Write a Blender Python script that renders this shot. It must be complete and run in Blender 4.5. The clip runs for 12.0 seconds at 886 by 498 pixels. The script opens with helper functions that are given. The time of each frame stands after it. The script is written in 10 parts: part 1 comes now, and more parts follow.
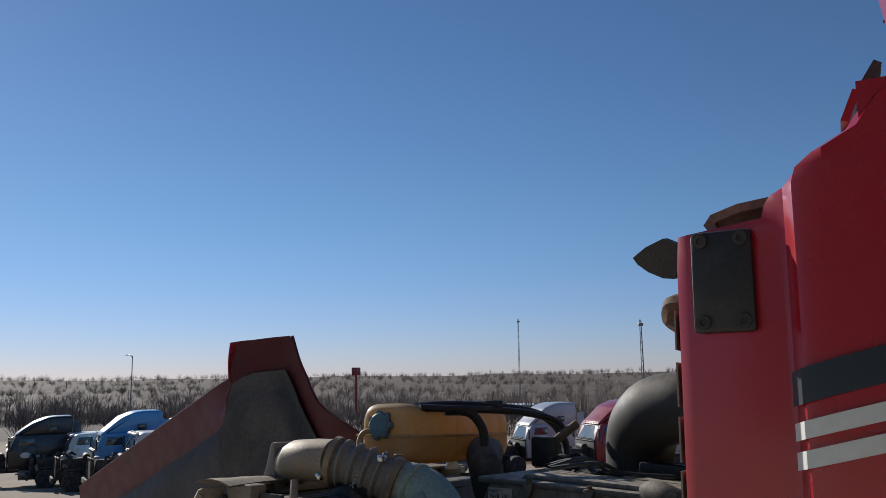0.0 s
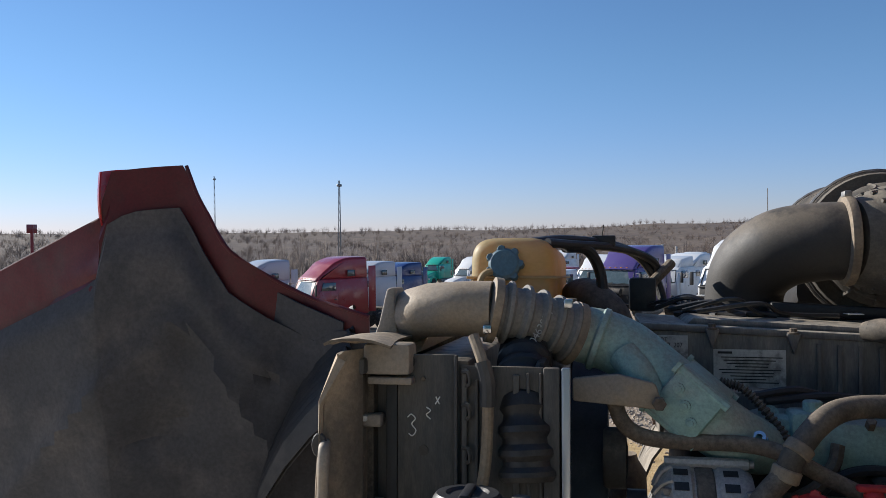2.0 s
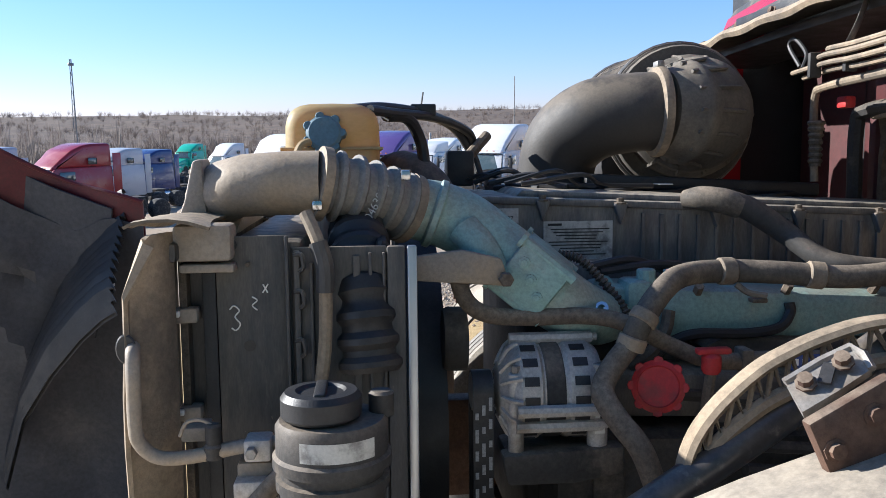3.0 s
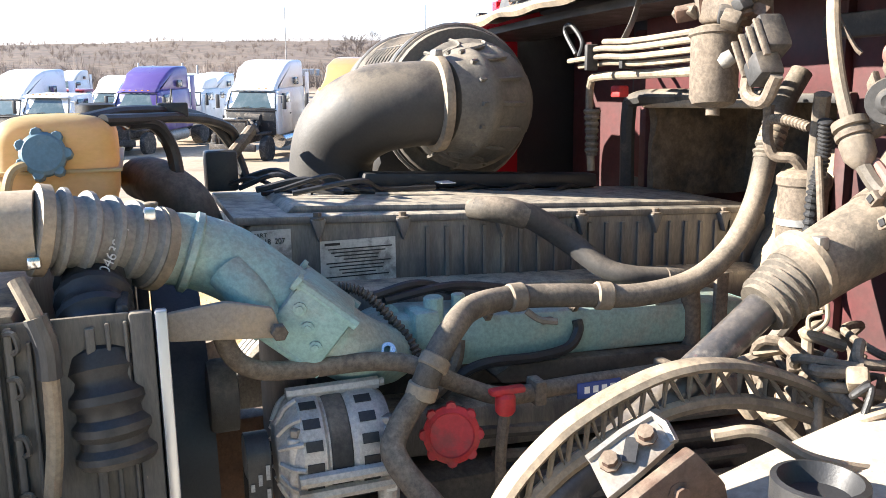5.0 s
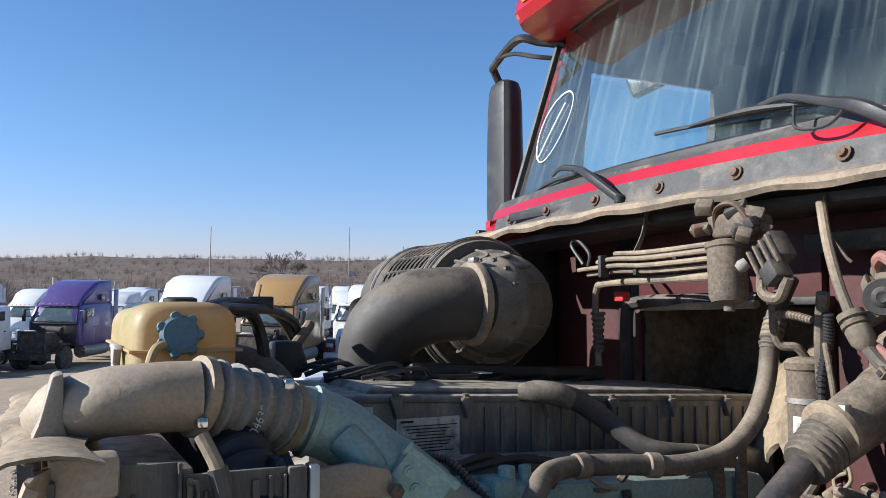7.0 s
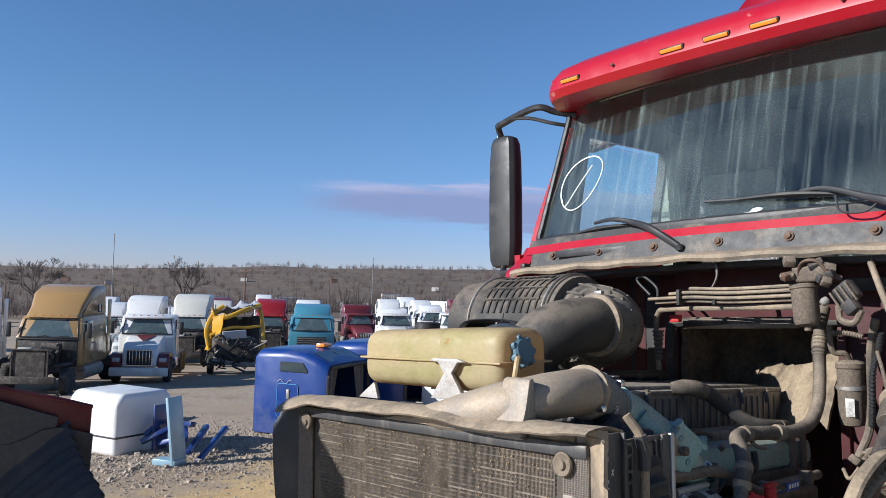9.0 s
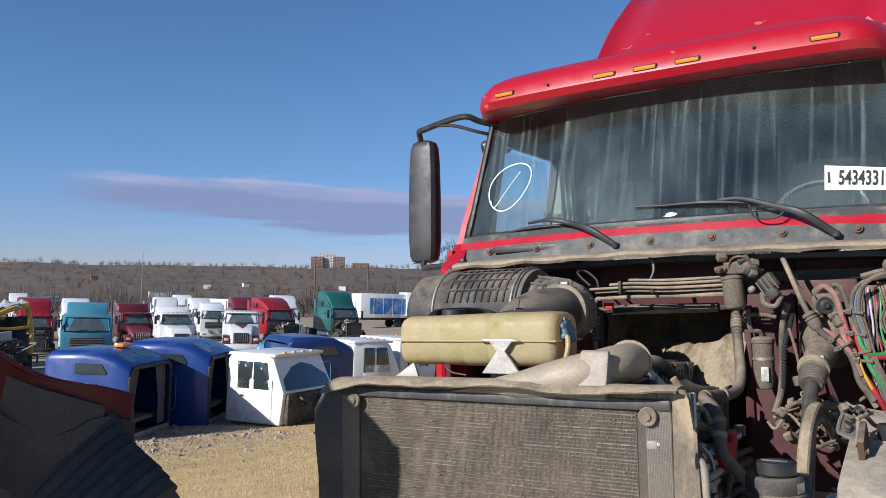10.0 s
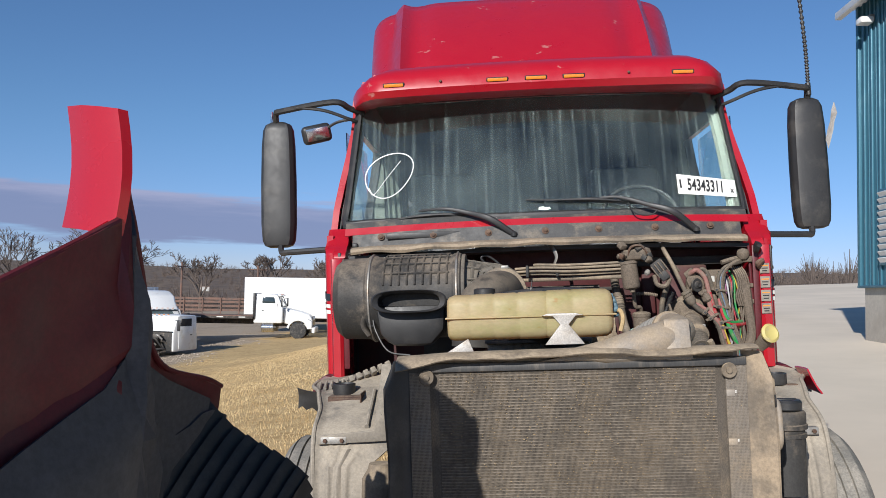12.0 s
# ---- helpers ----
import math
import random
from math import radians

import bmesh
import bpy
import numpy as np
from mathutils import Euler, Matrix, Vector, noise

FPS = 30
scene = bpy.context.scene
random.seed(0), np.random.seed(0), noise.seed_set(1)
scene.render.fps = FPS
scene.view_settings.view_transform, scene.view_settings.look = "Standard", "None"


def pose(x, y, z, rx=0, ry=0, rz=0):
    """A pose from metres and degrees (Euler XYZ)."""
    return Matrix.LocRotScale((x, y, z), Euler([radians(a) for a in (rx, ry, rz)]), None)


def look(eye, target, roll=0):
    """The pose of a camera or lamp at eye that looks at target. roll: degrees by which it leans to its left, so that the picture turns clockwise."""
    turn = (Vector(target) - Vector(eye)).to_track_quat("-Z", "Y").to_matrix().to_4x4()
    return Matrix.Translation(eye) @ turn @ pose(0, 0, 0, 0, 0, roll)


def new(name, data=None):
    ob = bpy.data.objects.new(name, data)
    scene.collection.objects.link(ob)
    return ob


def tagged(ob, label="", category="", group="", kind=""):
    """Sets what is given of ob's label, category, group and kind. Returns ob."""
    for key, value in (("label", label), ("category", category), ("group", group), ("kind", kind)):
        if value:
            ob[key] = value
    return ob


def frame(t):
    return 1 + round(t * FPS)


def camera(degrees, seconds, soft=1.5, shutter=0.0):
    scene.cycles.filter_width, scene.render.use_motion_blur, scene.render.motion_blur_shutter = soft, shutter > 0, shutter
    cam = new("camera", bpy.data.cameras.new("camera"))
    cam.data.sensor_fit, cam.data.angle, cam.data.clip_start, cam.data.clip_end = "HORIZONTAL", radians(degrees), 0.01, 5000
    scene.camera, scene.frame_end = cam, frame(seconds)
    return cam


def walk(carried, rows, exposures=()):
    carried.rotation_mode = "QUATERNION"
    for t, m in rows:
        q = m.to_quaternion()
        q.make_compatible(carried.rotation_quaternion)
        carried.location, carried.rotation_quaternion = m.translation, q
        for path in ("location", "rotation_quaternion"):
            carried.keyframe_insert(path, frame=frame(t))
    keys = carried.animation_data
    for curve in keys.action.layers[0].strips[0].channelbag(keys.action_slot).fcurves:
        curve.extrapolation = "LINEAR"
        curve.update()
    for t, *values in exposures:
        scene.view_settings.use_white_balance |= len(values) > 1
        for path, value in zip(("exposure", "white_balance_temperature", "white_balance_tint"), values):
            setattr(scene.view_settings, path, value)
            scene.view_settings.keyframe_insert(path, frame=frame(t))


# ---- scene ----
cam = camera(56.3, 12.0, soft=0.6)
PATH = [
    (0, (-2.114, -0.038, 1.765), (-0.44, 1.013, 2.071), -0.9),
    (0.5, (-2.229, 0.278, 1.786), (-0.581, 1.376, 2.068), -0.6),
    (1, (-2.15, 0.613, 1.746), (-0.437, 1.622, 1.958), -0.3),
    (1.5, (-1.991, 0.9, 1.727), (-0.137, 1.643, 1.837), -0.5),
    (2, (-2.01, 1.178, 1.705), (-0.051, 1.579, 1.665), -0.6),
    (2.5, (-1.988, 1.29, 1.7), (0.002, 1.363, 1.509), -0.5),
    (3, (-1.833, 1.328, 1.664), (0.134, 1.155, 1.348), -0.3),
    (3.2, (-1.726, 1.345, 1.61), (0.23, 1.095, 1.275), -0.4),
    (5, (-1.631, 1.277, 1.8), (0.19, 0.599, 1.33), 0.2),
    (5.5, (-1.662, 1.297, 1.838), (0.127, 0.443, 1.576), 0.8),
    (6, (-1.637, 1.346, 1.824), (0.13, 0.413, 1.754), 0.9),
    (6.5, (-1.577, 1.43, 1.731), (0.202, 0.517, 1.749), 1.0),
    (7, (-1.746, 1.649, 1.761), (0.054, 0.78, 1.813), 1.2),
    (7.2, (-1.796, 1.79, 1.799), (0.009, 0.931, 1.852), 1.0),
    (8.8, (-1.702, 2.861, 1.807), (-0.138, 1.618, 1.897), 1.6),
    (9, (-1.647, 3.03, 1.794), (-0.15, 1.706, 1.886), 1.7),
    (9.5, (-1.402, 3.41, 1.774), (-0.098, 1.897, 1.875), 1.6),
    (10, (-1.245, 3.817, 1.748), (-0.153, 2.144, 1.848), 1.5),
    (10.5, (-0.94, 4.113, 1.72), (-0.072, 2.314, 1.827), 1.4),
    (11, (-0.472, 4.316, 1.743), (0.165, 2.424, 1.851), 1.2),
    (11.5, (-0.142, 4.531, 1.735), (0.256, 2.574, 1.843), 1.2),
    (12, (0.26, 4.459, 1.659), (0.397, 2.466, 1.768), 1.1),
]
walk(cam, [(t, look(eye, target, roll)) for t, eye, target, roll in PATH],
     [(0, -0.08, 5950, 10), (0.5, -0.12, 5950, 10), (1.5, 0.1, 5950, 10), (2.0, 0.52, 5900, 10), (2.5, 0.8, 5800, 10), (3.0, 1.2, 5650, 10), (5.0, 2.3, 6200, 10), (5.5, 1.52, 6000, 10), (6.0, 0.9, 5850, 10), (7.0, 0.85, 5700, 10), (9.0, 0.56, 5650, 10), (12.0, 0.25, 5800, 10)])

# ---- daylight: clear winter sky, low sun ahead and to the right of the truck ----
SUN_AZ, SUN_EL = 20.4, 23.9
world = bpy.data.worlds.new("world")
scene.world = world
world.use_nodes = True


def sky_world():
    nt = world.node_tree
    n, l = nt.nodes, nt.links
    n.clear()
    out = n.new("ShaderNodeOutputWorld")
    bg = n.new("ShaderNodeBackground")
    bg.inputs["Strength"].default_value = 0.076
    sky = n.new("ShaderNodeTexSky")
    sky.sky_type = 'NISHITA'
    sky.sun_disc = False
    sky.sun_elevation = radians(SUN_EL)
    sky.sun_rotation = radians(SUN_AZ)
    sky.altitude = 250
    sky.air_density, sky.dust_density, sky.ozone_density = 1.0, 0.05, 5.0
    # a long bank of low grey cloud behind the truck
    tc = n.new("ShaderNodeTexCoord")
    sep = n.new("ShaderNodeSeparateXYZ")
    l.new(tc.outputs["Generated"], sep.inputs[0])

    def ma(op, a, b=None, c=None):
        m = n.new("ShaderNodeMath")
        m.operation = op
        for k, v in enumerate((a, b, c)):
            if v is None:
                continue
            if isinstance(v, (int, float)):
                m.inputs[k].default_value = v
            else:
                l.new(v, m.inputs[k])
        return m.outputs[0]
    az = ma('ARCTAN2', sep.outputs[0], sep.outputs[1])
    az = ma('ADD', az, ma('MULTIPLY', ma('LESS_THAN', az, 0.0), 2 * math.pi))
    comb = n.new("ShaderNodeCombineXYZ")
    l.new(ma('MULTIPLY', az, 3.4), comb.inputs[0])
    l.new(ma('MULTIPLY', sep.outputs[2], 34.0), comb.inputs[1])
    noi = n.new("ShaderNodeTexNoise")
    noi.inputs["Scale"].default_value = 1.6
    noi.inputs["Detail"].default_value = 8
    noi.inputs["Roughness"].default_value = 0.6
    l.new(comb.outputs[0], noi.inputs["Vector"])

    def span(v, lo, hi, a, b, smooth=True):
        m = n.new("ShaderNodeMapRange")
        m.interpolation_type = 'SMOOTHSTEP' if smooth else 'LINEAR'
        l.new(v, m.inputs[0])
        for k, w in ((1, lo), (2, hi), (3, a), (4, b)):
            m.inputs[k].default_value = w
        return m.outputs[0]
    # the bank sinks slowly along the horizon; it begins in wisps and fades out far round
    mid = span(az, radians(126), radians(170), 0.101, 0.076, False)
    half = span(az, radians(116), radians(146), 0.020, 0.036)
    amount = ma('MULTIPLY', span(az, radians(119), radians(133), 0.0, 1.0), span(az, radians(172), radians(196), 1.0, 0.0))
    rise = ma('DIVIDE', ma('SUBTRACT', sep.outputs[2], mid), half)
    body = ma('SUBTRACT', 1.0, ma('ABSOLUTE', rise))
    dens = ma('ADD', ma('MULTIPLY', body, 1.1), ma('MULTIPLY', ma('SUBTRACT', noi.outputs["Fac"], 0.5), 2.0))
    dens = ma('MULTIPLY', dens, amount)
    veil = span(dens, 0.0, 0.42, 0.0, 0.88)
    crest = ma('ADD', rise, ma('MULTIPLY', ma('SUBTRACT', noi.outputs["Fac"], 0.5), 1.4))
    tone = n.new("ShaderNodeMix")
    tone.data_type = 'RGBA'
    l.new(span(crest, 0.1, 1.0, 0.0, 1.0), tone.inputs["Factor"])
    tone.inputs[6].default_value = (2.7, 3.0, 4.5, 1)
    tone.inputs[7].default_value = (4.7, 4.5, 5.8, 1)
    mix = n.new("ShaderNodeMix")
    mix.data_type = 'RGBA'
    l.new(veil, mix.inputs["Factor"])
    # winter haze near the horizon: paler and less green
    low = n.new("ShaderNodeMapRange")
    low.interpolation_type = 'SMOOTHSTEP'
    l.new(sep.outputs[2], low.inputs[0])
    low.inputs[1].default_value, low.inputs[2].default_value, low.inputs[3].default_value, low.inputs[4].default_value = 0.0, 0.22, 1.0, 0.0
    haze = n.new("ShaderNodeMix")
    haze.data_type, haze.blend_type = 'RGBA', 'MULTIPLY'
    l.new(low.outputs[0], haze.inputs["Factor"])
    l.new(sky.outputs[0], haze.inputs[6])
    haze.inputs[7].default_value = (0.93, 0.86, 1.08, 1)
    l.new(haze.outputs[2], mix.inputs[6])
    l.new(tone.outputs[2], mix.inputs[7])
    l.new(mix.outputs[2], bg.inputs["Color"])
    l.new(bg.outputs[0], out.inputs["Surface"])


sky_world()
sun = new("sun", bpy.data.lights.new("sun", 'SUN'))
sun.data.energy, sun.data.angle, sun.data.color = 5.0, radians(0.53), (1.0, 0.905, 0.77)
_sd = Vector((math.sin(radians(SUN_AZ)) * math.cos(radians(SUN_EL)), math.cos(radians(SUN_AZ)) * math.cos(radians(SUN_EL)), math.sin(radians(SUN_EL))))
sun.matrix_world = look(_sd * 50, (0, 0, 0))


# ---- materials ----
def mat(name, color, rough=0.6, metal=0.0, grain=0.0, grain_scale=60.0, stain=None, stain_amount=0.0, stain_scale=3.0,
        bump=0.0, bump_scale=80.0, coat=0.0, spread=0.0, stretch=(1, 1, 1), spots=None, spots_amount=0.0, spots_scale=30.0,
        rough_var=0.1, up=None, up_amount=0.0):
    """A surface: base colour with fine grain, stains of a second colour, small worn spots, a dust that lies on upward faces, and relief."""
    m = bpy.data.materials.new(name)
    m.use_nodes = True
    nt = m.node_tree
    n, l = nt.nodes, nt.links
    b = n["Principled BSDF"]
    b.inputs["Roughness"].default_value = rough
    b.inputs["Metallic"].default_value = metal
    b.inputs["Coat Weight"].default_value = coat
    b.inputs["Coat Roughness"].default_value = 0.12
    tc = n.new("ShaderNodeTexCoord")
    mp = n.new("ShaderNodeMapping")
    mp.inputs["Scale"].default_value = stretch
    l.new(tc.outputs["Object"], mp.inputs["Vector"])
    vec = mp.outputs[0]

    def tex(scale, detail=5, r=0.6):
        t = n.new("ShaderNodeTexNoise")
        t.inputs["Scale"].default_value, t.inputs["Detail"].default_value, t.inputs["Roughness"].default_value = scale, detail, r
        l.new(vec, t.inputs["Vector"])
        return t.outputs["Fac"]

    def mixc(fac, a, bcol, mode='MIX'):
        x = n.new("ShaderNodeMix")
        x.data_type, x.blend_type = 'RGBA', mode
        for sock, v in ((x.inputs["Factor"], fac), (x.inputs[6], a), (x.inputs[7], bcol)):
            if isinstance(v, (int, float)):
                sock.default_value = v
            elif isinstance(v, tuple):
                sock.default_value = (*v[:3], 1)
            else:
                l.new(v, sock)
        return x.outputs[2]

    def ramp(v, lo, hi, top=1.0):
        r = n.new("ShaderNodeMapRange")
        r.interpolation_type = 'SMOOTHSTEP'
        l.new(v, r.inputs[0])
        r.inputs[1].default_value, r.inputs[2].default_value, r.inputs[4].default_value = lo, hi, top
        return r.outputs[0]
    col = color
    if spread:
        oi = n.new("ShaderNodeObjectInfo")
        hs = n.new("ShaderNodeHueSaturation")
        hs.inputs["Color"].default_value = (*color, 1)
        mr = n.new("ShaderNodeMapRange")
        l.new(oi.outputs["Random"], mr.inputs[0])
        mr.inputs[3].default_value, mr.inputs[4].default_value = 1 - spread, 1 + spread
        l.new(mr.outputs[0], hs.inputs["Value"])
        col = hs.outputs[0]
    if stain and stain_amount:
        col = mixc(ramp(tex(stain_scale, 7, 0.65), 0.62 - 0.35 * stain_amount, 0.78 - 0.2 * stain_amount, min(1, 0.35 + stain_amount)), col, stain)
    if spots and spots_amount:
        col = mixc(ramp(tex(spots_scale, 4, 0.7), 0.74 - 0.25 * spots_amount, 0.78 - 0.22 * spots_amount), col, spots)
    if up and up_amount:
        ge = n.new("ShaderNodeNewGeometry")
        sx = n.new("ShaderNodeSeparateXYZ")
        l.new(ge.outputs["Normal"], sx.inputs[0])
        f = n.new("ShaderNodeMath")
        f.operation = 'MULTIPLY'
        l.new(ramp(sx.outputs[2], -0.1, 0.9, up_amount), f.inputs[0])
        l.new(ramp(tex(9, 6, 0.7), 0.3, 0.62), f.inputs[1])
        col = mixc(f.outputs[0], col, up)
    if grain:
        g = ramp(tex(grain_scale, 4, 0.7), 0.25, 0.75)
        col = mixc(g, mixc(1.0, col, (1 - grain,) * 3, 'MULTIPLY'), mixc(1.0, col, (1 + grain,) * 3, 'MULTIPLY'))
    if isinstance(col, tuple):
        b.inputs["Base Color"].default_value = (*col, 1)
    else:
        l.new(col, b.inputs["Base Color"])
    if rough_var:
        r = n.new("ShaderNodeMapRange")
        l.new(tex(stain_scale * 2.3, 5, 0.65), r.inputs[0])
        r.inputs[1].default_value, r.inputs[2].default_value = 0.3, 0.7
        r.inputs[3].default_value, r.inputs[4].default_value = max(0.03, rough - rough_var), min(1, rough + rough_var)
        l.new(r.outputs[0], b.inputs["Roughness"])
    if bump:
        bp = n.new("ShaderNodeBump")
        bp.inputs["Strength"].default_value, bp.inputs["Distance"].default_value = bump, 0.004
        l.new(tex(bump_scale, 6, 0.65), bp.inputs["Height"])
        l.new(bp.outputs[0], b.inputs["Normal"])
    return m


def clear_glass(name, color=(0.9, 0.95, 0.93), rough=0.02):
    m = bpy.data.materials.new(name)
    m.use_nodes = True
    b = m.node_tree.nodes["Principled BSDF"]
    b.inputs["Base Color"].default_value = (*color, 1)
    b.inputs["Roughness"].default_value = rough
    b.inputs["Transmission Weight"].default_value = 1.0
    b.inputs["IOR"].default_value = 1.45
    return m


DUST = (0.268, 0.215, 0.157)
RED = mat("red_paint", (0.35, 0.005, 0.013), 0.3, coat=0.5, stain=(0.27, 0.012, 0.02), stain_amount=0.25, stain_scale=1.5, grain=0.06, grain_scale=300, rough_var=0.1)
RED_FADED = mat("sunburnt_red_paint", (0.36, 0.005, 0.015), 0.36, coat=0.35, spots=(0.42, 0.13, 0.12), spots_amount=0.38, spots_scale=5.0, grain=0.06, grain_scale=200)
# dusty red, its base darkened to carry the shade on the fender's inner side
RED_SHADED = mat("dusty_shaded_red_paint", (0.085, 0.006, 0.010), 0.55, stain=(0.055, 0.017, 0.019), stain_amount=0.35, stain_scale=5, grain=0.2, grain_scale=90)
BLACK = mat("black_plastic", (0.022, 0.022, 0.023), 0.5, grain=0.2, grain_scale=200, stain=(0.06, 0.055, 0.05), stain_amount=0.4, stain_scale=6, bump=0.15, bump_scale=300)
DARK = mat("dirty_black_plastic", (0.028, 0.027, 0.026), 0.7, stain=DUST, stain_amount=0.2, stain_scale=5, grain=0.25, grain_scale=120, up=DUST, up_amount=0.6, bump=0.2, bump_scale=150)
LINER = mat("grey_fender_liner_plastic", (0.055, 0.056, 0.062), 0.8, stain=(0.105, 0.098, 0.096), stain_amount=0.5, stain_scale=2.5, grain=0.2, grain_scale=60, bump=0.25, bump_scale=60)
RUBBER = mat("dusty_rubber_hose", (0.077, 0.065, 0.050), 0.75, stain=(0.196, 0.155, 0.109), stain_amount=0.5, stain_scale=9, grain=0.25, grain_scale=150, up=DUST, up_amount=0.7, bump=0.2, bump_scale=200)
GREEN = mat("dusty_green_engine_paint", (0.25, 0.40, 0.37), 0.55, stain=(0.36, 0.37, 0.31), stain_amount=0.4, stain_scale=6, grain=0.2, grain_scale=120, up=DUST, up_amount=0.6, bump=0.3, bump_scale=120)
STEEL = mat("weathered_steel", (0.32, 0.31, 0.29), 0.55, 0.6, stain=(0.20, 0.14, 0.09), stain_amount=0.45, stain_scale=8, grain=0.2, grain_scale=100, up=DUST, up_amount=0.5)
ALU = mat("dull_cast_aluminium", (0.50, 0.47, 0.43), 0.55, 0.35, stain=DUST, stain_amount=0.4, stain_scale=9, grain=0.2, grain_scale=160, bump=0.3, bump_scale=150)
RUST = mat("rusty_steel", (0.10, 0.055, 0.035), 0.85, 0.1, stain=(0.05, 0.03, 0.025), stain_amount=0.5, stain_scale=10, grain=0.3, grain_scale=80, up=DUST, up_amount=0.6, bump=0.4, bump_scale=90)
TANKM = mat("yellowed_translucent_plastic", (0.55, 0.46, 0.26), 0.5, stain=(0.42, 0.40, 0.17), stain_amount=0.6, stain_scale=4, spots=(0.42, 0.26, 0.09), spots_amount=0.46, spots_scale=4, grain=0.1, grain_scale=60, stretch=(1, 1, 2.2))
CLOTHD = mat("dusty_firewall_padding", (0.13, 0.092, 0.056), 0.9, stain=(0.04, 0.035, 0.03), stain_amount=0.5, stain_scale=9, grain=0.35, grain_scale=45, bump=0.8, bump_scale=25)
TYRE = mat("tyre_rubber", (0.03, 0.03, 0.03), 0.85, stain=(0.12, 0.11, 0.095), stain_amount=0.5, stain_scale=7, grain=0.2, grain_scale=120)
CHROME = mat("worn_chrome", (0.62, 0.62, 0.62), 0.22, 1.0, stain=(0.3, 0.28, 0.25), stain_amount=0.25, stain_scale=8)
WHITE = mat("white_paint", (0.74, 0.74, 0.72), 0.4, coat=0.3, stain=(0.5, 0.47, 0.41), stain_amount=0.3, stain_scale=1.3, grain=0.05, grain_scale=80, spread=0.06)


# ---- small geometry tools ----
def bm_box(bm, cx, cy, cz, sx, sy, sz, bev=0.0, m=None, seg=1):
    r = bmesh.ops.create_cube(bm, size=1.0, matrix=(m or Matrix()) @ Matrix.LocRotScale((cx, cy, cz), None, (sx, sy, sz)))
    if bev:
        vs = r["verts"]
        es = list({e for v in vs for e in v.link_edges})
        bmesh.ops.bevel(bm, geom=es, offset=bev, segments=seg, affect='EDGES', profile=0.5)
    return bm


def box(cx, cy, cz, sx, sy, sz, bev=0.0, m=None, seg=2):
    return bm_box(bmesh.new(), cx, cy, cz, sx, sy, sz, bev, m, seg)


def ring(bm, c, t, r, seg, ref, sx=1.0, sy=1.0):
    t = t.normalized()
    a = (ref - t * ref.dot(t)).normalized()
    b = t.cross(a)
    return [bm.verts.new(c + a * (math.cos(2 * math.pi * k / seg) * r * sx) + b * (math.sin(2 * math.pi * k / seg) * r * sy)) for k in range(seg)]


def skin(bm, rings, caps=True, closed=True):
    for p, q in zip(rings, rings[1:]):
        k = len(p)
        for i in range(k if closed else k - 1):
            bm.faces.new((p[i], p[(i + 1) % k], q[(i + 1) % k], q[i]))
    if caps and closed:
        bm.faces.new(rings[0][::-1])
        bm.faces.new(rings[-1])
    return bm


def smooth_path(pts, steps=6):
    """A Catmull-Rom path through points."""
    p = [Vector(v) for v in pts]
    p = [p[0] * 2 - p[1]] + p + [p[-1] * 2 - p[-2]]
    out = []
    for i in range(1, len(p) - 2):
        a, b, c, d = p[i - 1:i + 3]
        for s in range(steps):
            t = s / steps
            out.append(0.5 * (2 * b + (c - a) * t + (2 * a - 5 * b + 4 * c - d) * t * t + (3 * b - a - 3 * c + d) * t ** 3))
    return out + [p[-2]]


def tube(pts, r, seg=10, steps=6, bm=None, smooth=True, ribs=0.0, rib_n=0, flat=1.0):
    """A round tube through points; r: a radius or one per point; ribs: the depth of corrugations, rib_n of them."""
    bm = bm or bmesh.new()
    path = smooth_path(pts, steps) if smooth else [Vector(v) for v in pts]
    if rib_n:
        fine = smooth_path(pts, max(steps, int(4 * rib_n / max(1, len(pts) - 1)) + 1))
        path = fine
    n = len(path)
    rings, ref = [], None
    for i, c in enumerate(path):
        t = (path[min(i + 1, n - 1)] - path[max(i - 1, 0)]).normalized()
        if ref is None:
            ref = Vector((0, 0, 1)) if abs(t.z) < 0.9 else Vector((1, 0, 0))
        ref = (ref - t * ref.dot(t)).normalized()
        if isinstance(r, (int, float)):
            rr = r
        else:
            f = i / (n - 1) * (len(r) - 1)
            k = min(int(f), len(r) - 2)
            rr = r[k] + (r[k + 1] - r[k]) * (f - k)
        if rib_n:
            rr += ribs * (1 if math.sin(2 * math.pi * rib_n * i / (n - 1)) > 0 else -1) * 0.5
        rings.append(ring(bm, c, t, rr, seg, ref, 1.0, flat))
    return skin(bm, rings)


def lathe(profile, seg=24, m=None, bm=None):
    """Turns (radius, height) pairs round the z axis, then places them by m."""
    bm = bm or bmesh.new()
    m = m or Matrix()
    rings = [[bm.verts.new(m @ Vector((max(r, 1e-4) * math.cos(2 * math.pi * k / seg), max(r, 1e-4) * math.sin(2 * math.pi * k / seg), h))) for k in range(seg)] for r, h in profile]
    return skin(bm, rings)


def along(a, b):
    """The pose at a whose z axis runs towards b."""
    a, b = Vector(a), Vector(b)
    return Matrix.Translation(a) @ (b - a).to_track_quat('Z', 'Y').to_matrix().to_4x4()


def rod(a, b, r, seg=10, bev=0.15, bm=None):
    d = (Vector(b) - Vector(a)).length
    e = r * bev
    return lathe([(r - e, 0), (r, e), (r, d - e), (r - e, d)], seg, along(a, b), bm)


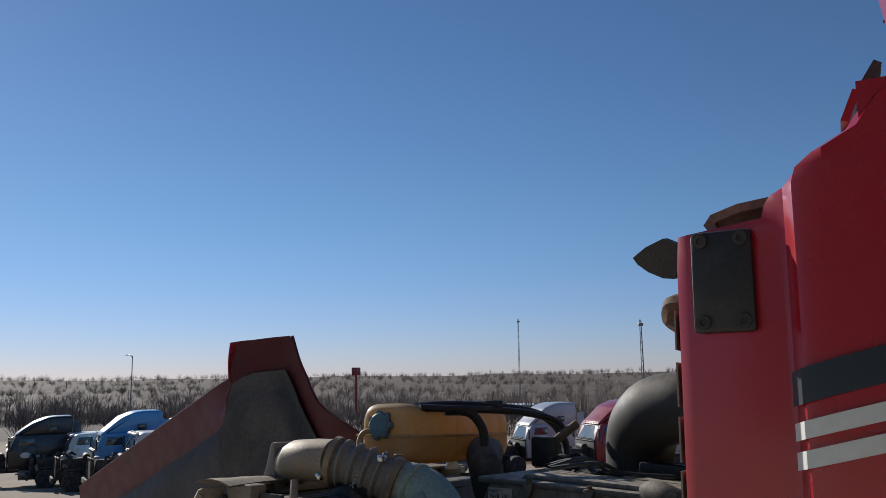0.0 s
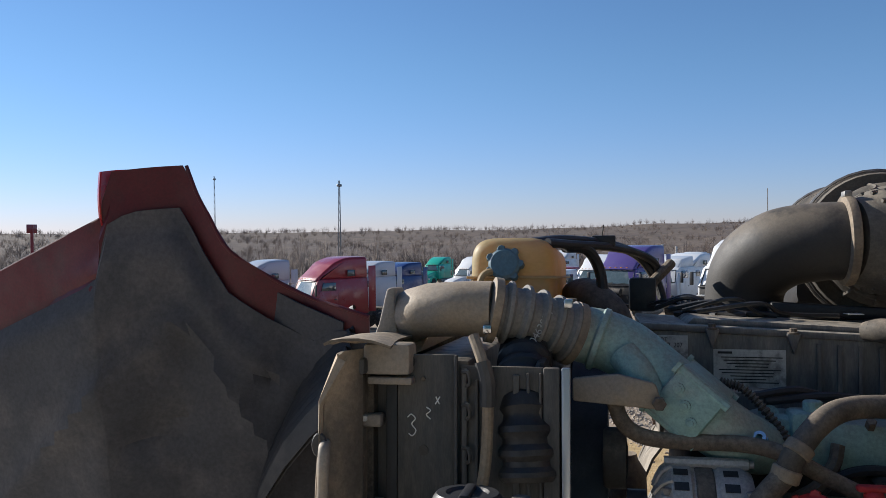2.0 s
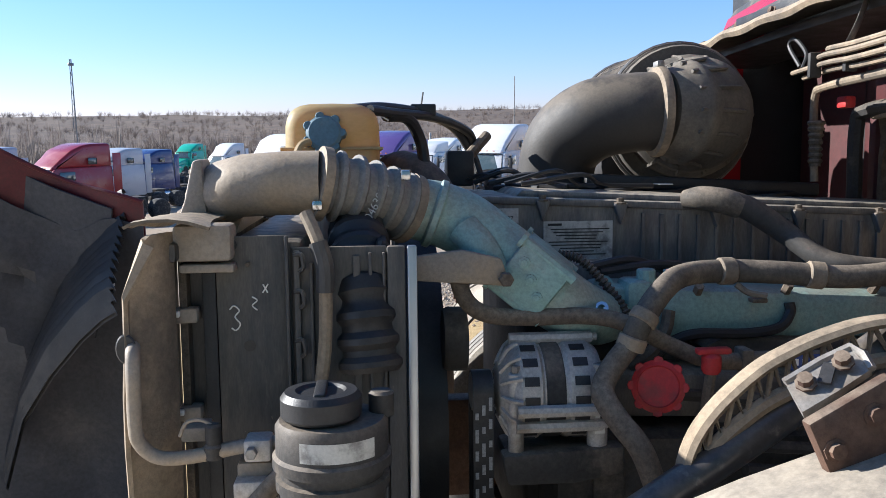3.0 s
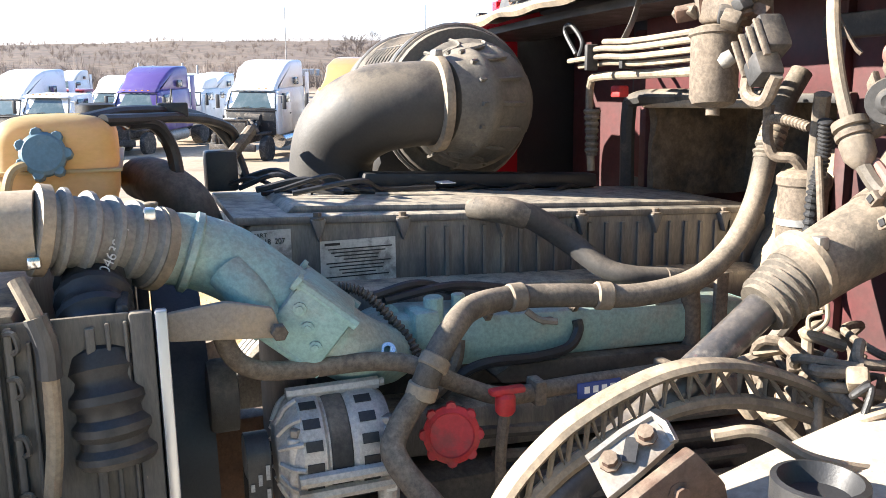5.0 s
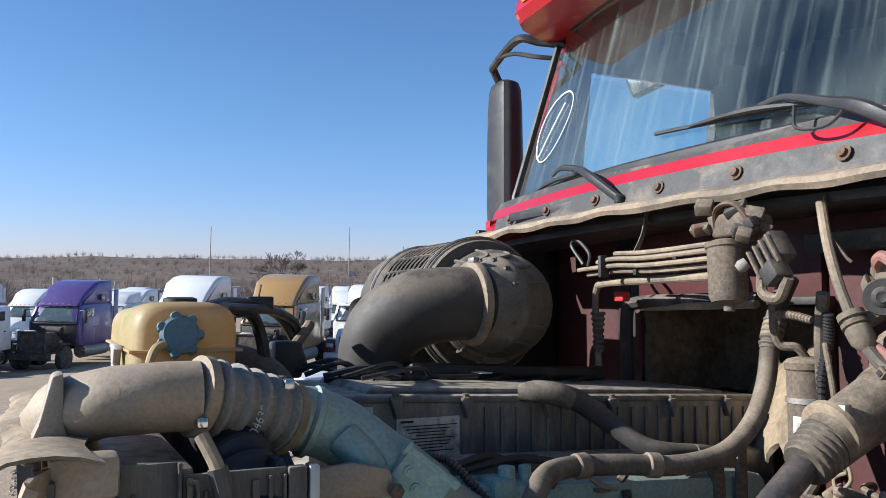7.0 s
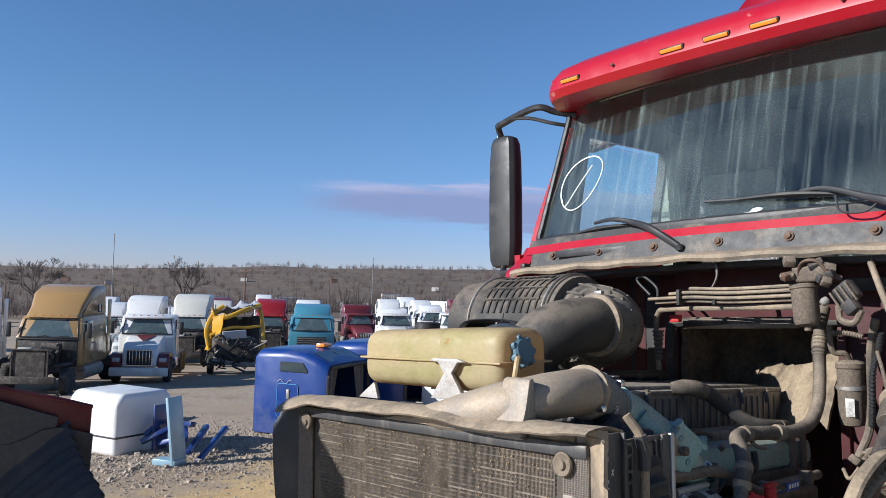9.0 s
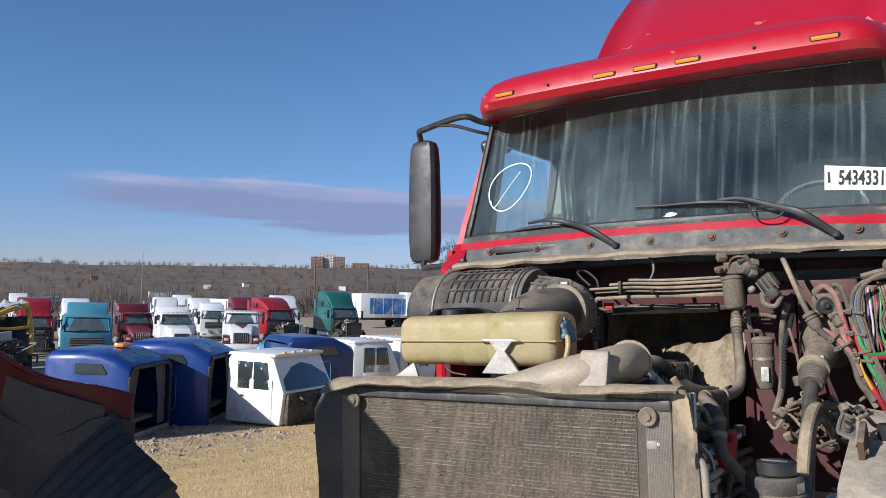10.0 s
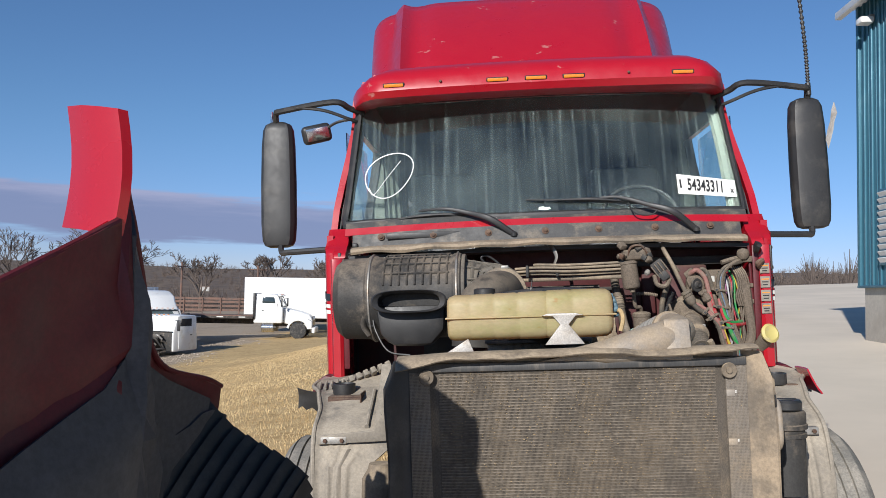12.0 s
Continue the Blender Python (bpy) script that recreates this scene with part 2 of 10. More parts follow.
def sheet(rows, thick=0.0, bm=None):
    """A skin over a grid of points (rows of equal length), thickened to its back."""
    bm = bm or bmesh.new()
    vs = [[bm.verts.new(p) for p in row] for row in rows]
    fs = [bm.faces.new((vs[i][j], vs[i][j + 1], vs[i + 1][j + 1], vs[i + 1][j])) for i in range(len(vs) - 1) for j in range(len(vs[0]) - 1)]
    if thick:
        bmesh.ops.recalc_face_normals(bm, faces=fs)
        bmesh.ops.solidify(bm, geom=fs, thickness=thick)
    return bm


def prism(outline, a, b, axis='x', bev=0.0, bm=None, seg=2):
    """An outline of (u, v) pairs drawn out from a to b along an axis; u, v are the two other axes in order."""
    bm = bm or bmesh.new()

    def p(u, v, w):
        return {'x': (w, u, v), 'y': (u, w, v), 'z': (u, v, w)}[axis]
    lo = [bm.verts.new(p(u, v, a)) for u, v in outline]
    hi = [bm.verts.new(p(u, v, b)) for u, v in outline]
    k = len(outline)
    fs = [bm.faces.new(lo[::-1]), bm.faces.new(hi)] + [bm.faces.new((lo[i], lo[(i + 1) % k], hi[(i + 1) % k], hi[i])) for i in range(k)]
    bmesh.ops.recalc_face_normals(bm, faces=fs)
    if bev:
        bmesh.ops.bevel(bm, geom=list({e for f in fs for e in f.edges}), offset=bev, segments=seg, affect='EDGES', profile=0.5)
    return bm


def rough_up(bm, amount, scale, seed=0.0):
    off = Vector((seed, seed * 1.7, seed * 0.3))
    for v in bm.verts:
        v.co += noise.noise_vector(v.co * scale + off) * amount
    return bm


def part(name, bm, material, parent=None, label="", m=None, flat=False, sharp=35):
    """Links a bmesh as one mesh object under a thing or a part."""
    bmesh.ops.recalc_face_normals(bm, faces=bm.faces)
    me = bpy.data.meshes.new(name)
    bm.to_mesh(me)
    bm.free()
    me.materials.append(material)
    if not flat:
        me.shade_smooth()
        me.set_sharp_from_angle(angle=radians(sharp))
    ob = new(name, me)
    if parent:
        ob.parent = parent
    if m:
        ob.matrix_basis = m
    return tagged(ob, label)


def empty(name, m, label, category, group="", kind=""):
    ob = new(name)
    ob.matrix_basis = m
    return tagged(ob, label, category, group, kind)


def word(text, size, m, material, parent, name="lettering", align='CENTER', depth=0.0006, sx=1.0, bold=0.0):
    """Raised lettering in the built-in font, as a mesh."""
    cu = bpy.data.curves.new(name, 'FONT')
    cu.body, cu.size, cu.align_x, cu.align_y, cu.extrude = text, size, align, 'CENTER', depth
    cu.offset = bold
    tmp = bpy.data.objects.new(name, cu)
    scene.collection.objects.link(tmp)
    me = bpy.data.meshes.new_from_object(tmp.evaluated_get(bpy.context.evaluated_depsgraph_get()))
    bpy.data.objects.remove(tmp)
    me.materials.clear()
    me.materials.append(material)
    ob = new(name, me)
    ob.parent = parent
    ob.matrix_basis = m @ Matrix.Diagonal((sx, 1, 1, 1))
    return ob


def let_light_through(m, color, share):
    """Adds light that passes through a thin plastic wall."""
    n, l = m.node_tree.nodes, m.node_tree.links
    t = n.new("ShaderNodeBsdfTranslucent")
    t.inputs["Color"].default_value = (*color, 1)
    mx = n.new("ShaderNodeMixShader")
    mx.inputs[0].default_value = share
    l.new(n["Principled BSDF"].outputs[0], mx.inputs[1])
    l.new(t.outputs[0], mx.inputs[2])
    l.new(mx.outputs[0], n["Material Output"].inputs["Surface"])


let_light_through(TANKM, (0.75, 0.45, 0.10), 0.4)
ELBOWM = mat("smooth_dusty_rubber_elbow", (0.034, 0.031, 0.028), 0.65, stain=(0.075, 0.065, 0.052), stain_amount=0.3, stain_scale=3, grain=0.12, grain_scale=150, up=(0.22, 0.18, 0.13), up_amount=0.7, bump=0.15, bump_scale=200)
HOSEM = mat("pale_ribbed_hose", (0.19, 0.185, 0.175), 0.7, stain=(0.23, 0.21, 0.18), stain_amount=0.5, stain_scale=7, grain=0.2, grain_scale=120, up=(0.27, 0.245, 0.205), up_amount=0.6, bump=0.2, bump_scale=150)


# ---- ground: an apron that falls away to a gravel lot, valley and far hills ----
def lerp_table(v, table):
    for (a, p), (b, q) in zip(table, table[1:]):
        if v <= b:
            f = max(0.0, min(1.0, (v - a) / (b - a)))
            f = f * f * (3 - 2 * f)
            return p + (q - p) * f
    return table[-1][1]


def ground_z(x, y):
    """Height of the ground: a sloping apron, a grass bank down to the lot, a broad valley, hills round it."""
    d = math.hypot(x, y)
    apron = -0.05 * max(-60.0, min(1.3, x)) - 0.02 * max(-90.0, min(0.0, y))
    foot = lerp_table(-y, [(-60, 11.0), (0, 12.5), (30, 13.0), (60, 9.0)])
    lot = -1.7 - 0.045 * (min(70.0, max(12.0, x)) - 14) - 0.035 * max(0.0, min(60.0, y)) + 0.022 * max(0.0, min(70.0, -30 - y))
    z = apron + (lot - apron) * lerp_table(x, [(1.3, 0.0), (foot, 1.0)])
    if d > 110:
        az = math.degrees(math.atan2(x, y)) % 360
        valley = lerp_table(az, [(0, -10), (40, -12), (100, -26), (150, -14), (200, 0), (360, -10)])
        hill = lerp_table(az, [(0, 0.004), (30, 0.005), (60, 0.0045), (85, 0.006), (105, 0.010), (125, 0.021), (150, 0.027), (165, 0.024), (185, 0.03), (230, 0.02), (360, 0.004)])
        z += valley * lerp_table(d, [(110, 0.0), (500, 1.0)]) + (hill * 2600 - valley) * lerp_table(d, [(700, 0.0), (2600, 1.0)])
        if d > 400:
            z += 9 * (noise.noise(Vector((x, y, 0)) * 0.004)) * lerp_table(d, [(400, 0), (1500, 1.0)])
    return z


def make_ground():
    bm = bmesh.new()
    radii = [0.0] + [1.2 * 1.11 ** k for k in range(76)]
    radii = [r for r in radii if r < 2900] + [2900, 4200]
    n = 240
    rows = []
    for r in radii:
        rows.append([bm.verts.new((r * math.sin(2 * math.pi * k / n), r * math.cos(2 * math.pi * k / n), ground_z(r * math.sin(2 * math.pi * k / n), r * math.cos(2 * math.pi * k / n)))) for k in range(n)])
    for p, q in zip(rows, rows[1:]):
        for i in range(n):
            j = (i + 1) % n
            bm.faces.new((p[i], p[j], q[j], q[i]))
    bmesh.ops.remove_doubles(bm, verts=bm.verts, dist=1e-4)
    ob = part("ground", bm, GROUNDM)
    tagged(ob, "gravel lot, dry grass bank and wooded valley around the truck", "ground", kind="structure")


def ground_material():
    """Concrete beside the truck, straw-coloured grass on the bank, gravel in the lot, bare woods far out."""
    m = bpy.data.materials.new("yard_ground")
    m.use_nodes = True
    nt = m.node_tree
    n, l = nt.nodes, nt.links
    b = n["Principled BSDF"]
    b.inputs["Roughness"].default_value = 0.95
    b.inputs["Specular IOR Level"].default_value = 0.2
    tc = n.new("ShaderNodeTexCoord")
    sep = n.new("ShaderNodeSeparateXYZ")
    l.new(tc.outputs["Object"], sep.inputs[0])
    x, y = sep.outputs[0], sep.outputs[1]

    def ma(op, a, c=None):
        q = n.new("ShaderNodeMath")
        q.operation = op
        for k, v in enumerate((a, c)):
            if v is None:
                continue
            if isinstance(v, (int, float)):
                q.inputs[k].default_value = v
            else:
                l.new(v, q.inputs[k])
        return q.outputs[0]

    def tex(scale, detail=6, r=0.65):
        t = n.new("ShaderNodeTexNoise")
        t.inputs["Scale"].default_value, t.inputs["Detail"].default_value, t.inputs["Roughness"].default_value = scale, detail, r
        l.new(tc.outputs["Object"], t.inputs["Vector"])
        return t.outputs["Fac"]

    def ramp(v, lo, hi, a=0.0, c=1.0):
        r = n.new("ShaderNodeMapRange")
        r.interpolation_type = 'SMOOTHSTEP'
        l.new(v, r.inputs[0])
        for k, w in ((1, lo), (2, hi), (3, a), (4, c)):
            r.inputs[k].default_value = w
        return r.outputs[0]

    def mix(f, a, c):
        q = n.new("ShaderNodeMix")
        q.data_type = 'RGBA'
        for s, v in ((q.inputs["Factor"], f), (q.inputs[6], a), (q.inputs[7], c)):
            if isinstance(v, tuple):
                s.default_value = (*v, 1)
            else:
                l.new(v, s)
        return q.outputs[2]
    fine, mid, broad, far = tex(7), tex(1.2), tex(0.12), tex(0.010, 8, 0.7)
    grass = mix(ramp(mid, 0.3, 0.7), (0.50, 0.35, 0.165), (0.34, 0.23, 0.10))
    grass = mix(ramp(fine, 0.35, 0.7), grass, (0.52, 0.385, 0.195))
    gravel = mix(ramp(fine, 0.3, 0.7), (0.41, 0.335, 0.25), (0.27, 0.22, 0.165))
    gravel = mix(ramp(broad, 0.42, 0.62), gravel, (0.33, 0.26, 0.185))
    gravel = mix(ramp(tex(0.35, 6, 0.7), 0.5, 0.7), gravel, (0.24, 0.19, 0.135))
    concrete = mix(ramp(broad, 0.35, 0.65), (0.70, 0.61, 0.49), (0.60, 0.525, 0.42))
    woods = mix(ramp(far, 0.35, 0.6), (0.135, 0.105, 0.085), (0.19, 0.145, 0.105))
    woods = mix(ramp(tex(0.06, 6, 0.7), 0.4, 0.65), woods, (0.10, 0.08, 0.067))
    wob = ma('ADD', x, ma('MULTIPLY', ma('SUBTRACT', mid, 0.5), 3.0))
    wob = ma('ADD', wob, ma('MULTIPLY', ma('SUBTRACT', broad, 0.5), 9.0))
    edge = ramp(y, -9.0, -4.0, 14.6, 11.6)
    foot = ma('SUBTRACT', wob, edge)                         # gravel begins at the foot of the bank
    c1 = mix(ramp(x, 1.2, 1.3), concrete, grass)
    c2 = mix(ramp(foot, -0.8, 0.8), c1, gravel)
    dist = ma('SQRT', ma('ADD', ma('POWER', x, 2.0), ma('POWER', y, 2.0)))
    c3 = mix(ramp(ma('ADD', dist, ma('MULTIPLY', ma('SUBTRACT', broad, 0.5), 60.0)), 118, 132), c2, woods)
    l.new(c3, b.inputs["Base Color"])
    bp = n.new("ShaderNodeBump")
    bp.inputs["Distance"].default_value = 0.02
    l.new(ramp(x, 1.2, 1.4, 0.08, 0.6), bp.inputs["Strength"])
    l.new(fine, bp.inputs["Height"])
    l.new(bp.outputs[0], b.inputs["Normal"])
    return m


GROUNDM = ground_material()
make_ground()

# ---- the red highway truck with its hood off, leaning a little to its right ----
TRUCK = pose(0, 0, 0, 0, 2.9, 0) @ Matrix.Translation((-0.07, 0, 0))
truck = empty("semi_truck", TRUCK, "red highway truck stripped of its hood, dusty engine and radiator bare", "truck")

GLASS_DARK = mat("cab_trim_grey", (0.05, 0.05, 0.052), 0.8, grain=0.2, grain_scale=80)
TRIM_PALE = mat("pale_grey_cab_trim", (0.15, 0.165, 0.14), 0.8, grain=0.1, grain_scale=60)
CLOTH = mat("grey_seat_cloth", (0.10, 0.10, 0.105), 0.95, grain=0.3, grain_scale=120)
STRIPE_D = mat("dark_blue_grey_stripe", (0.018, 0.026, 0.036), 0.4, grain=0.1, grain_scale=80)
STRIPE_W = mat("white_stripe", (0.62, 0.62, 0.58), 0.45, grain=0.05, grain_scale=60)
AMBER = mat("amber_lens", (0.75, 0.24, 0.02), 0.25, coat=0.5, stain=(0.6, 0.3, 0.15), stain_amount=0.2, stain_scale=30)
LIPM = mat("dusty_cowl_rubber", (0.134, 0.110, 0.083), 0.75, stain=(0.309, 0.239, 0.161), stain_amount=0.7, stain_scale=5, grain=0.2, grain_scale=90, up=(0.319, 0.253, 0.174), up_amount=0.8, bump=0.4, bump_scale=60)
PLATEM = mat("scratched_cowl_plate", (0.048, 0.047, 0.046), 0.6, stain=(0.20, 0.165, 0.12), stain_amount=0.38, stain_scale=7, spots=(0.40, 0.37, 0.32), spots_amount=0.17, spots_scale=30, grain=0.25, grain_scale=120)
INK = mat("black_print", (0.015, 0.015, 0.016), 0.6, rough_var=0)
PAPER = mat("white_paper_label", (0.72, 0.71, 0.67), 0.7, stain=(0.55, 0.52, 0.46), stain_amount=0.3, stain_scale=25, rough_var=0)
OLDPAPER = mat("scuffed_label", (0.50, 0.49, 0.45), 0.7, stain=(0.16, 0.15, 0.14), stain_amount=0.5, stain_scale=30, grain=0.1, grain_scale=200, rough_var=0)
MARKER = mat("white_paint_marker", (0.85, 0.86, 0.84), 0.6, rough_var=0)
REDP = mat("red_plastic", (0.50, 0.03, 0.03), 0.55, stain=(0.25, 0.05, 0.04), stain_amount=0.4, stain_scale=25, grain=0.15, grain_scale=90)
BLUECAP = mat("blue_grey_cap_plastic", (0.10, 0.17, 0.21), 0.6, stain=(0.22, 0.22, 0.2), stain_amount=0.4, stain_scale=20, grain=0.15, grain_scale=100)


def windshield_material():
    """Tinted glass with a film of dried run marks."""
    m = bpy.data.materials.new("streaked_windshield_glass")
    m.use_nodes = True
    nt = m.node_tree
    n, l = nt.nodes, nt.links
    g = n["Principled BSDF"]
    g.inputs["Base Color"].default_value = (0.80, 0.90, 0.88, 1)
    g.inputs["Roughness"].default_value = 0.015
    g.inputs["Transmission Weight"].default_value = 1.0
    d = n.new("ShaderNodeBsdfPrincipled")
    d.inputs["Base Color"].default_value = (0.34, 0.41, 0.40, 1)
    d.inputs["Roughness"].default_value = 0.9
    tc = n.new("ShaderNodeTexCoord")

    def streak(sx, sz, lo, hi, top, off):
        mp = n.new("ShaderNodeMapping")
        mp.inputs["Scale"].default_value = (sx, 1, sz)
        mp.inputs["Location"].default_value = (off, 0, off)
        l.new(tc.outputs["Object"], mp.inputs[0])
        t = n.new("ShaderNodeTexNoise")
        t.inputs["Scale"].default_value, t.inputs["Detail"].default_value, t.inputs["Roughness"].default_value = 1.0, 5, 0.6
        l.new(mp.outputs[0], t.inputs["Vector"])
        r = n.new("ShaderNodeMapRange")
        r.interpolation_type = 'SMOOTHSTEP'
        l.new(t.outputs["Fac"], r.inputs[0])
        for k, v in ((1, lo), (2, hi), (3, 0.0), (4, top)):
            r.inputs[k].default_value = v
        return r.outputs[0]
    a = n.new("ShaderNodeMath")
    a.operation = 'ADD'
    l.new(streak(28, 0.9, 0.48, 0.85, 0.17, 0.0), a.inputs[0])
    l.new(streak(2.2, 1.6, 0.30, 0.80, 0.085, 5.0), a.inputs[1])
    b = n.new("ShaderNodeMath")
    b.operation = 'ADD'
    l.new(a.outputs[0], b.inputs[0])
    l.new(streak(70, 60, 0.68, 0.76, 0.2, 2.0), b.inputs[1])
    mx = n.new("ShaderNodeMixShader")
    l.new(b.outputs[0], mx.inputs[0])
    l.new(g.outputs[0], mx.inputs[1])
    l.new(d.outputs[0], mx.inputs[2])
    l.new(mx.outputs[0], n["Material Output"].inputs["Surface"])
    return m


WINDSHIELD = windshield_material()
PANE = clear_glass("side_window_glass", (0.75, 0.88, 0.88))


def ws_y(x, z):
    """The windshield's outer face."""
    return 0.085 - 0.30 * (z - 2.07) - 0.11 * x * x


def half_w(z):
    """Half the cab's width at a height."""
    return lerp_table(z, [(1.2, 1.165), (2.0, 1.165), (2.8, 1.055), (3.0, 1.0)])


# -- cab shell --
def cab():
    shell = part("cab_rear_wall", box(0, -4.35, 2.1, 2.3, 0.06, 2.2, 0.02), RED, truck)
    part("cab_roof", sheet([[(x * (1 - 0.02 * k), y, 2.93 + 0.05 * math.cos(x * 1.4) + 0.02 * (k > 0)) for x in [-1.0 + 0.1 * i for i in range(21)]] for k, y in enumerate((-0.28, -1.2, -2.6, -4.36))], 0.04), RED, truck)
    for s in (-1, 1):
        def wall(y0, y1, z0, z1, name, n=6, steps=5, material=RED, inset=0.0):
            rows = []
            for i in range(n + 1):
                z = z0 + (z1 - z0) * i / n
                rows.append([(s * (half_w(z) - inset), (y0(z) if callable(y0) else y0) + (y1 - (y0(z) if callable(y0) else y0)) * j / steps, z) for j in range(steps + 1)])
            return part(name, sheet(rows, 0.035 if not inset else 0.006), material, truck)

        def pillar_y(z):
            return ws_y(1.05, z) - 0.03 if z > 2.0 else 0.05
        wall(0.04, -4.35, 0.95, 2.02, "cab_side_wall")
        wall(pillar_y, -0.36, 2.02, 2.94, "door_front_post")
        wall(-0.36, -1.12, 2.66, 2.94, "door_top_rail")
        wall(-0.36, -1.12, 2.02, 2.1, "door_sill")
        wall(-1.12, -4.35, 2.02, 2.94, "sleeper_side_wall")
        wall(lambda z: pillar_y(z) - 0.02, -0.37, 2.03, 2.90, "post_lining", material=GLASS_DARK, inset=0.045)
        wall(-0.37, -1.12, 2.65, 2.90, "door_lining", material=GLASS_DARK, inset=0.045)
        wall(-1.11, -1.6, 2.03, 2.90, "rear_lining", material=GLASS_DARK, inset=0.045)
        g = part("side_window", box(s * 1.115, -0.74, 2.38, 0.006, 0.76, 0.56, m=None), PANE, truck)
        g.visible_shadow = False
        for ya, yb in ((-1.085, -1.16), (-0.33, -0.385)):
            part("door_jamb", sheet([[(s * (half_w(z) - 0.001), ya, z), (s * (half_w(z) - 0.055), ya, z), (s * (half_w(z) - 0.055), yb, z), (s * (half_w(z) - 0.001), yb, z)] for z in (2.06, 2.3, 2.5, 2.7)], 0.004), GLASS_DARK, truck)
        part("pillar_trim", prism([(-1.1, 2.0), (-1.24, 2.0), (-1.24, 2.9), (-1.1, 2.9)], s * 1.0, s * 1.07), TRIM_PALE, truck)
        if s < 0:
            part("front_pillar_trim", tube([(s * 1.03, -0.06, 2.05), (s * 1.02, -0.18, 2.4), (s * 0.98, -0.28, 2.78)], 0.035, 8), TRIM_PALE, truck)
        # corner cheek beside the engine bay, stepped towards the middle
        rows = []
        for z in (1.28, 1.5, 1.7, 1.84, 1.880, 1.892, 1.908, 1.918, 1.935, 1.95, 1.97, 2.0, 2.03, 2.06):
            f = lerp_table(z, [(1.878, 0.27), (1.892, 0.16), (1.912, 0.155), (1.935, 0.118), (1.975, 0.06), (2.06, -0.03)])
            low = 0.0 if z < 1.99 else -0.08
            rows.append([(s * x, min(y, f - e), z) for x, y, e in ((1.165, low, 0.04), (1.168, 0.08, 0.02), (1.155, 0.115, 0.008), (1.135, 0.128, 0.004), (1.118, 0.128, 0.003), (1.112, 0.14, 0.002), (1.105, 0.25, 0.001), (1.095, 0.266, 0.0005), (1.06, 0.27, 0), (1.045, 0.258, 0.0), (1.04, low, 0.03))])
        part("cab_corner", sheet(rows, 0.012), RED, truck)
        part("corner_flange", box(s * 1.03, 0.25, 1.60, 0.03, 0.012, 0.56, 0.004), RED_SHADED, truck)
        # painted stripes lie on the corner panel
        for z0, z1, material in ((1.670, 1.708, STRIPE_D), (1.633, 1.652, STRIPE_W), (1.602, 1.621, STRIPE_W)):
            rows = [[(s * x, y, z + 0.26 * (0.12 - y)) for x, y in ((1.1705, -0.75), (1.1705, 0.04), (1.1725, 0.08), (1.1590, 0.118), (1.1350, 0.1315))] for z in (z0, z1)]
            part("stripe", sheet(rows, 0.0), material, truck)
    # a black latch plate bolted to the driver's corner
    plate = part("latch_plate", box(-1.112, 0.206, 1.817, 0.012, 0.074, 0.125, 0.006), BLACK, truck, "black plastic plate with four screw recesses")
    for dy in (-0.028, 0.028):
        for dz in (-0.05, 0.05):
            part("screw", lathe([(0.009, 0), (0.009, 0.003), (0.004, 0.003), (0.004, 0.001)], 10, along((-1.1185, 0.206 + dy * 0.85, 1.817 + dz), (-1.3, 0.206 + dy * 0.85, 1.817 + dz))), DARK, plate)
    part("hood_catch", tube([(-1.06, 0.26, 1.80), (-1.05, 0.285, 1.80), (-1.03, 0.292, 1.785), (-1.04, 0.275, 1.765)], [0.010, 0.014, 0.016, 0.008], 8), RUST, truck)
    part("hood_stop", sheet([[(-1.04, 0.265, 1.875), (-1.03, 0.29, 1.838)], [(-1.04, 0.30, 1.893), (-1.03, 0.305, 1.84)], [(-1.04, 0.325, 1.883), (-1.03, 0.325, 1.85)], [(-1.04, 0.343, 1.87), (-1.03, 0.34, 1.862)]], 0.02), BLACK, truck)
    return shell


cab()


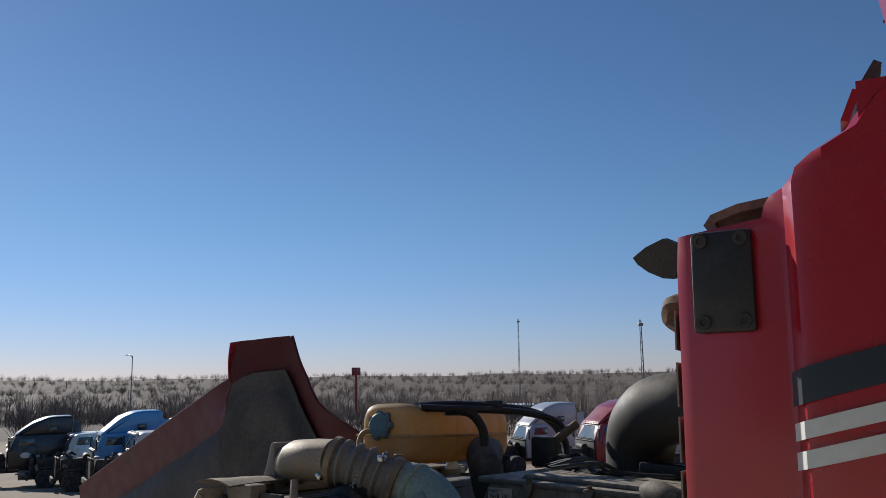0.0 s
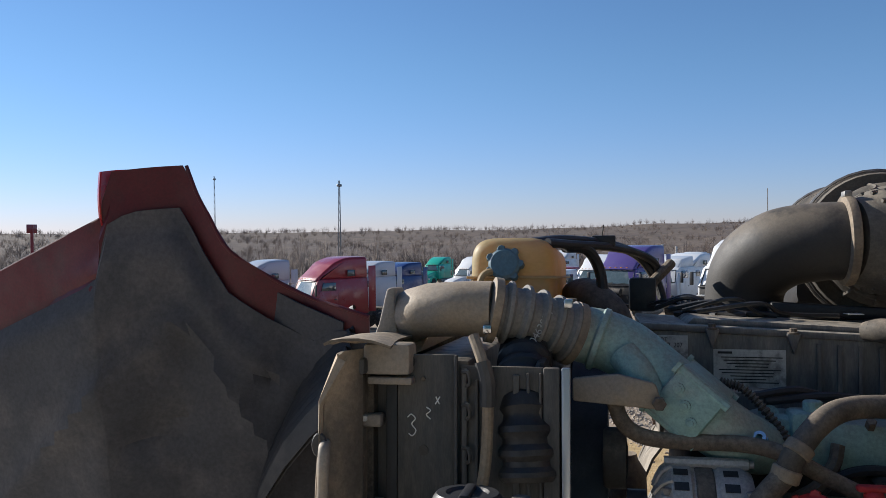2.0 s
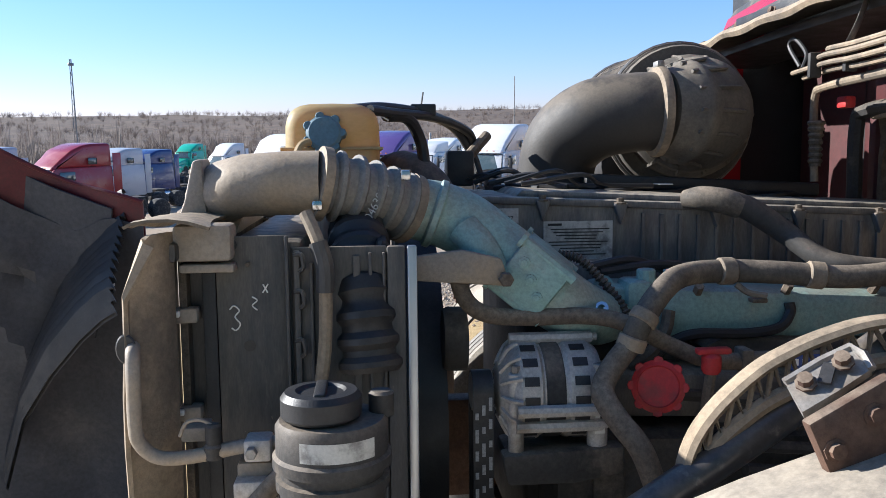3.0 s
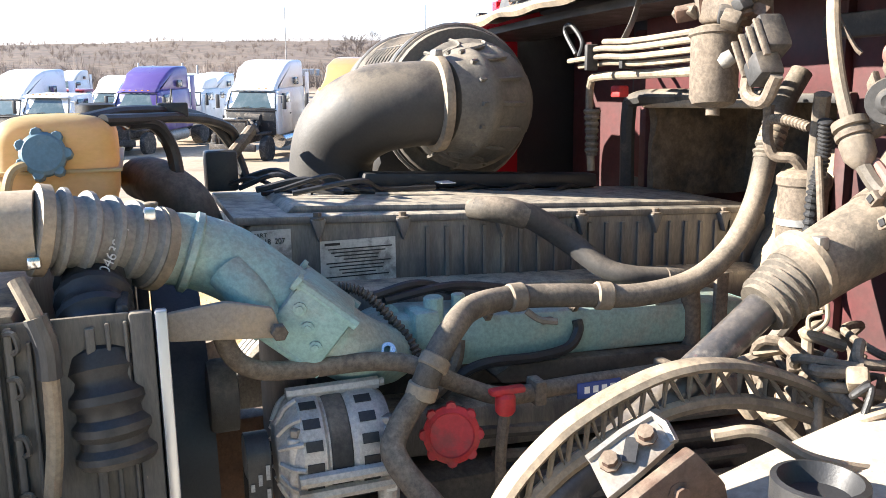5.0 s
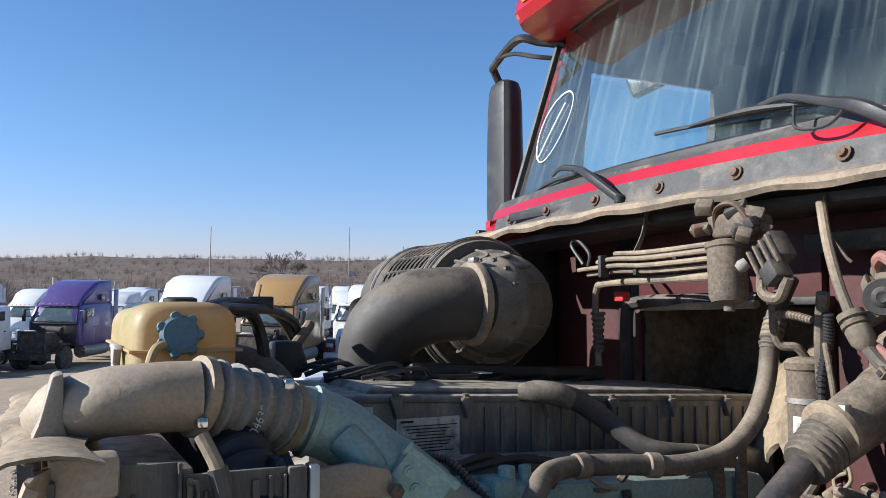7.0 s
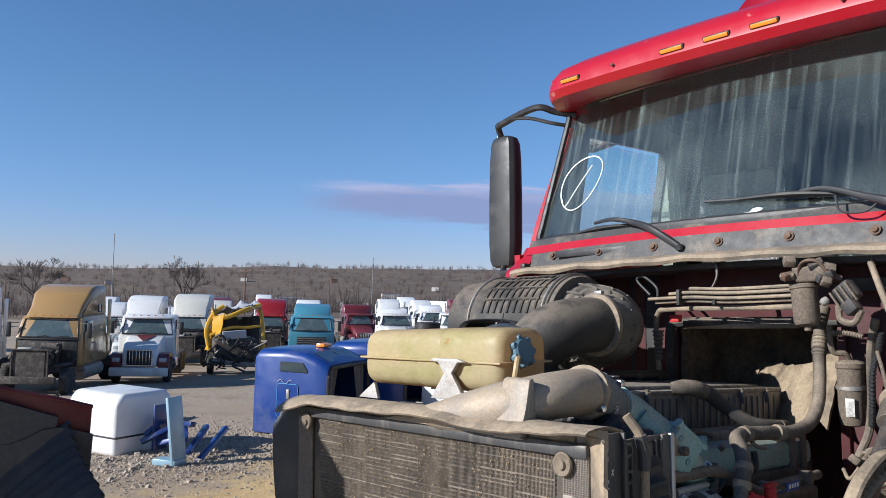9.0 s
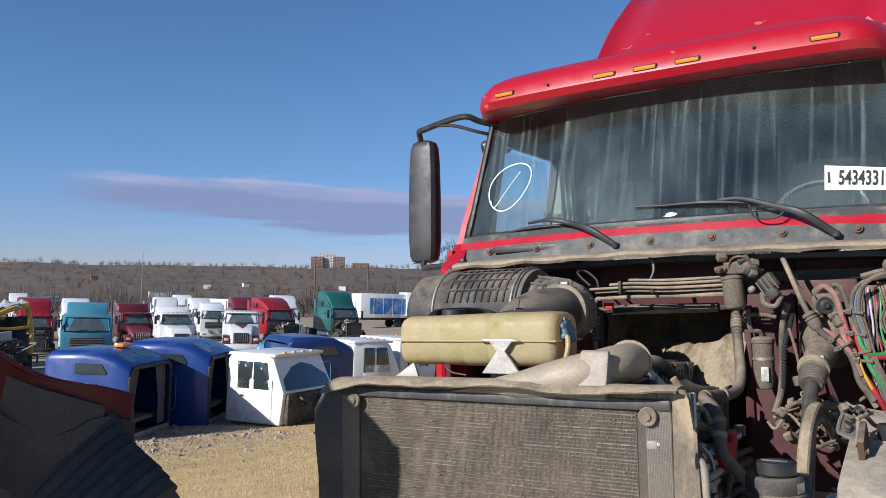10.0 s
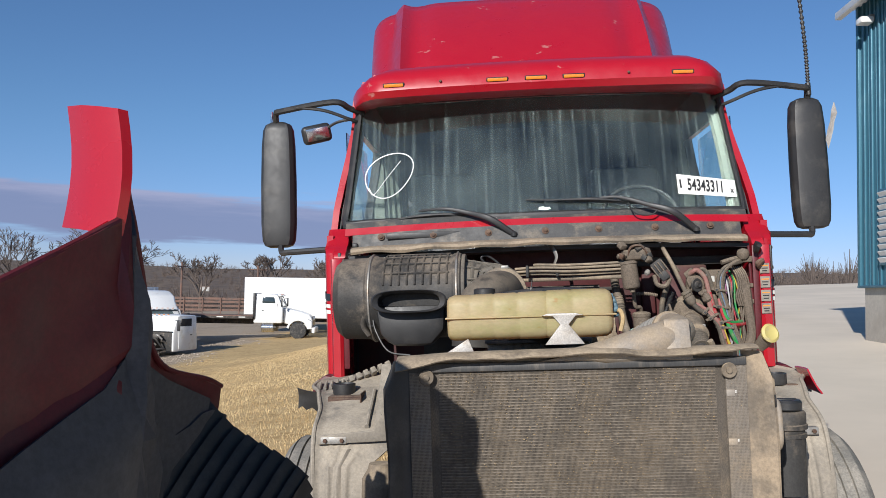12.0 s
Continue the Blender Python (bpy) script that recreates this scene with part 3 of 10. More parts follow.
# -- windshield, its rubber, and what shows behind it --
def windshield():
    zs = [2.085 + 0.68 * i / 12 for i in range(13)]
    g = part("windshield", sheet([[(u * (1.075 - 0.10 * (z - 2.08)), ws_y(u * (1.075 - 0.10 * (z - 2.08)), z), z) for u in [-1 + j / 12 for j in range(25)]] for z in zs], 0.005), WINDSHIELD, truck, "windshield with dried water streaks")
    g.visible_shadow = False
    edge = [(u * 1.075, 2.08) for u in [-1 + j / 10 for j in range(21)]]
    edge += [(1.08 - 0.10 * (z - 2.08), z) for z in (2.16, 2.3, 2.5, 2.66, 2.76)]
    edge += [(-u * 1.0, 2.785) for u in [-1 + j / 10 for j in range(21)]]
    edge += [(-(1.08 - 0.10 * (z - 2.08)), z) for z in (2.76, 2.66, 2.5, 2.3, 2.16)]
    pts = [(x, ws_y(x, z) + 0.004, z) for x, z in edge] + [(edge[0][0], ws_y(*edge[0]) + 0.004, edge[0][1])]
    part("windshield_rubber", tube(pts, 0.026, 8, 2, flat=0.6), BLACK, truck)
    # paint marker ring and tick, on the passenger side
    cx, cz = 0.83, 2.35
    ringp = [(cx + 0.135 * math.cos(a) + 0.012 * math.sin(2 * a), cz + 0.125 * math.sin(a) + 0.03 * math.cos(a) * -1) for a in [0.1 + 2 * math.pi * k / 30 for k in range(31)]]
    part("marker_ring", tube([(x, ws_y(x, z) + 0.007, z) for x, z in ringp], 0.003, 6, 2, flat=0.4), MARKER, g, "white marker ring")
    part("marker_tick", tube([(x, ws_y(x, z) + 0.007, z) for x, z in ((0.945, 2.285), (0.915, 2.245), (0.84, 2.34), (0.765, 2.432))], 0.003, 6, 4, flat=0.4), MARKER, g, "white marker tick")
    # auction sticker on the driver side
    a, b, c, d = (-0.725, 2.29), (-1.045, 2.25), (-1.045, 2.155), (-0.725, 2.18)
    rows = []
    for v in (0, 0.5, 1):
        row = []
        for u in [k / 8 for k in range(9)]:
            x = (a[0] + (b[0] - a[0]) * u) * (1 - v) + (d[0] + (c[0] - d[0]) * u) * v
            z = (a[1] + (b[1] - a[1]) * u) * (1 - v) + (d[1] + (c[1] - d[1]) * u) * v
            row.append((x, ws_y(x, z) + 0.006, z))
        rows.append(row)
    st = part("stock_sticker", sheet(rows, 0.001), PAPER, g, "white stock number sticker with bold black digits")
    tilt = math.degrees(math.atan2(-0.028, 0.32))
    yaw = math.degrees(math.atan2(-2 * 0.11 * -0.885, 1))
    m = pose(-0.878, ws_y(-0.878, 2.219) + 0.010, 2.219) @ pose(0, 0, 0, 0, 0, 180 + 11) @ pose(0, 0, 0, 90 - 16.7, 0, 0) @ pose(0, 0, 0, 0, 0, -5.5)
    word("54343311", 0.094, m, INK, st, "number_print", sx=0.545, bold=0.0016)
    m2 = pose(-1.022, ws_y(-1.022, 2.195) + 0.010, 2.195) @ pose(0, 0, 0, 0, 0, 180 + 12.6) @ pose(0, 0, 0, 90 - 16.7, 0, 0) @ pose(0, 0, 0, 0, 0, -5.5)
    word("x", 0.05, m2, INK, st, "number_print", sx=0.8)
    part("small_print", box(0, 0, 0, 0.009, 0.05, 0.001), INK, st, m=pose(-0.742, ws_y(-0.742, 2.235) + 0.0095, 2.235, 73, 0, 189))
    # slip of paper on the dash
    part("paper_slip", rough_up(sheet([[(-0.05 + 0.02 * i, -0.10 - 0.03 * j, 2.13 + 0.012 * j) for i in range(4)] for j in range(3)], 0.001), 0.01, 30), PAPER, truck, "crumpled paper slip on the dash")
    # inside of the cab
    part("dashboard", prism([(-0.05, 2.06), (-0.12, 2.115), (-0.42, 2.12), (-0.52, 2.03), (-0.54, 1.985), (-0.1, 1.965)], -1.08, 1.08, 'x', 0.02), GLASS_DARK, truck)
    part("cab_floor", box(0, -2.36, 1.32, 2.2, 3.78, 0.05), GLASS_DARK, truck)
    part("curtain", sheet([[(-1.05 + 0.05 * i, -1.5 + 0.03 * math.sin(i * 1.9), z) for i in range(43)] for z in (1.4, 2.1, 2.9)], 0.008), CLOTH, truck)
    part("headliner", box(0, -0.95, 2.89, 2.0, 1.3, 0.03, 0.01), GLASS_DARK, truck)
    part("window_curtain", sheet([[(0.985 - 0.012 * i - 0.05 * (2.62 - z), -1.03 + 0.02 * math.sin(2.1 * i), z) for i in range(9)] for z in (2.08, 2.3, 2.5, 2.66)], 0.006), TRIM_PALE, truck, "pale cab curtain gathered at the side")
    for s in (-1, 1):
        seat = part("seat", box(s * 0.62, -0.95, 1.85, 0.52, 0.5, 0.14, 0.05), CLOTH, truck)
        part("backrest", box(s * 0.62, -1.2, 2.2, 0.48, 0.14, 0.62, 0.06, m=pose(0, 0, 0)), CLOTH, seat)
    ring_pts = [(-0.62 + 0.22 * math.cos(a), -0.58 - 0.10 * math.sin(a), 2.13 + 0.18 * math.sin(a)) for a in [2 * math.pi * k / 20 for k in range(21)]]
    wheel = part("steering_wheel", tube(ring_pts, 0.014, 8, 2), BLACK, truck)
    part("steering_hub", lathe([(0.03, 0), (0.07, 0.02), (0.05, 0.05)], 14, along((-0.62, -0.55, 2.10), (-0.62, -0.72, 2.2))), BLACK, wheel)
    part("steering_column", rod((-0.62, -0.3, 1.9), (-0.62, -0.58, 2.12), 0.04), BLACK, wheel)


windshield()


# -- cowl: red band, bolted plate, dusty sealing lip --
def cowl():
    xs = [-1.06 + 2.12 * i / 40 for i in range(41)]

    def strip(name, z0, z1, dy0, dy1, material, thick=0.01, lim=1.0, label=""):
        return part(name, sheet([[(x * lim, 0.10 + d - 0.055 * x * x, z - 0.03 * x * x * 0.5) for x in xs] for z, d in ((z0, dy0), ((z0 + z1) / 2, (dy0 + dy1) / 2), (z1, dy1))], thick), material, truck, label)
    strip("windshield_sill", 2.066, 2.10, 0.01, -0.012, PLATEM)
    strip("red_cowl_band", 2.03, 2.068, 0.03, 0.014, RED)
    plate = strip("cowl_plate", 1.952, 2.034, 0.055, 0.032, PLATEM, 0.008, 0.96)
    for x in (0.86, 0.58, 0.29, -0.005, -0.28, -0.57, -0.856):
        y = 0.148 - 0.055 * x * x
        part("bolt", lathe([(0.019, 0), (0.019, 0.003), (0.011, 0.004), (0.011, 0.012), (0.0, 0.014)], 10, along((x, y - 0.004, 1.998), (x, y + 0.1, 2.03))), RUST, plate)
    part("cowl_grille", box(0.62, 0.12, 2.0, 0.42, 0.012, 0.03, 0.003), BLACK, plate)
    # lip: a long rubber flange, wavy at its front edge
    rows = []
    for k, (dy, dz) in enumerate(((0.04, 1.955), (0.10, 1.957), (0.155, 1.951), (0.19, 1.940), (0.20, 1.926), (0.192, 1.914))):
        row = []
        for i in range(65):
            x = -1.0 + 2.0 * i / 64
            w = (0.009 * noise.noise(Vector((x * 6, 0, 3))) + 0.003 * math.sin(x * 23 + 1)) * k / 5
            row.append((x, 0.10 + dy - 0.045 * x * x + 0.3 * w, dz + w - 0.012 * x * x))
        rows.append(row)
    part("cowl_seal", sheet(rows, 0.012), LIPM, truck, "wavy dusty rubber cowl seal")
    part("cowl_underside", sheet([[(-1.02 + 2.04 * i / 20, y, 1.915 - 0.02 * (i / 10 - 1) ** 2) for i in range(21)] for y in (-0.05, 0.08, 0.2)], 0.02), BLACK, truck)
    for s in (1,):
        part("seal_end_block", box(s * 0.99, 0.155, 1.952, 0.03, 0.04, 0.028, 0.008), BLACK, truck)


cowl()


# -- wipers --
def wiper(pts, tip, name="wiper"):
    arm = part(name, tube(pts, [0.007, 0.009, 0.012, 0.017, 0.015], 8, 6, flat=0.7), BLACK, truck, "black wiper")
    a, b = Vector(tip[0]), Vector(tip[1])
    n = 14
    part("blade", tube([a.lerp(b, k / n) + Vector((0, 0, 0.004 * math.sin(math.pi * k / n))) for k in range(n + 1)], 0.006, 6, 1), BLACK, arm)
    mid = a.lerp(b, 0.62)
    part("blade_bow", tube([a.lerp(b, 0.25) + Vector((0, 0.006, 0.003)), mid + Vector((0, 0.018, 0.014)), a.lerp(b, 0.98) + Vector((0, 0.006, 0.003))], [0.004, 0.009, 0.004], 6, 5), BLACK, arm)
    part("pivot_cap", lathe([(0.016, -0.01), (0.018, 0.006), (0.010, 0.014)], 12, Matrix.Translation(pts[-1])), BLACK, arm)


def on_ws(x, z, d=0.02):
    return (x, ws_y(x, z) + d, z)


wiper([on_ws(0.66, 2.135, 0.03), on_ws(0.52, 2.135, 0.07), (0.40, 0.12, 2.11), (0.28, 0.165, 2.068), (0.158, 0.150, 1.985)], (on_ws(1.015, 2.077, 0.02), on_ws(0.40, 2.105, 0.03)))
wiper([on_ws(-0.30, 2.165, 0.035), on_ws(-0.40, 2.162, 0.06), (-0.54, 0.135, 2.115), (-0.66, 0.165, 2.069), (-0.779, 0.130, 1.978)], (on_ws(0.088, 2.17, 0.02), on_ws(-0.50, 2.13, 0.03)))
part("washer_hose", tube([(-0.44, 0.12, 2.13), (-0.47, 0.15, 2.07), (-0.55, 0.15, 2.06), (-0.60, 0.14, 2.10)], 0.004, 6), BLACK, truck)


# -- visor over the windshield with amber marker lamps --
def visor():
    rows = []
    for k, (z, f) in enumerate(((2.785, -0.17), (2.768, -0.02), (2.770, 0.08), (2.80, 0.10), (2.85, 0.092), (2.90, 0.06), (2.945, -0.02), (2.975, -0.16), (2.985, -0.36))):
        row = []
        for i in range(41):
            u = -1 + i / 20
            w = 1.065 - 0.15 * max(0.0, (z - 2.83) / 0.15) ** 1.6
            x = u * w
            end = max(0.0, abs(u) - 0.82) / 0.18
            y = max(f - 0.04 * u * u - 0.26 * end ** 2 - 0.02, -0.40)
            row.append((x - 0.02 * end ** 3 * math.copysign(1, u), y, z - 0.012 * abs(u) ** 3))
        rows.append(row)
    v = part("visor", sheet(rows, 0.006), RED_FADED, truck, "red sun visor with peeling lacquer")
    for s in (-1, 1):
        part("visor_side", sheet([[(s * (1.045 - 0.15 * max(0.0, (z - 2.79) / 0.18)), y, z) for y in (-0.17, -0.28, -0.36)] for z in (2.76, 2.8, 2.86, 2.95)], 0.02), RED, truck)
    for x in (0.775, 0.215, 0.01, -0.19, -0.765):
        u = x / 1.03
        y = 0.098 - 0.04 * u * u - 0.02 + 0.001
        lamp = part("marker_lamp", box(0, 0, 0, 0.118, 0.016, 0.024, 0.005), BLACK, v, m=pose(x, y + 0.004, 2.822, -22, 0, math.degrees(-0.08 * u / 1.0)))
        part("lens", box(0, 0.007, 0, 0.106, 0.012, 0.017, 0.004), AMBER, lamp)
    for x in (0.52, -0.48):
        part("rivet", lathe([(0.008, 0), (0.006, 0.004)], 8, along((x, 0.082, 2.828), (x, 0.2, 2.85))), RUST, v)


visor()


# -- roof fairing --
def fairing():
    rows = []
    for k in range(15):
        f = k / 14
        row = []
        for i in range(57):
            u = -1 + i / 28
            side = max(0.0, abs(u) - 0.66) / 0.34
            wing = math.sin(side * math.pi / 2)
            x = math.copysign(min(abs(u), 0.66) / 0.66 * (0.90 + 0.10 * f) + wing * (0.335 - 0.05 * f), u)
            y = -1.12 - (0.95 * f + 0.42 * f * f) * (1 - 0.62 * side ** 1.5) - 0.05 * (min(abs(u), 0.66) / 0.66) ** 4 - 0.18 * min(1.0, side * 6) - 0.95 * side ** 1.6
            fold = 0.05 * math.exp(-((abs(u) - 0.645) / 0.022) ** 2) - 0.05 * math.exp(-((abs(u) - 0.56) / 0.06) ** 2)
            row.append((x, y + fold, 2.95 + 1.24 * f - 0.20 * side ** 2 * f ** 3))
        rows.append(row)
    top = [(x * 0.96, y - 0.55, z + 0.09) for x, y, z in rows[-1]]
    back = [(x, -4.3, z + 0.12) for x, y, z in rows[-1]]
    part("roof_fairing", sheet(rows + [top, back], 0.02), RED_FADED, truck, "tall red roof fairing with burnt patches")
    for s in (-1, 1):
        part("fairing_side", sheet([[(s * 1.23, -2.5 - 0.9 * max(0.0, z - 3.0), z), (s * 1.25, -3.6, z), (s * 1.26, -4.3, z)] for z in (2.6, 3.0, 3.5, 4.02)], 0.02), RED, truck)


fairing()


# -- mirrors --
def mirror(s):
    rows = []
    prof = [(1.985, 0.55), (1.995, 0.82), (2.025, 0.96), (2.12, 1.03), (2.36, 1.03), (2.57, 0.98), (2.665, 0.9), (2.698, 0.75), (2.712, 0.45)]
    bm = bmesh.new()
    rings = []
    for z, f in prof:
        c = Vector((s * (1.497 - 0.012 * (z - 2.4)), -0.245, z))
        r = []
        for k in range(20):
            a = 2 * math.pi * k / 20
            ca, sa = math.cos(a), math.sin(a)
            q = 0.5
            r.append(bm.verts.new(c + Vector((0.098 * f * math.copysign(abs(ca) ** q, ca), 0.044 * f * math.copysign(abs(sa) ** q, sa) + 0.012 * math.sin(a) * (abs(ca) < 0.7), 0))))
        rings.append(r)
    skin(bm, rings)
    mi = part("side_mirror", bm, BLACK, truck, "tall black door mirror")
    part("mirror_glass", box(s * 1.497, -0.288, 2.35, 0.15, 0.008, 0.56, 0.003), CHROME, mi)
    part("upper_arm", tube([(s * 0.99, -0.24, 2.74), (s * 1.06, -0.16, 2.76), (s * 1.14, -0.10, 2.785), (s * 1.44, -0.16, 2.762), (s * 1.492, -0.19, 2.752), (s * 1.502, -0.23, 2.69)], 0.018, 8, 5), BLACK, mi)
    part("arm_stay", tube([(s * 0.99, -0.24, 2.68), (s * 1.07, -0.15, 2.70), (s * 1.20, -0.12, 2.745), (s * 1.36, -0.13, 2.772)], 0.010, 8), BLACK, mi)
    part("lower_arm", tube([(s * 1.16, -0.10, 1.955), (s * 1.42, -0.16, 1.95), (s * 1.475, -0.19, 1.955), (s * 1.487, -0.23, 2.02)], 0.017, 8, 5), BLACK, mi)
    part("arm_foot", box(s * 1.165, -0.10, 2.0, 0.03, 0.06, 0.11, 0.012), BLACK, mi)
    return mi


mr = mirror(1)
part("stub_antenna", rod((1.53, -0.22, 2.70), (1.525, -0.22, 2.775), 0.006), CHROME, mr)
sm = part("spot_mirror", box(0, 0, 0, 0.20, 0.07, 0.125, 0.03, seg=3), BLACK, truck, "small convex mirror in a black housing", m=pose(1.44, -1.03, 2.80, -12, 14, 22))
part("mirror_face", box(0, 0.034, 0, 0.155, 0.008, 0.085, 0.003), CHROME, sm)
part("spot_mirror_stay", tube([(1.38, -1.03, 2.83), (1.28, -1.0, 2.87), (1.10, -0.96, 2.88)], 0.010, 7), BLACK, truck)
ml = mirror(-1)
part("spring_antenna", tube([(-1.50, -0.19, 2.74), (-1.495, -0.19, 3.0), (-1.47, -0.19, 3.4), (-1.44, -0.19, 3.95)], 0.010, 8, 8, ribs=0.005, rib_n=40), BLACK, ml)
part("broken_shell", rough_up(sheet([[(-1.56 - 0.012 * j, -0.13 + 0.01 * i, 2.46 + 0.05 * j - 0.02 * i) for i in range(4)] for j in range(5)], 0.006), 0.012, 14), ALU, ml, "snapped mirror shell showing its inner frame")
part("antenna_base", rod((-1.50, -0.19, 2.72), (-1.498, -0.19, 2.79), 0.014), BLACK, ml)


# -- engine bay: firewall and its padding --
# dusty firewall red, its base lowered to hold the deep shade under the cowl
FIREWALL = mat("dusty_shaded_red_firewall", (0.062, 0.009, 0.010), 0.65, stain=(0.04, 0.013, 0.013), stain_amount=0.55, stain_scale=4, grain=0.2, grain_scale=60, up=DUST, up_amount=0.4)
DUSTY = mat("dust_caked_metal", (0.129, 0.101, 0.074), 0.85, stain=(0.077, 0.063, 0.049), stain_amount=0.35, stain_scale=12, grain=0.35, grain_scale=120, up=(0.278, 0.224, 0.161), up_amount=0.7, bump=0.3, bump_scale=120)
GREYALU = mat("dusty_grey_aluminium", (0.268, 0.237, 0.202), 0.65, 0.2, stain=(0.340, 0.267, 0.183), stain_amount=0.6, stain_scale=5, grain=0.15, grain_scale=140, up=(0.433, 0.344, 0.235), up_amount=0.6, bump=0.2, bump_scale=90)
COVERM = mat("dusty_black_valve_cover", (0.095, 0.090, 0.086), 0.6, stain=(0.21, 0.185, 0.155), stain_amount=0.5, stain_scale=6, grain=0.2, grain_scale=100, up=(0.40, 0.345, 0.26), up_amount=0.95, stretch=(3, 3, 0.6))
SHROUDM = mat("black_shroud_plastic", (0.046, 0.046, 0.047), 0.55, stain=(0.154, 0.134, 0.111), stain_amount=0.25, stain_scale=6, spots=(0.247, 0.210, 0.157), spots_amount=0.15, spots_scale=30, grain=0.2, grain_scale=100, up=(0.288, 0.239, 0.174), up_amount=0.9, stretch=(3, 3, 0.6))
BAFFLE = mat("dusty_rubber_baffle", (0.118, 0.096, 0.072), 0.85, stain=(0.258, 0.201, 0.135), stain_amount=0.6, stain_scale=4, spots=(0.062, 0.053, 0.044), spots_amount=0.22, spots_scale=14, grain=0.2, grain_scale=80, up=(0.371, 0.291, 0.196), up_amount=0.95, bump=0.4, bump_scale=40)
COREM = mat("bug_spattered_radiator_tubes", (0.175, 0.146, 0.113), 0.75, 0.1, stain=(0.098, 0.081, 0.063), stain_amount=0.6, stain_scale=7, spots=(0.474, 0.334, 0.165), spots_amount=0.36, spots_scale=90, grain=0.35, grain_scale=60)
FINM = mat("dark_radiator_fins", (0.077, 0.064, 0.050), 0.75, 0.1, stain=(0.165, 0.126, 0.083), stain_amount=0.55, stain_scale=4, spots=(0.206, 0.153, 0.087), spots_amount=0.35, spots_scale=120, grain=0.5, grain_scale=150, stretch=(3, 1, 1))
SILVER = mat("scuffed_bare_aluminium", (0.52, 0.53, 0.54), 0.38, 0.85, stain=(0.3, 0.28, 0.25), stain_amount=0.35, stain_scale=8, stretch=(1, 1, 0.3))

part("firewall", sheet([[(-1.05 + 0.05 * i, -0.06 + 0.008 * math.sin(i * 0.65), z) for i in range(15)] for z in (0.9, 1.2, 1.5, 1.7, 1.92)], 0.03), FIREWALL, truck, "dusty red firewall, darkened for the cowl's shade")
# added black sheet that stands for the shadow on the passenger side's red firewall
part("firewall_mat", sheet([[(0.47 + 0.05 * i, -0.245 + 0.008 * math.sin(i * 0.9), z) for i in range(13)] for z in (0.9, 1.2, 1.5, 1.7, 1.92)], 0.012), BLACK, truck, "black sheet for the shade behind the air cleaner")
part("firewall", sheet([[(0.30 + 0.05 * i, -0.26 + 0.008 * math.sin(i * 0.65), z) for i in range(16)] for z in (0.9, 1.2, 1.5, 1.7, 1.92)], 0.03), FIREWALL, truck, "dusty red firewall, darkened for the cowl's shade")
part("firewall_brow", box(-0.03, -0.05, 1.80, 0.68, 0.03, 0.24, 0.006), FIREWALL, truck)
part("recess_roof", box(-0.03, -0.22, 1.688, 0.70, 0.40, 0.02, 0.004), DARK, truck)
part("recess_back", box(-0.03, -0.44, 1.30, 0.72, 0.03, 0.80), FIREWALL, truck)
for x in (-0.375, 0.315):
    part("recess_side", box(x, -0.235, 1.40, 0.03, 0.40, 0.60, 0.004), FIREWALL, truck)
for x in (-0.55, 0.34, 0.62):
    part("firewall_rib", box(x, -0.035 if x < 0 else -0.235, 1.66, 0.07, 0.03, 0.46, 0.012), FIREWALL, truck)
part("red_bracket", box(0.22, 0.10, 1.705, 0.045, 0.03, 0.03, 0.006), REDP, truck)
def pad_line(i):
    """The pad follows the recess from its passenger side round to its back."""
    return (0.282, -0.035 - 0.030 * i) if i < 12 else (0.282 - 0.042 * (i - 11), -0.372 - 0.002 * (i - 11))


pad = rough_up(sheet([[(*pad_line(i), 1.672 - 0.026 * j) for i in range(26)] for j in range(11)], 0.02), 0.022, 11)
part("insulation_pad", pad, CLOTHD, truck, "torn dusty insulation pad")
part("pad_frame", tube([(0.30, 0.02, 1.45), (0.30, 0.02, 1.64), (0.26, 0.02, 1.685), (0.0, 0.04, 1.69), (-0.28, 0.07, 1.69)], 0.02, 8, 5), DARK, truck)
part("pad_rail", tube([(0.24, 0.01, 1.672), (0.0, 0.05, 1.676), (-0.28, 0.085, 1.68)], 0.011, 8), LIPM, truck)
TANWRAP = mat("dust_caked_foil_blanket", (0.30, 0.235, 0.155), 0.7, stain=(0.10, 0.075, 0.05), stain_amount=0.6, stain_scale=6, spots=(0.5, 0.46, 0.38), spots_amount=0.2, spots_scale=25, grain=0.2, grain_scale=60, bump=0.6, bump_scale=30)
part("tunnel_blanket", rough_up(sheet([[(0.16 - 0.024 * i, -0.40 + 0.018 * j + 0.016 * i + 0.03 * math.sin(i / 22 * math.pi), (1.525 + 0.06 * math.exp(-((i - 19.5) / 3.0) ** 2)) - 0.030 * j) for i in range(23)] for j in range(9)], 0.01), 0.022, 13), TANWRAP, truck, "crumpled tan heat blanket on the tunnel")
part("bay_side_panel", rough_up(box(1.075, -0.06, 1.42, 0.02, 0.44, 1.0, 0.006), 0.004, 5), BLACK, truck)
part("bay_floor", box(0.0, 0.45, 0.62, 1.3, 1.1, 0.04), DARK, truck)
for s in (-1, 1):
    part("frame_rail", prism([(-4.0, 0.62), (1.72, 0.62), (1.72, 0.9), (-4.0, 0.9)], s * 0.40, s * 0.47, 'x', 0.008), RUST, truck)
part("front_crossmember", box(0, 1.72, 0.5, 1.5, 0.10, 0.3, 0.02), RUST, truck)

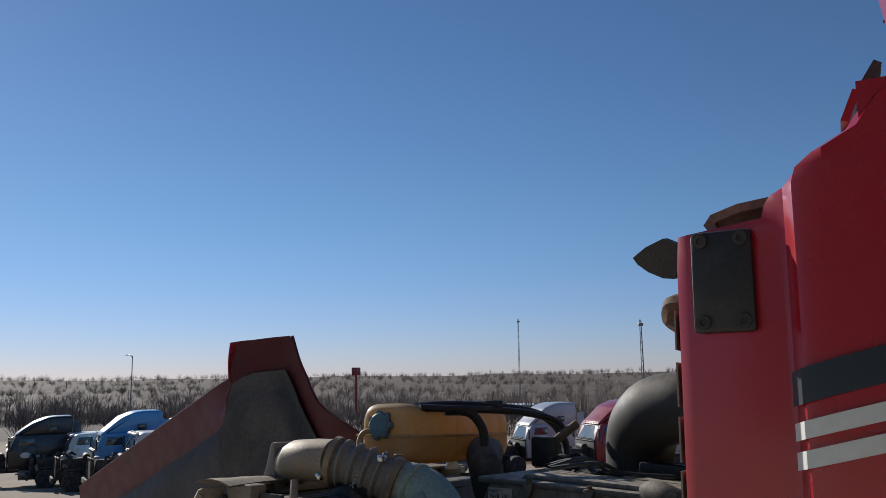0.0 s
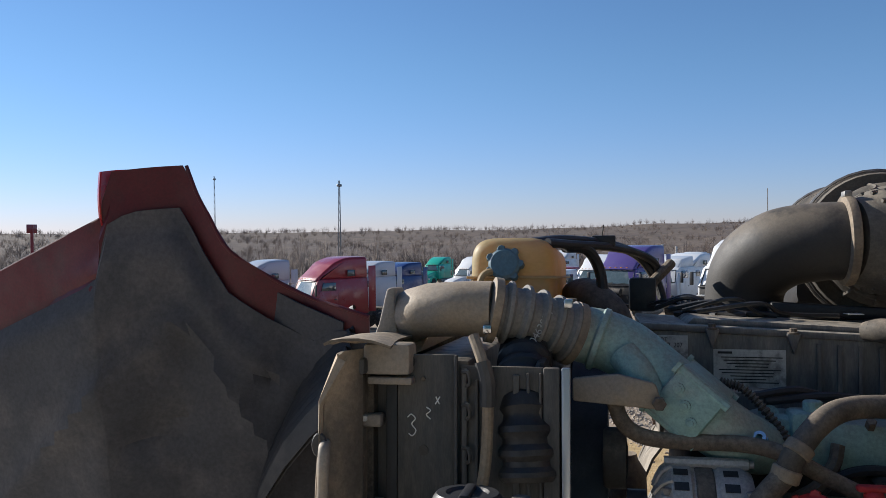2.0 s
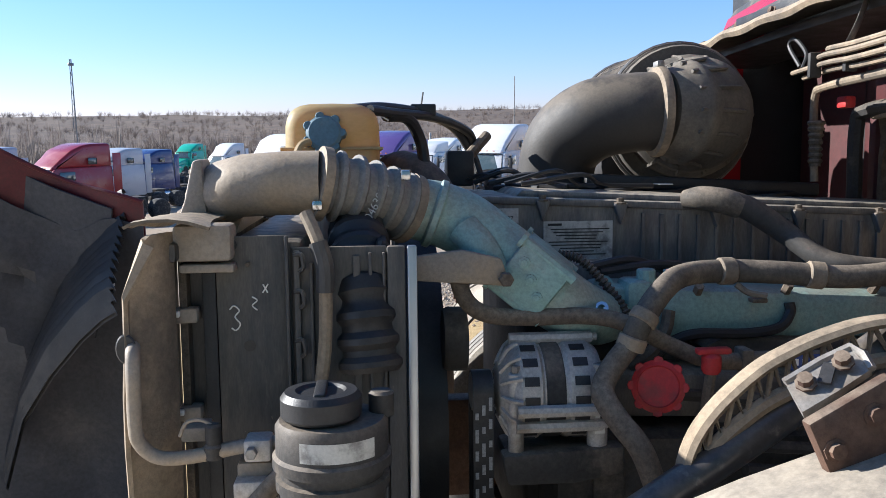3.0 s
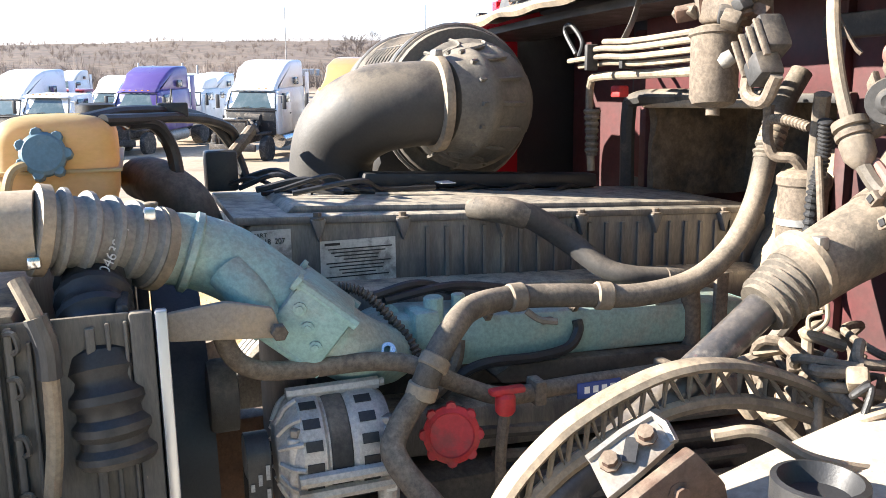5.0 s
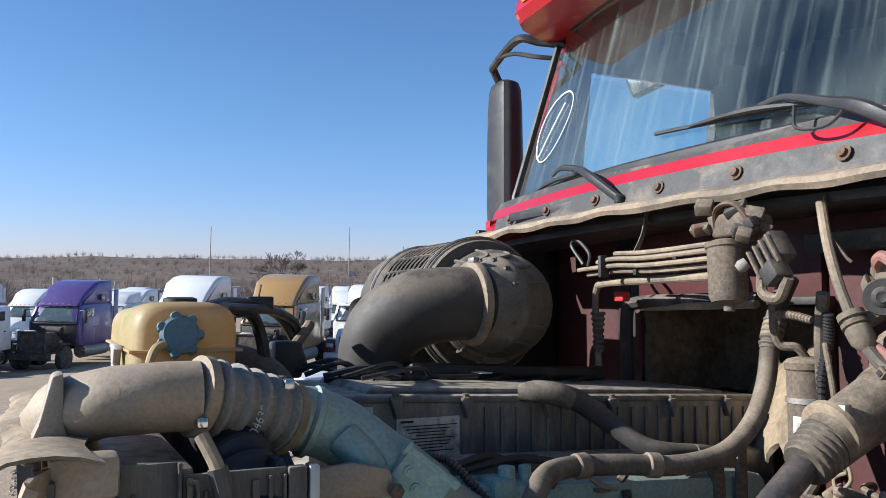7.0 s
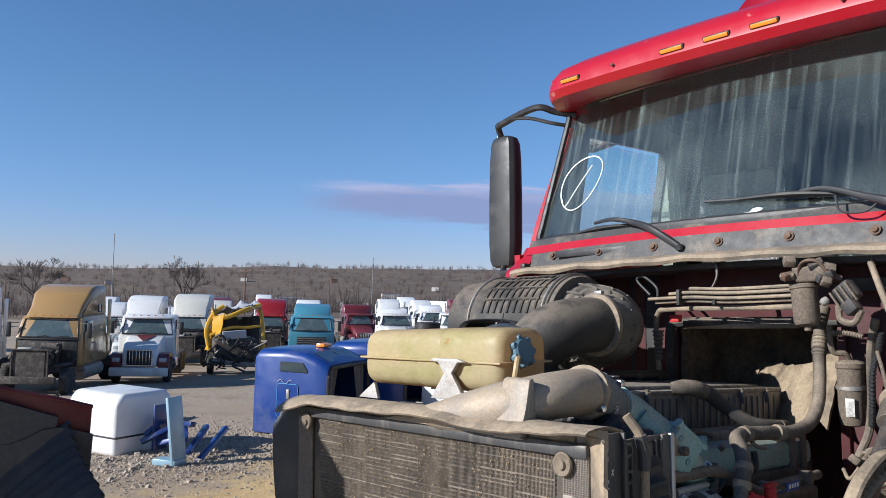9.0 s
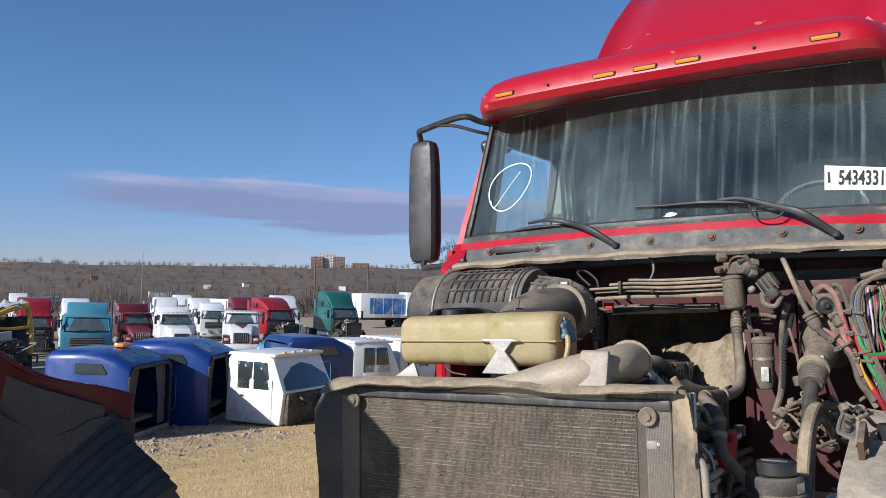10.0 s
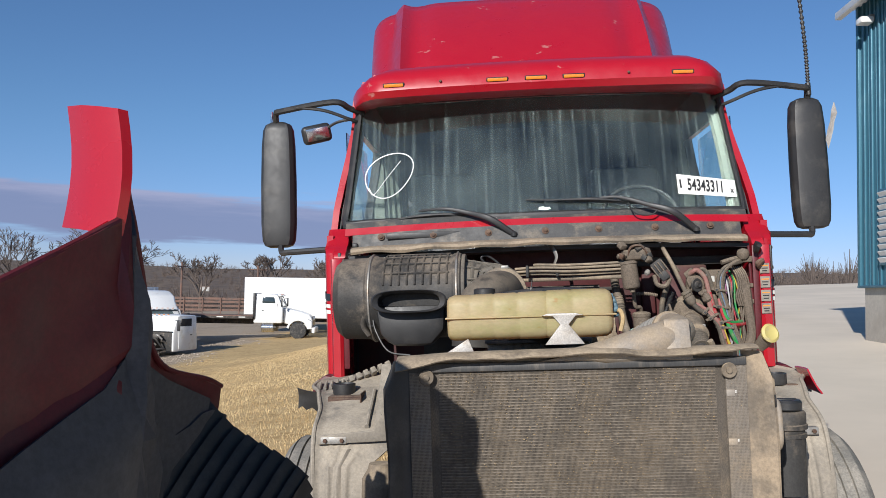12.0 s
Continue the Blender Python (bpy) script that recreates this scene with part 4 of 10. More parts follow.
# -- steel lines along the firewall --
for k, (y, z, x0) in enumerate(((0.28, 1.800, 0.16), (0.275, 1.782, 0.26), (0.255, 1.768, 0.24), (0.27, 1.815, 0.05))):
    part("steel_line", tube([(x0, y - 0.05, z), (0.05, y - 0.02, z + 0.003), (-0.12, y + 0.01, z - 0.004), (-0.40, y + 0.03, z)], 0.0065, 8), LIPM, truck)
part("coolant_line", tube([(0.27, 0.15, 1.50), (0.275, 0.155, 1.66), (0.262, 0.16, 1.725), (0.21, 0.17, 1.742), (-0.05, 0.22, 1.743), (-0.42, 0.28, 1.744)], 0.0105, 10), LIPM, truck)
part("line_boot", tube([(0.27, 0.15, 1.66), (0.27, 0.15, 1.60), (0.27, 0.15, 1.54)], [0.022, 0.016, 0.017], 10, ribs=0.004, rib_n=7), RUBBER, truck)
for x in (0.1, -0.05, -0.2):
    part("line_clip", box(x, 0.255, 1.785, 0.014, 0.03, 0.06, 0.003), DARK, truck)
part("wire_loop", tube([(0.27, 0.20, 1.80), (0.33, 0.2, 1.86), (0.30, 0.2, 1.875), (0.24, 0.2, 1.83), (0.22, 0.22, 1.79)], 0.006, 8), BLACK, truck)
part("line_bracket", tube([(-0.02, 0.20, 1.93), (-0.05, 0.24, 1.86), (-0.03, 0.26, 1.80)], 0.012, 6, flat=0.4), STEEL, truck)

# -- air cleaner: a ribbed drum lying across the bay, with an oval mouth --
def air_cleaner():
    m = along((0.42, 0.465, 1.675), (1.05, 0.445, 1.675))
    drum = part("air_cleaner", lathe([(0.06, -0.012), (0.19, -0.01), (0.205, 0.0), (0.206, 0.03), (0.199, 0.04), (0.199, 0.40), (0.206, 0.41), (0.206, 0.44), (0.198, 0.45), (0.195, 0.57), (0.17, 0.60), (0.05, 0.605)], 40, m), DARK, truck, "black ribbed plastic air cleaner housing")
    c, ax = Vector((0.42, 0.465, 1.675)), Vector((0.998, -0.032, 0)).normalized()
    b = ax.cross(Vector((0, 0, 1))).normalized()

    def at(h, ang, r):
        return c + ax * h + (b * math.cos(ang) + Vector((0, 0, 1)) * math.sin(ang)) * r
    for k in range(9):
        h = 0.06 + 0.037 * k
        part("cover_rib", tube([at(h, radians(20 + 12 * j), 0.203) for j in range(13)], 0.005, 5, 1), DARK, drum)
    for j in range(8):
        a = radians(28 + 17 * j)
        part("cover_rib", tube([at(0.05 + 0.06 * k, a, 0.203) for k in range(6)], 0.005, 5, 1), DARK, drum)
    for h in (0.425, 0.015):
        part("band_clamp", tube([at(h, radians(10 * j), 0.208) for j in range(37)], 0.006, 6, 1), STEEL, drum)
    # mouth
    bm = bmesh.new()
    rings = []
    for y, sc, dz in ((0.55, 0.96, -0.02), (0.70, 1.0, 0), (0.735, 1.05, 0), (0.742, 1.0, 0), (0.73, 0.86, 0), (0.56, 0.72, -0.01)):
        rings.append([bm.verts.new((0.655 + math.copysign(abs(math.cos(t)) ** 0.6, math.cos(t)) * 0.165 * sc, y, 1.655 + dz + math.copysign(abs(math.sin(t)) ** 0.8, math.sin(t)) * 0.05 * sc)) for t in [2 * math.pi * k / 36 for k in range(36)]])
    skin(bm, rings)
    part("intake_mouth", bm, BLACK, drum, "open oval air intake mouth")
    part("mouth_body", prism([(0.82, 1.64), (0.80, 1.50), (0.74, 1.45), (0.56, 1.45), (0.50, 1.52), (0.49, 1.64)], 0.46, 0.67, 'y', 0.03), BLACK, drum)
    part("drum_bracket", tube([(0.86, 0.60, 1.62), (0.88, 0.63, 1.55), (0.85, 0.64, 1.50)], 0.02, 6, flat=0.4), DARK, drum)
    part("latch", box(0.845, 0.60, 1.60, 0.035, 0.03, 0.12, 0.006), DARK, drum)
    part("wire", tube([(0.84, 0.62, 1.60), (0.82, 0.64, 1.52), (0.76, 0.67, 1.43), (0.66, 0.68, 1.41)], 0.004, 6), BLACK, drum)


air_cleaner()

# -- ribbed neck, clamp, and the big rubber elbow to the turbo --
NECKM = mat("dusty_grey_rubber_bellows", (0.085, 0.078, 0.068), 0.75, stain=(0.15, 0.132, 0.105), stain_amount=0.5, stain_scale=6, grain=0.2, grain_scale=120, up=(0.25, 0.21, 0.155), up_amount=0.7, bump=0.2, bump_scale=150)
neck_line = smooth_path([(0.42, 0.462, 1.675), (0.35, 0.462, 1.677), (0.285, 0.480, 1.679), (0.245, 0.53, 1.682), (0.232, 0.59, 1.684)], 6)
neck_r = [0.168 - 0.062 * (k / 24) ** 1.2 for k in range(25)]
bm = bmesh.new()
rings = []
for k, c in enumerate(neck_line):
    d = (neck_line[min(k + 1, 24)] - neck_line[max(k - 1, 0)]).normalized()
    r = neck_r[k] + (0.009 if k in (5, 6, 12, 13, 18, 19) else 0.0)
    rings.append(ring(bm, c, d, r, 32, Vector((0, 0, 1))))
skin(bm, rings)
neck = part("intake_neck", bm, NECKM, truck, "ribbed dusty rubber bellows")
for q in range(14):
    a = 2 * math.pi * q / 14
    pts = []
    for k in (2, 8, 14, 20):
        d = (neck_line[k + 1] - neck_line[k - 1]).normalized()
        side = d.cross(Vector((0, 0, 1))).normalized()
        pts.append(neck_line[k] + (side * math.cos(a) + Vector((0, 0, 1)) * math.sin(a)) * (neck_r[k] + 0.004))
    part("rib", tube(pts, 0.0055, 5, 3), NECKM, neck)
part("end_disc", lathe([(0.10, -0.020), (0.196, -0.022), (0.200, -0.015), (0.200, -0.006), (0.10, -0.006)], 40, along((0.42, 0.465, 1.675), (1.05, 0.445, 1.675))), NECKM, neck)
part("hose_clamp", lathe([(0.104, -0.013), (0.114, -0.010), (0.116, 0.0), (0.114, 0.010), (0.104, 0.013)], 32, along((0.232, 0.597, 1.684), (0.236, 0.8, 1.684))), LIPM, truck)
part("clamp_screw", box(0.215, 0.60, 1.80, 0.035, 0.02, 0.016, 0.004), STEEL, truck)
part("intake_elbow", tube([(0.232, 0.585, 1.684), (0.243, 0.66, 1.682), (0.278, 0.742, 1.668), (0.325, 0.80, 1.625), (0.352, 0.826, 1.56), (0.36, 0.83, 1.45)], [0.099, 0.100, 0.104, 0.105, 0.102, 0.1], 36, 10), ELBOWM, truck, "big dusty black rubber intake elbow")

# -- valve cover --
def engine():
    eng = part("engine", prism([(1.03, 0.75), (1.03, 1.28), (-0.03, 1.24), (-0.03, 0.75)], -0.26, 0.36, 'x', 0.02), DARK, truck, "dusty green and black diesel engine")
    part("head", prism([(1.02, 1.26), (1.02, 1.36), (-0.05, 1.31), (-0.05, 1.22)], -0.20, 0.34, 'x', 0.012), COVERM, eng)
    side = [(1.10, 1.345), (1.115, 1.42), (1.09, 1.476), (1.04, 1.484), (0.4, 1.458), (-0.06, 1.434), (-0.10, 1.42), (-0.10, 1.285), (-0.08, 1.28)]
    cov = part("valve_cover", prism(side, -0.112, 0.30, 'x', 0.010), COVERM, eng, "ribbed dusty black valve cover")
    part("cover_rim", prism([(1.12, 1.476), (1.12, 1.492), (-0.09, 1.438), (-0.09, 1.424)], -0.118, 0.31, 'x', 0.004), COVERM, cov)
    part("cover_top", prism([(1.02, 1.484), (1.0, 1.502), (0.0, 1.452), (-0.02, 1.434)], -0.07, 0.27, 'x', 0.008), COVERM, cov)
    for y in (0.965, 0.797, 0.585, 0.40, 0.215, 0.031):
        z = 1.486 - 0.0505 * (1.0 - y) / 1.0
        b = part("cover_bolt", lathe([(0.014, 0), (0.014, 0.004), (0.008, 0.005), (0.008, 0.013), (0.0, 0.014)], 8, pose(-0.119, y, z - 0.006)), DUSTY, cov)
        part("bolt_boss", prism([(y - 0.016, z - 0.004), (y + 0.016, z - 0.004), (y, z - 0.05)], -0.130, -0.108, 'x', 0.004), COVERM, cov)
    for k in range(20):
        y = 0.745 - 0.041 * k
        part("cover_rib", prism([(y - 0.004, 1.463 - 0.0505 * (1 - y)), (y + 0.004, 1.463 - 0.0505 * (1 - y)), (y + 0.004, 1.345 - 0.04 * (1 - y)), (y - 0.004, 1.345 - 0.04 * (1 - y))], -0.118, -0.108, 'x', 0.0), COVERM, cov)
    lab = part("data_label", box(-0.1155, 0.887, 1.393, 0.002, 0.150, 0.084, m=None), OLDPAPER, cov, "scuffed white data label")
    for k in range(9):
        part("print_line", box(-0.1170, 0.887 + 0.004 * ((k * 7) % 3 - 1), 1.418 - 0.0068 * k, 0.001, 0.128 - 0.02 * ((k * 5) % 4), 0.0022), INK, lab)
    part("print_line", box(-0.1170, 0.938, 1.428, 0.001, 0.03, 0.005), INK, lab)
    lab2 = part("part_label", box(-0.1155, 1.052, 1.425, 0.002, 0.072, 0.078), OLDPAPER, cov, "torn white part label")
    tm = Matrix(((0, 0, -1, 0), (-1, 0, 0, 0), (0, 1, 0, 0), (0, 0, 0, 1)))
    word("PART", 0.011, Matrix.Translation((-0.1172, 1.073, 1.455)) @ tm, INK, lab2, "print", sx=1.0)
    word("N-18  207", 0.015, Matrix.Translation((-0.1172, 1.054, 1.442)) @ tm, INK, lab2, "print", sx=0.85)
    part("print_smudge", box(-0.117, 1.056, 1.405, 0.001, 0.045, 0.026), INK, lab2)
    # black harness and bits lying on the far side of the cover
    part("wire_trough", box(0.24, 0.55, 1.50, 0.06, 0.62, 0.035, 0.008, m=pose(0, 0, 0, 2.9, 0, 0) @ Matrix.Translation((0, 0.0, -0.03))), BLACK, eng)
    for k in range(6):
        y = 1.02 - 0.13 * k
        part("wire", tube([(0.20, y, 1.495 - 0.05 * (1 - y)), (0.16, y - 0.05, 1.50 - 0.05 * (1 - y)), (0.19, y - 0.11, 1.505 - 0.05 * (1 - y)), (0.22, y - 0.16, 1.49 - 0.05 * (1 - y))], 0.007, 6), BLACK, eng)
    part("paper_scrap", box(0.17, 0.60, 1.502, 0.05, 0.035, 0.002, m=pose(0, 0, 0, 0, 0, 0)), PAPER, eng)
    # green intake manifold and its blocks along the near side
    part("manifold", prism([(0.93, 1.225), (0.93, 1.305), (0.88, 1.325), (0.12, 1.285), (0.10, 1.27), (0.10, 1.20)], -0.315, -0.17, 'x', 0.018), GREEN, eng, "dusty green intake manifold")
    part("manifold_step", box(-0.29, 0.82, 1.30, 0.08, 0.05, 0.07, 0.012), GREEN, eng)
    part("manifold_boss", rod((-0.30, 0.80, 1.30), (-0.30, 0.80, 1.355), 0.018, 10), GREEN, eng)
    part("manifold_boss", rod((-0.28, 0.745, 1.29), (-0.28, 0.745, 1.35), 0.013, 6), GREEN, eng)
    part("fitting", lathe([(0.020, 0), (0.020, 0.02), (0.012, 0.022), (0.012, 0.04), (0.006, 0.04), (0.006, 0.01)], 12, along((-0.25, 0.87, 1.315), (-0.36, 0.90, 1.345))), GREEN, eng)
    for y0, y1, z0, z1 in ((0.90, 0.72, 1.355, 1.335), (0.88, 0.60, 1.345, 1.33)):
        part("fuel_line", tube([(-0.26, y0, z0), (-0.24, (y0 + y1) / 2, z0 + 0.01), (-0.22, y1, z1)], 0.009, 8), BLACK, eng)
    part("coil_hose", tube([(-0.285, 0.97, 1.385), (-0.30, 0.93, 1.375), (-0.315, 0.89, 1.335), (-0.34, 0.855, 1.285), (-0.37, 0.84, 1.24)], 0.0085, 8, ribs=0.003, rib_n=26), DARK, eng)
    part("silver_nut", lathe([(0.013, 0), (0.013, 0.012), (0.011, 0.013), (0.013, 0.018), (0.013, 0.026), (0.007, 0.026), (0.007, 0.01)], 12, along((-0.375, 0.905, 1.285), (-0.43, 0.93, 1.32))), CHROME, eng)
    for y in (0.70, 0.52, 0.34):
        part("manifold_bolt", rod((-0.30, y, 1.30), (-0.32, y, 1.322), 0.010, 6), DUSTY, eng)
    part("stud_tab", box(-0.31, 0.585, 1.292, 0.05, 0.03, 0.008, 0.002), DUSTY, eng)
    # small black pipe run below the manifold
    part("vent_pipe", tube([(-0.335, 0.80, 1.18), (-0.345, 0.77, 1.215), (-0.35, 0.72, 1.235), (-0.345, 0.62, 1.232), (-0.34, 0.55, 1.24), (-0.325, 0.52, 1.265), (-0.32, 0.52, 1.285)], 0.010, 8), BLACK, eng)
    part("vent_hose", tube([(-0.33, 0.84, 1.17), (-0.34, 0.80, 1.20), (-0.33, 0.77, 1.24), (-0.32, 0.76, 1.275)], 0.013, 8), RUBBER, eng)
    part("rail_cover", prism([(0.70, 1.205), (0.66, 1.225), (0.20, 1.20), (0.16, 1.17), (0.18, 1.155), (0.68, 1.185)], -0.34, -0.2, 'x', 0.008), DARK, eng)
    part("rail_cover", prism([(0.95, 1.08), (0.95, 1.17), (0.15, 1.14), (0.15, 1.05)], -0.36, -0.2, 'x', 0.02), COVERM, eng)
    blk = part("blue_plate", box(-0.3655, 0.475, 1.165, 0.004, 0.10, 0.03, 0.002), mat("blue_label", (0.02, 0.06, 0.22), 0.5, rough_var=0), eng, "small blue plate with a pale border")
    part("plate_mark", box(-0.3682, 0.475, 1.165, 0.001, 0.07, 0.010), STRIPE_W, blk)
    part("lower_block", prism([(1.0, 0.70), (1.0, 1.06), (0.0, 1.04), (0.0, 0.70)], -0.40, -0.2, 'x', 0.03), DARK, eng)
    for y in (0.9, 0.7, 0.5, 0.3):
        part("block_rib", box(-0.402, y, 0.92, 0.02, 0.06, 0.2, 0.008), DARK, eng)
    for k in range(5):
        part("lower_pipe", tube([(-0.42 - 0.01 * k, 0.78 - 0.04 * k, 1.14 - 0.045 * k), (-0.43, 0.5, 1.12 - 0.045 * k), (-0.42, 0.2, 1.10 - 0.045 * k)], 0.012, 8), DARK, eng)
    return eng


eng = engine()

# -- charge air: cast elbow on the cooler, ribbed hose, green pipe down to the manifold --
def charge_elbow():
    """A cast duct: round at the hose, then a wedge that falls away along the cooler's top."""
    bm = bmesh.new()
    rings = []
    stations = (((-0.367, 1.415, 1.529), (0, 1, 0.0), 0.057, 0.057), ((-0.368, 1.47, 1.530), (0, 1, 0), 0.057, 0.056), ((-0.362, 1.55, 1.526), (0.15, 1, 0), 0.060, 0.055),
                ((-0.325, 1.592, 1.512), (0.6, 0.9, 0), 0.062, 0.058), ((-0.265, 1.612, 1.495), (1, 0.4, 0), 0.060, 0.062), ((-0.18, 1.615, 1.478), (1, 0, 0), 0.060, 0.056),
                ((-0.10, 1.625, 1.468), (1, 0, 0), 0.058, 0.040), ((0.02, 1.61, 1.460), (1, 0, 0), 0.055, 0.018))
    for c, d, w, h in stations:
        c, d = Vector(c), Vector(d).normalized()
        side = Vector((d.y, -d.x, 0))
        rings.append([bm.verts.new(c + side * (w * math.cos(a)) + Vector((0, 0, h * math.sin(a)))) for a in [2 * math.pi * k / 24 for k in range(24)]])
    skin(bm, rings)
    el = part("charge_elbow", bm, GREYALU, truck, "dusty cast aluminium charge air elbow")
    part("elbow_skirt", prism([(1.60, 1.43), (1.612, 1.50), (1.616, 1.574), (1.632, 1.570), (1.648, 1.50), (1.672, 1.44)], -0.385, -0.30, 'x', 0.006), GREYALU, el)
    part("elbow_foot", prism([(0.12, 1.445), (0.02, 1.466), (-0.30, 1.470), (-0.40, 1.44)], 1.56, 1.67, 'y', 0.008), GREYALU, el)


charge_elbow()
hose_path = [(-0.366, 1.425, 1.530), (-0.350, 1.368, 1.518), (-0.325, 1.31, 1.499), (-0.300, 1.250, 1.475)]
hose = part("ribbed_hose", tube(hose_path, 0.059, 24, 10, ribs=0.011, rib_n=6), HOSEM, truck, "ribbed grey charge air hose with moulded number")
for p, q in ((hose_path[0], hose_path[1]), (hose_path[3], hose_path[2])):
    d = (Vector(q) - Vector(p)).normalized()
    c = Vector(p) + d * 0.012
    cl = part("hose_clamp", lathe([(0.060, -0.010), (0.0665, -0.008), (0.0665, 0.008), (0.060, 0.010)], 28, along(c, c + d)), LIPM, truck)
    part("clamp_screw", box(c.x - 0.055, c.y + 0.004, c.z - 0.035 if p[1] > 1.3 else c.z + 0.062, 0.024, 0.018, 0.018, 0.004), CHROME, cl)
hm = Matrix.Translation((-0.392, 1.318, 1.492)) @ pose(0, 0, 0, 0, 0, -90) @ pose(0, 0, 0, 75, 0, 0) @ pose(0, 0, 0, 0, 0, 62)
word("20463924", 0.021, hm, OLDPAPER, hose, "moulded_number", depth=0.001)
gp = part("charge_pipe", tube([(-0.302, 1.262, 1.480), (-0.290, 1.205, 1.468), (-0.296, 1.15, 1.445), (-0.318, 1.095, 1.405), (-0.338, 1.045, 1.362)], [0.055, 0.061, 0.061, 0.058, 0.060], 24, 8, flat=0.95), GREEN, truck, "dusty green charge air pipe")
part("pipe_collar", lathe([(0.060, 0), (0.066, 0.004), (0.066, 0.014), (0.060, 0.018)], 28, along((-0.292, 1.215, 1.470), (-0.294, 1.16, 1.450))), GREEN, gp)
part("pipe_spur", tube([(-0.335, 1.155, 1.44), (-0.365, 1.125, 1.40), (-0.375, 1.10, 1.36)], [0.034, 0.032, 0.026], 16, 6), GREEN, gp)
part("sensor", rod((-0.291, 1.262, 1.522), (-0.291, 1.262, 1.550), 0.012, 8), LIPM, gp)
part("lower_duct", tube([(-0.345, 1.02, 1.335), (-0.345, 0.965, 1.295), (-0.32, 0.91, 1.268), (-0.27, 0.86, 1.262)], [0.062, 0.060, 0.055, 0.05], 22, 6), GREEN, gp)
blk = part("heater_block", box(0, 0, 0, 0.125, 0.118, 0.105, 0.010), GREEN, truck, "square green intake flange with bolts", m=along((-0.348, 1.032, 1.352), (-0.368, 0.957, 1.290)))
for dx in (-0.06, 0.06):
    for dy in (-0.052, 0.052):
        part("flange_bolt", lathe([(0.015, -0.06), (0.015, -0.052), (0.010, -0.051), (0.010, 0.060), (0.0, 0.061)], 8, Matrix.Translation((0.9 * dx, 0.95 * dy, 0))), GREEN, blk)
for k in range(3):
    part("plug", lathe([(0.011, 0), (0.011, 0.006), (0.006, 0.007), (0.006, 0.010)], 8, along((-0.061, 0.02 - 0.018 * k, -0.028 + 0.028 * k), (-0.2, 0.02 - 0.018 * k, -0.028 + 0.028 * k))), GREEN, blk)
part("pipe_bracket", prism([(1.255, 1.402), (1.17, 1.412), (1.10, 1.395), (1.085, 1.345), (1.255, 1.358)], -0.422, -0.408, 'x', 0.006), GREYALU, truck)
part("bracket_nut", rod((-0.425, 1.095, 1.36), (-0.445, 1.095, 1.36), 0.013, 6), DUSTY, truck)

BLACKHOSE = mat("sooty_black_hose", (0.035, 0.033, 0.031), 0.7, stain=(0.09, 0.08, 0.068), stain_amount=0.45, stain_scale=8, grain=0.2, grain_scale=120, up=DUST, up_amount=0.35)

# -- coolant hoses on the near side --
h1 = part("coolant_hose", tube([(-0.36, 0.06, 1.74), (-0.362, 0.10, 1.68), (-0.372, 0.14, 1.60), (-0.385, 0.175, 1.50), (-0.405, 0.24, 1.42), (-0.415, 0.33, 1.365), (-0.41, 0.45, 1.347), (-0.39, 0.58, 1.355), (-0.375, 0.68, 1.358), (-0.40, 0.765, 1.355), (-0.445, 0.82, 1.335), (-0.475, 0.865, 1.29), (-0.478, 0.885, 1.25)], 0.0215, 14, 7), RUBBER, truck, "long dusty coolant hose")
for a, b in (((-0.367, 0.122, 1.635), (-0.372, 0.14, 1.60)), ((-0.405, 0.50, 1.349), (-0.40, 0.53, 1.352)), ((-0.377, 0.66, 1.358), (-0.379, 0.69, 1.358)), ((-0.471, 0.855, 1.302), (-0.476, 0.868, 1.285)), ((-0.478, 0.88, 1.262), (-0.478, 0.888, 1.24))):
    part("hose_clamp", rod(a, b, 0.0255, 14, 0.1), LIPM, h1)
part("hose_collar", tube([(-0.368, 0.12, 1.645), (-0.375, 0.15, 1.575)], [0.024, 0.0245], 14, 4, ribs=0.004, rib_n=5), RUBBER, h1)
part("hose_tie", tube([(-0.39, 0.66, 1.335), (-0.40, 0.64, 1.32), (-0.41, 0.61, 1.315)], 0.006, 6), LIPM, h1)
part("coolant_pipe", tube([(-0.478, 0.885, 1.25), (-0.492, 0.92, 1.215), (-0.51, 0.943, 1.185), (-0.53, 0.943, 1.165), (-0.55, 0.925, 1.135), (-0.57, 0.893, 1.09), (-0.575, 0.86, 1.0)], 0.020, 12, 6), DUSTY, truck)
part("water_pipe", tube([(-0.40, 1.185, 1.40), (-0.40, 1.165, 1.325), (-0.40, 1.125, 1.293), (-0.40, 1.05, 1.285), (-0.41, 0.95, 1.287), (-0.42, 0.88, 1.275), (-0.44, 0.80, 1.235), (-0.44, 0.72, 1.205), (-0.42, 0.60, 1.20), (-0.41, 0.42, 1.195), (-0.40, 0.25, 1.19)], 0.0155, 12, 6), DUSTY, truck)
for y in (0.66, 0.40):
    part("pipe_clip", box(-0.43, y, 1.203, 0.042, 0.022, 0.044, 0.005), DUSTY, truck)
part("braided_hose", tube([(-0.125, 0.645, 1.482), (-0.16, 0.60, 1.478), (-0.175, 0.54, 1.46), (-0.20, 0.47, 1.41), (-0.255, 0.425, 1.365), (-0.29, 0.38, 1.352), (-0.31, 0.30, 1.345)], [0.021, 0.025, 0.025, 0.022, 0.020, 0.019], 14, 7), BLACKHOSE, truck, "braided breather hose")
part("braid_end", tube([(-0.112, 0.652, 1.478), (-0.140, 0.628, 1.481), (-0.163, 0.59, 1.476), (-0.172, 0.555, 1.464)], [0.020, 0.026, 0.027, 0.026], 16, 7), RUBBER, truck)
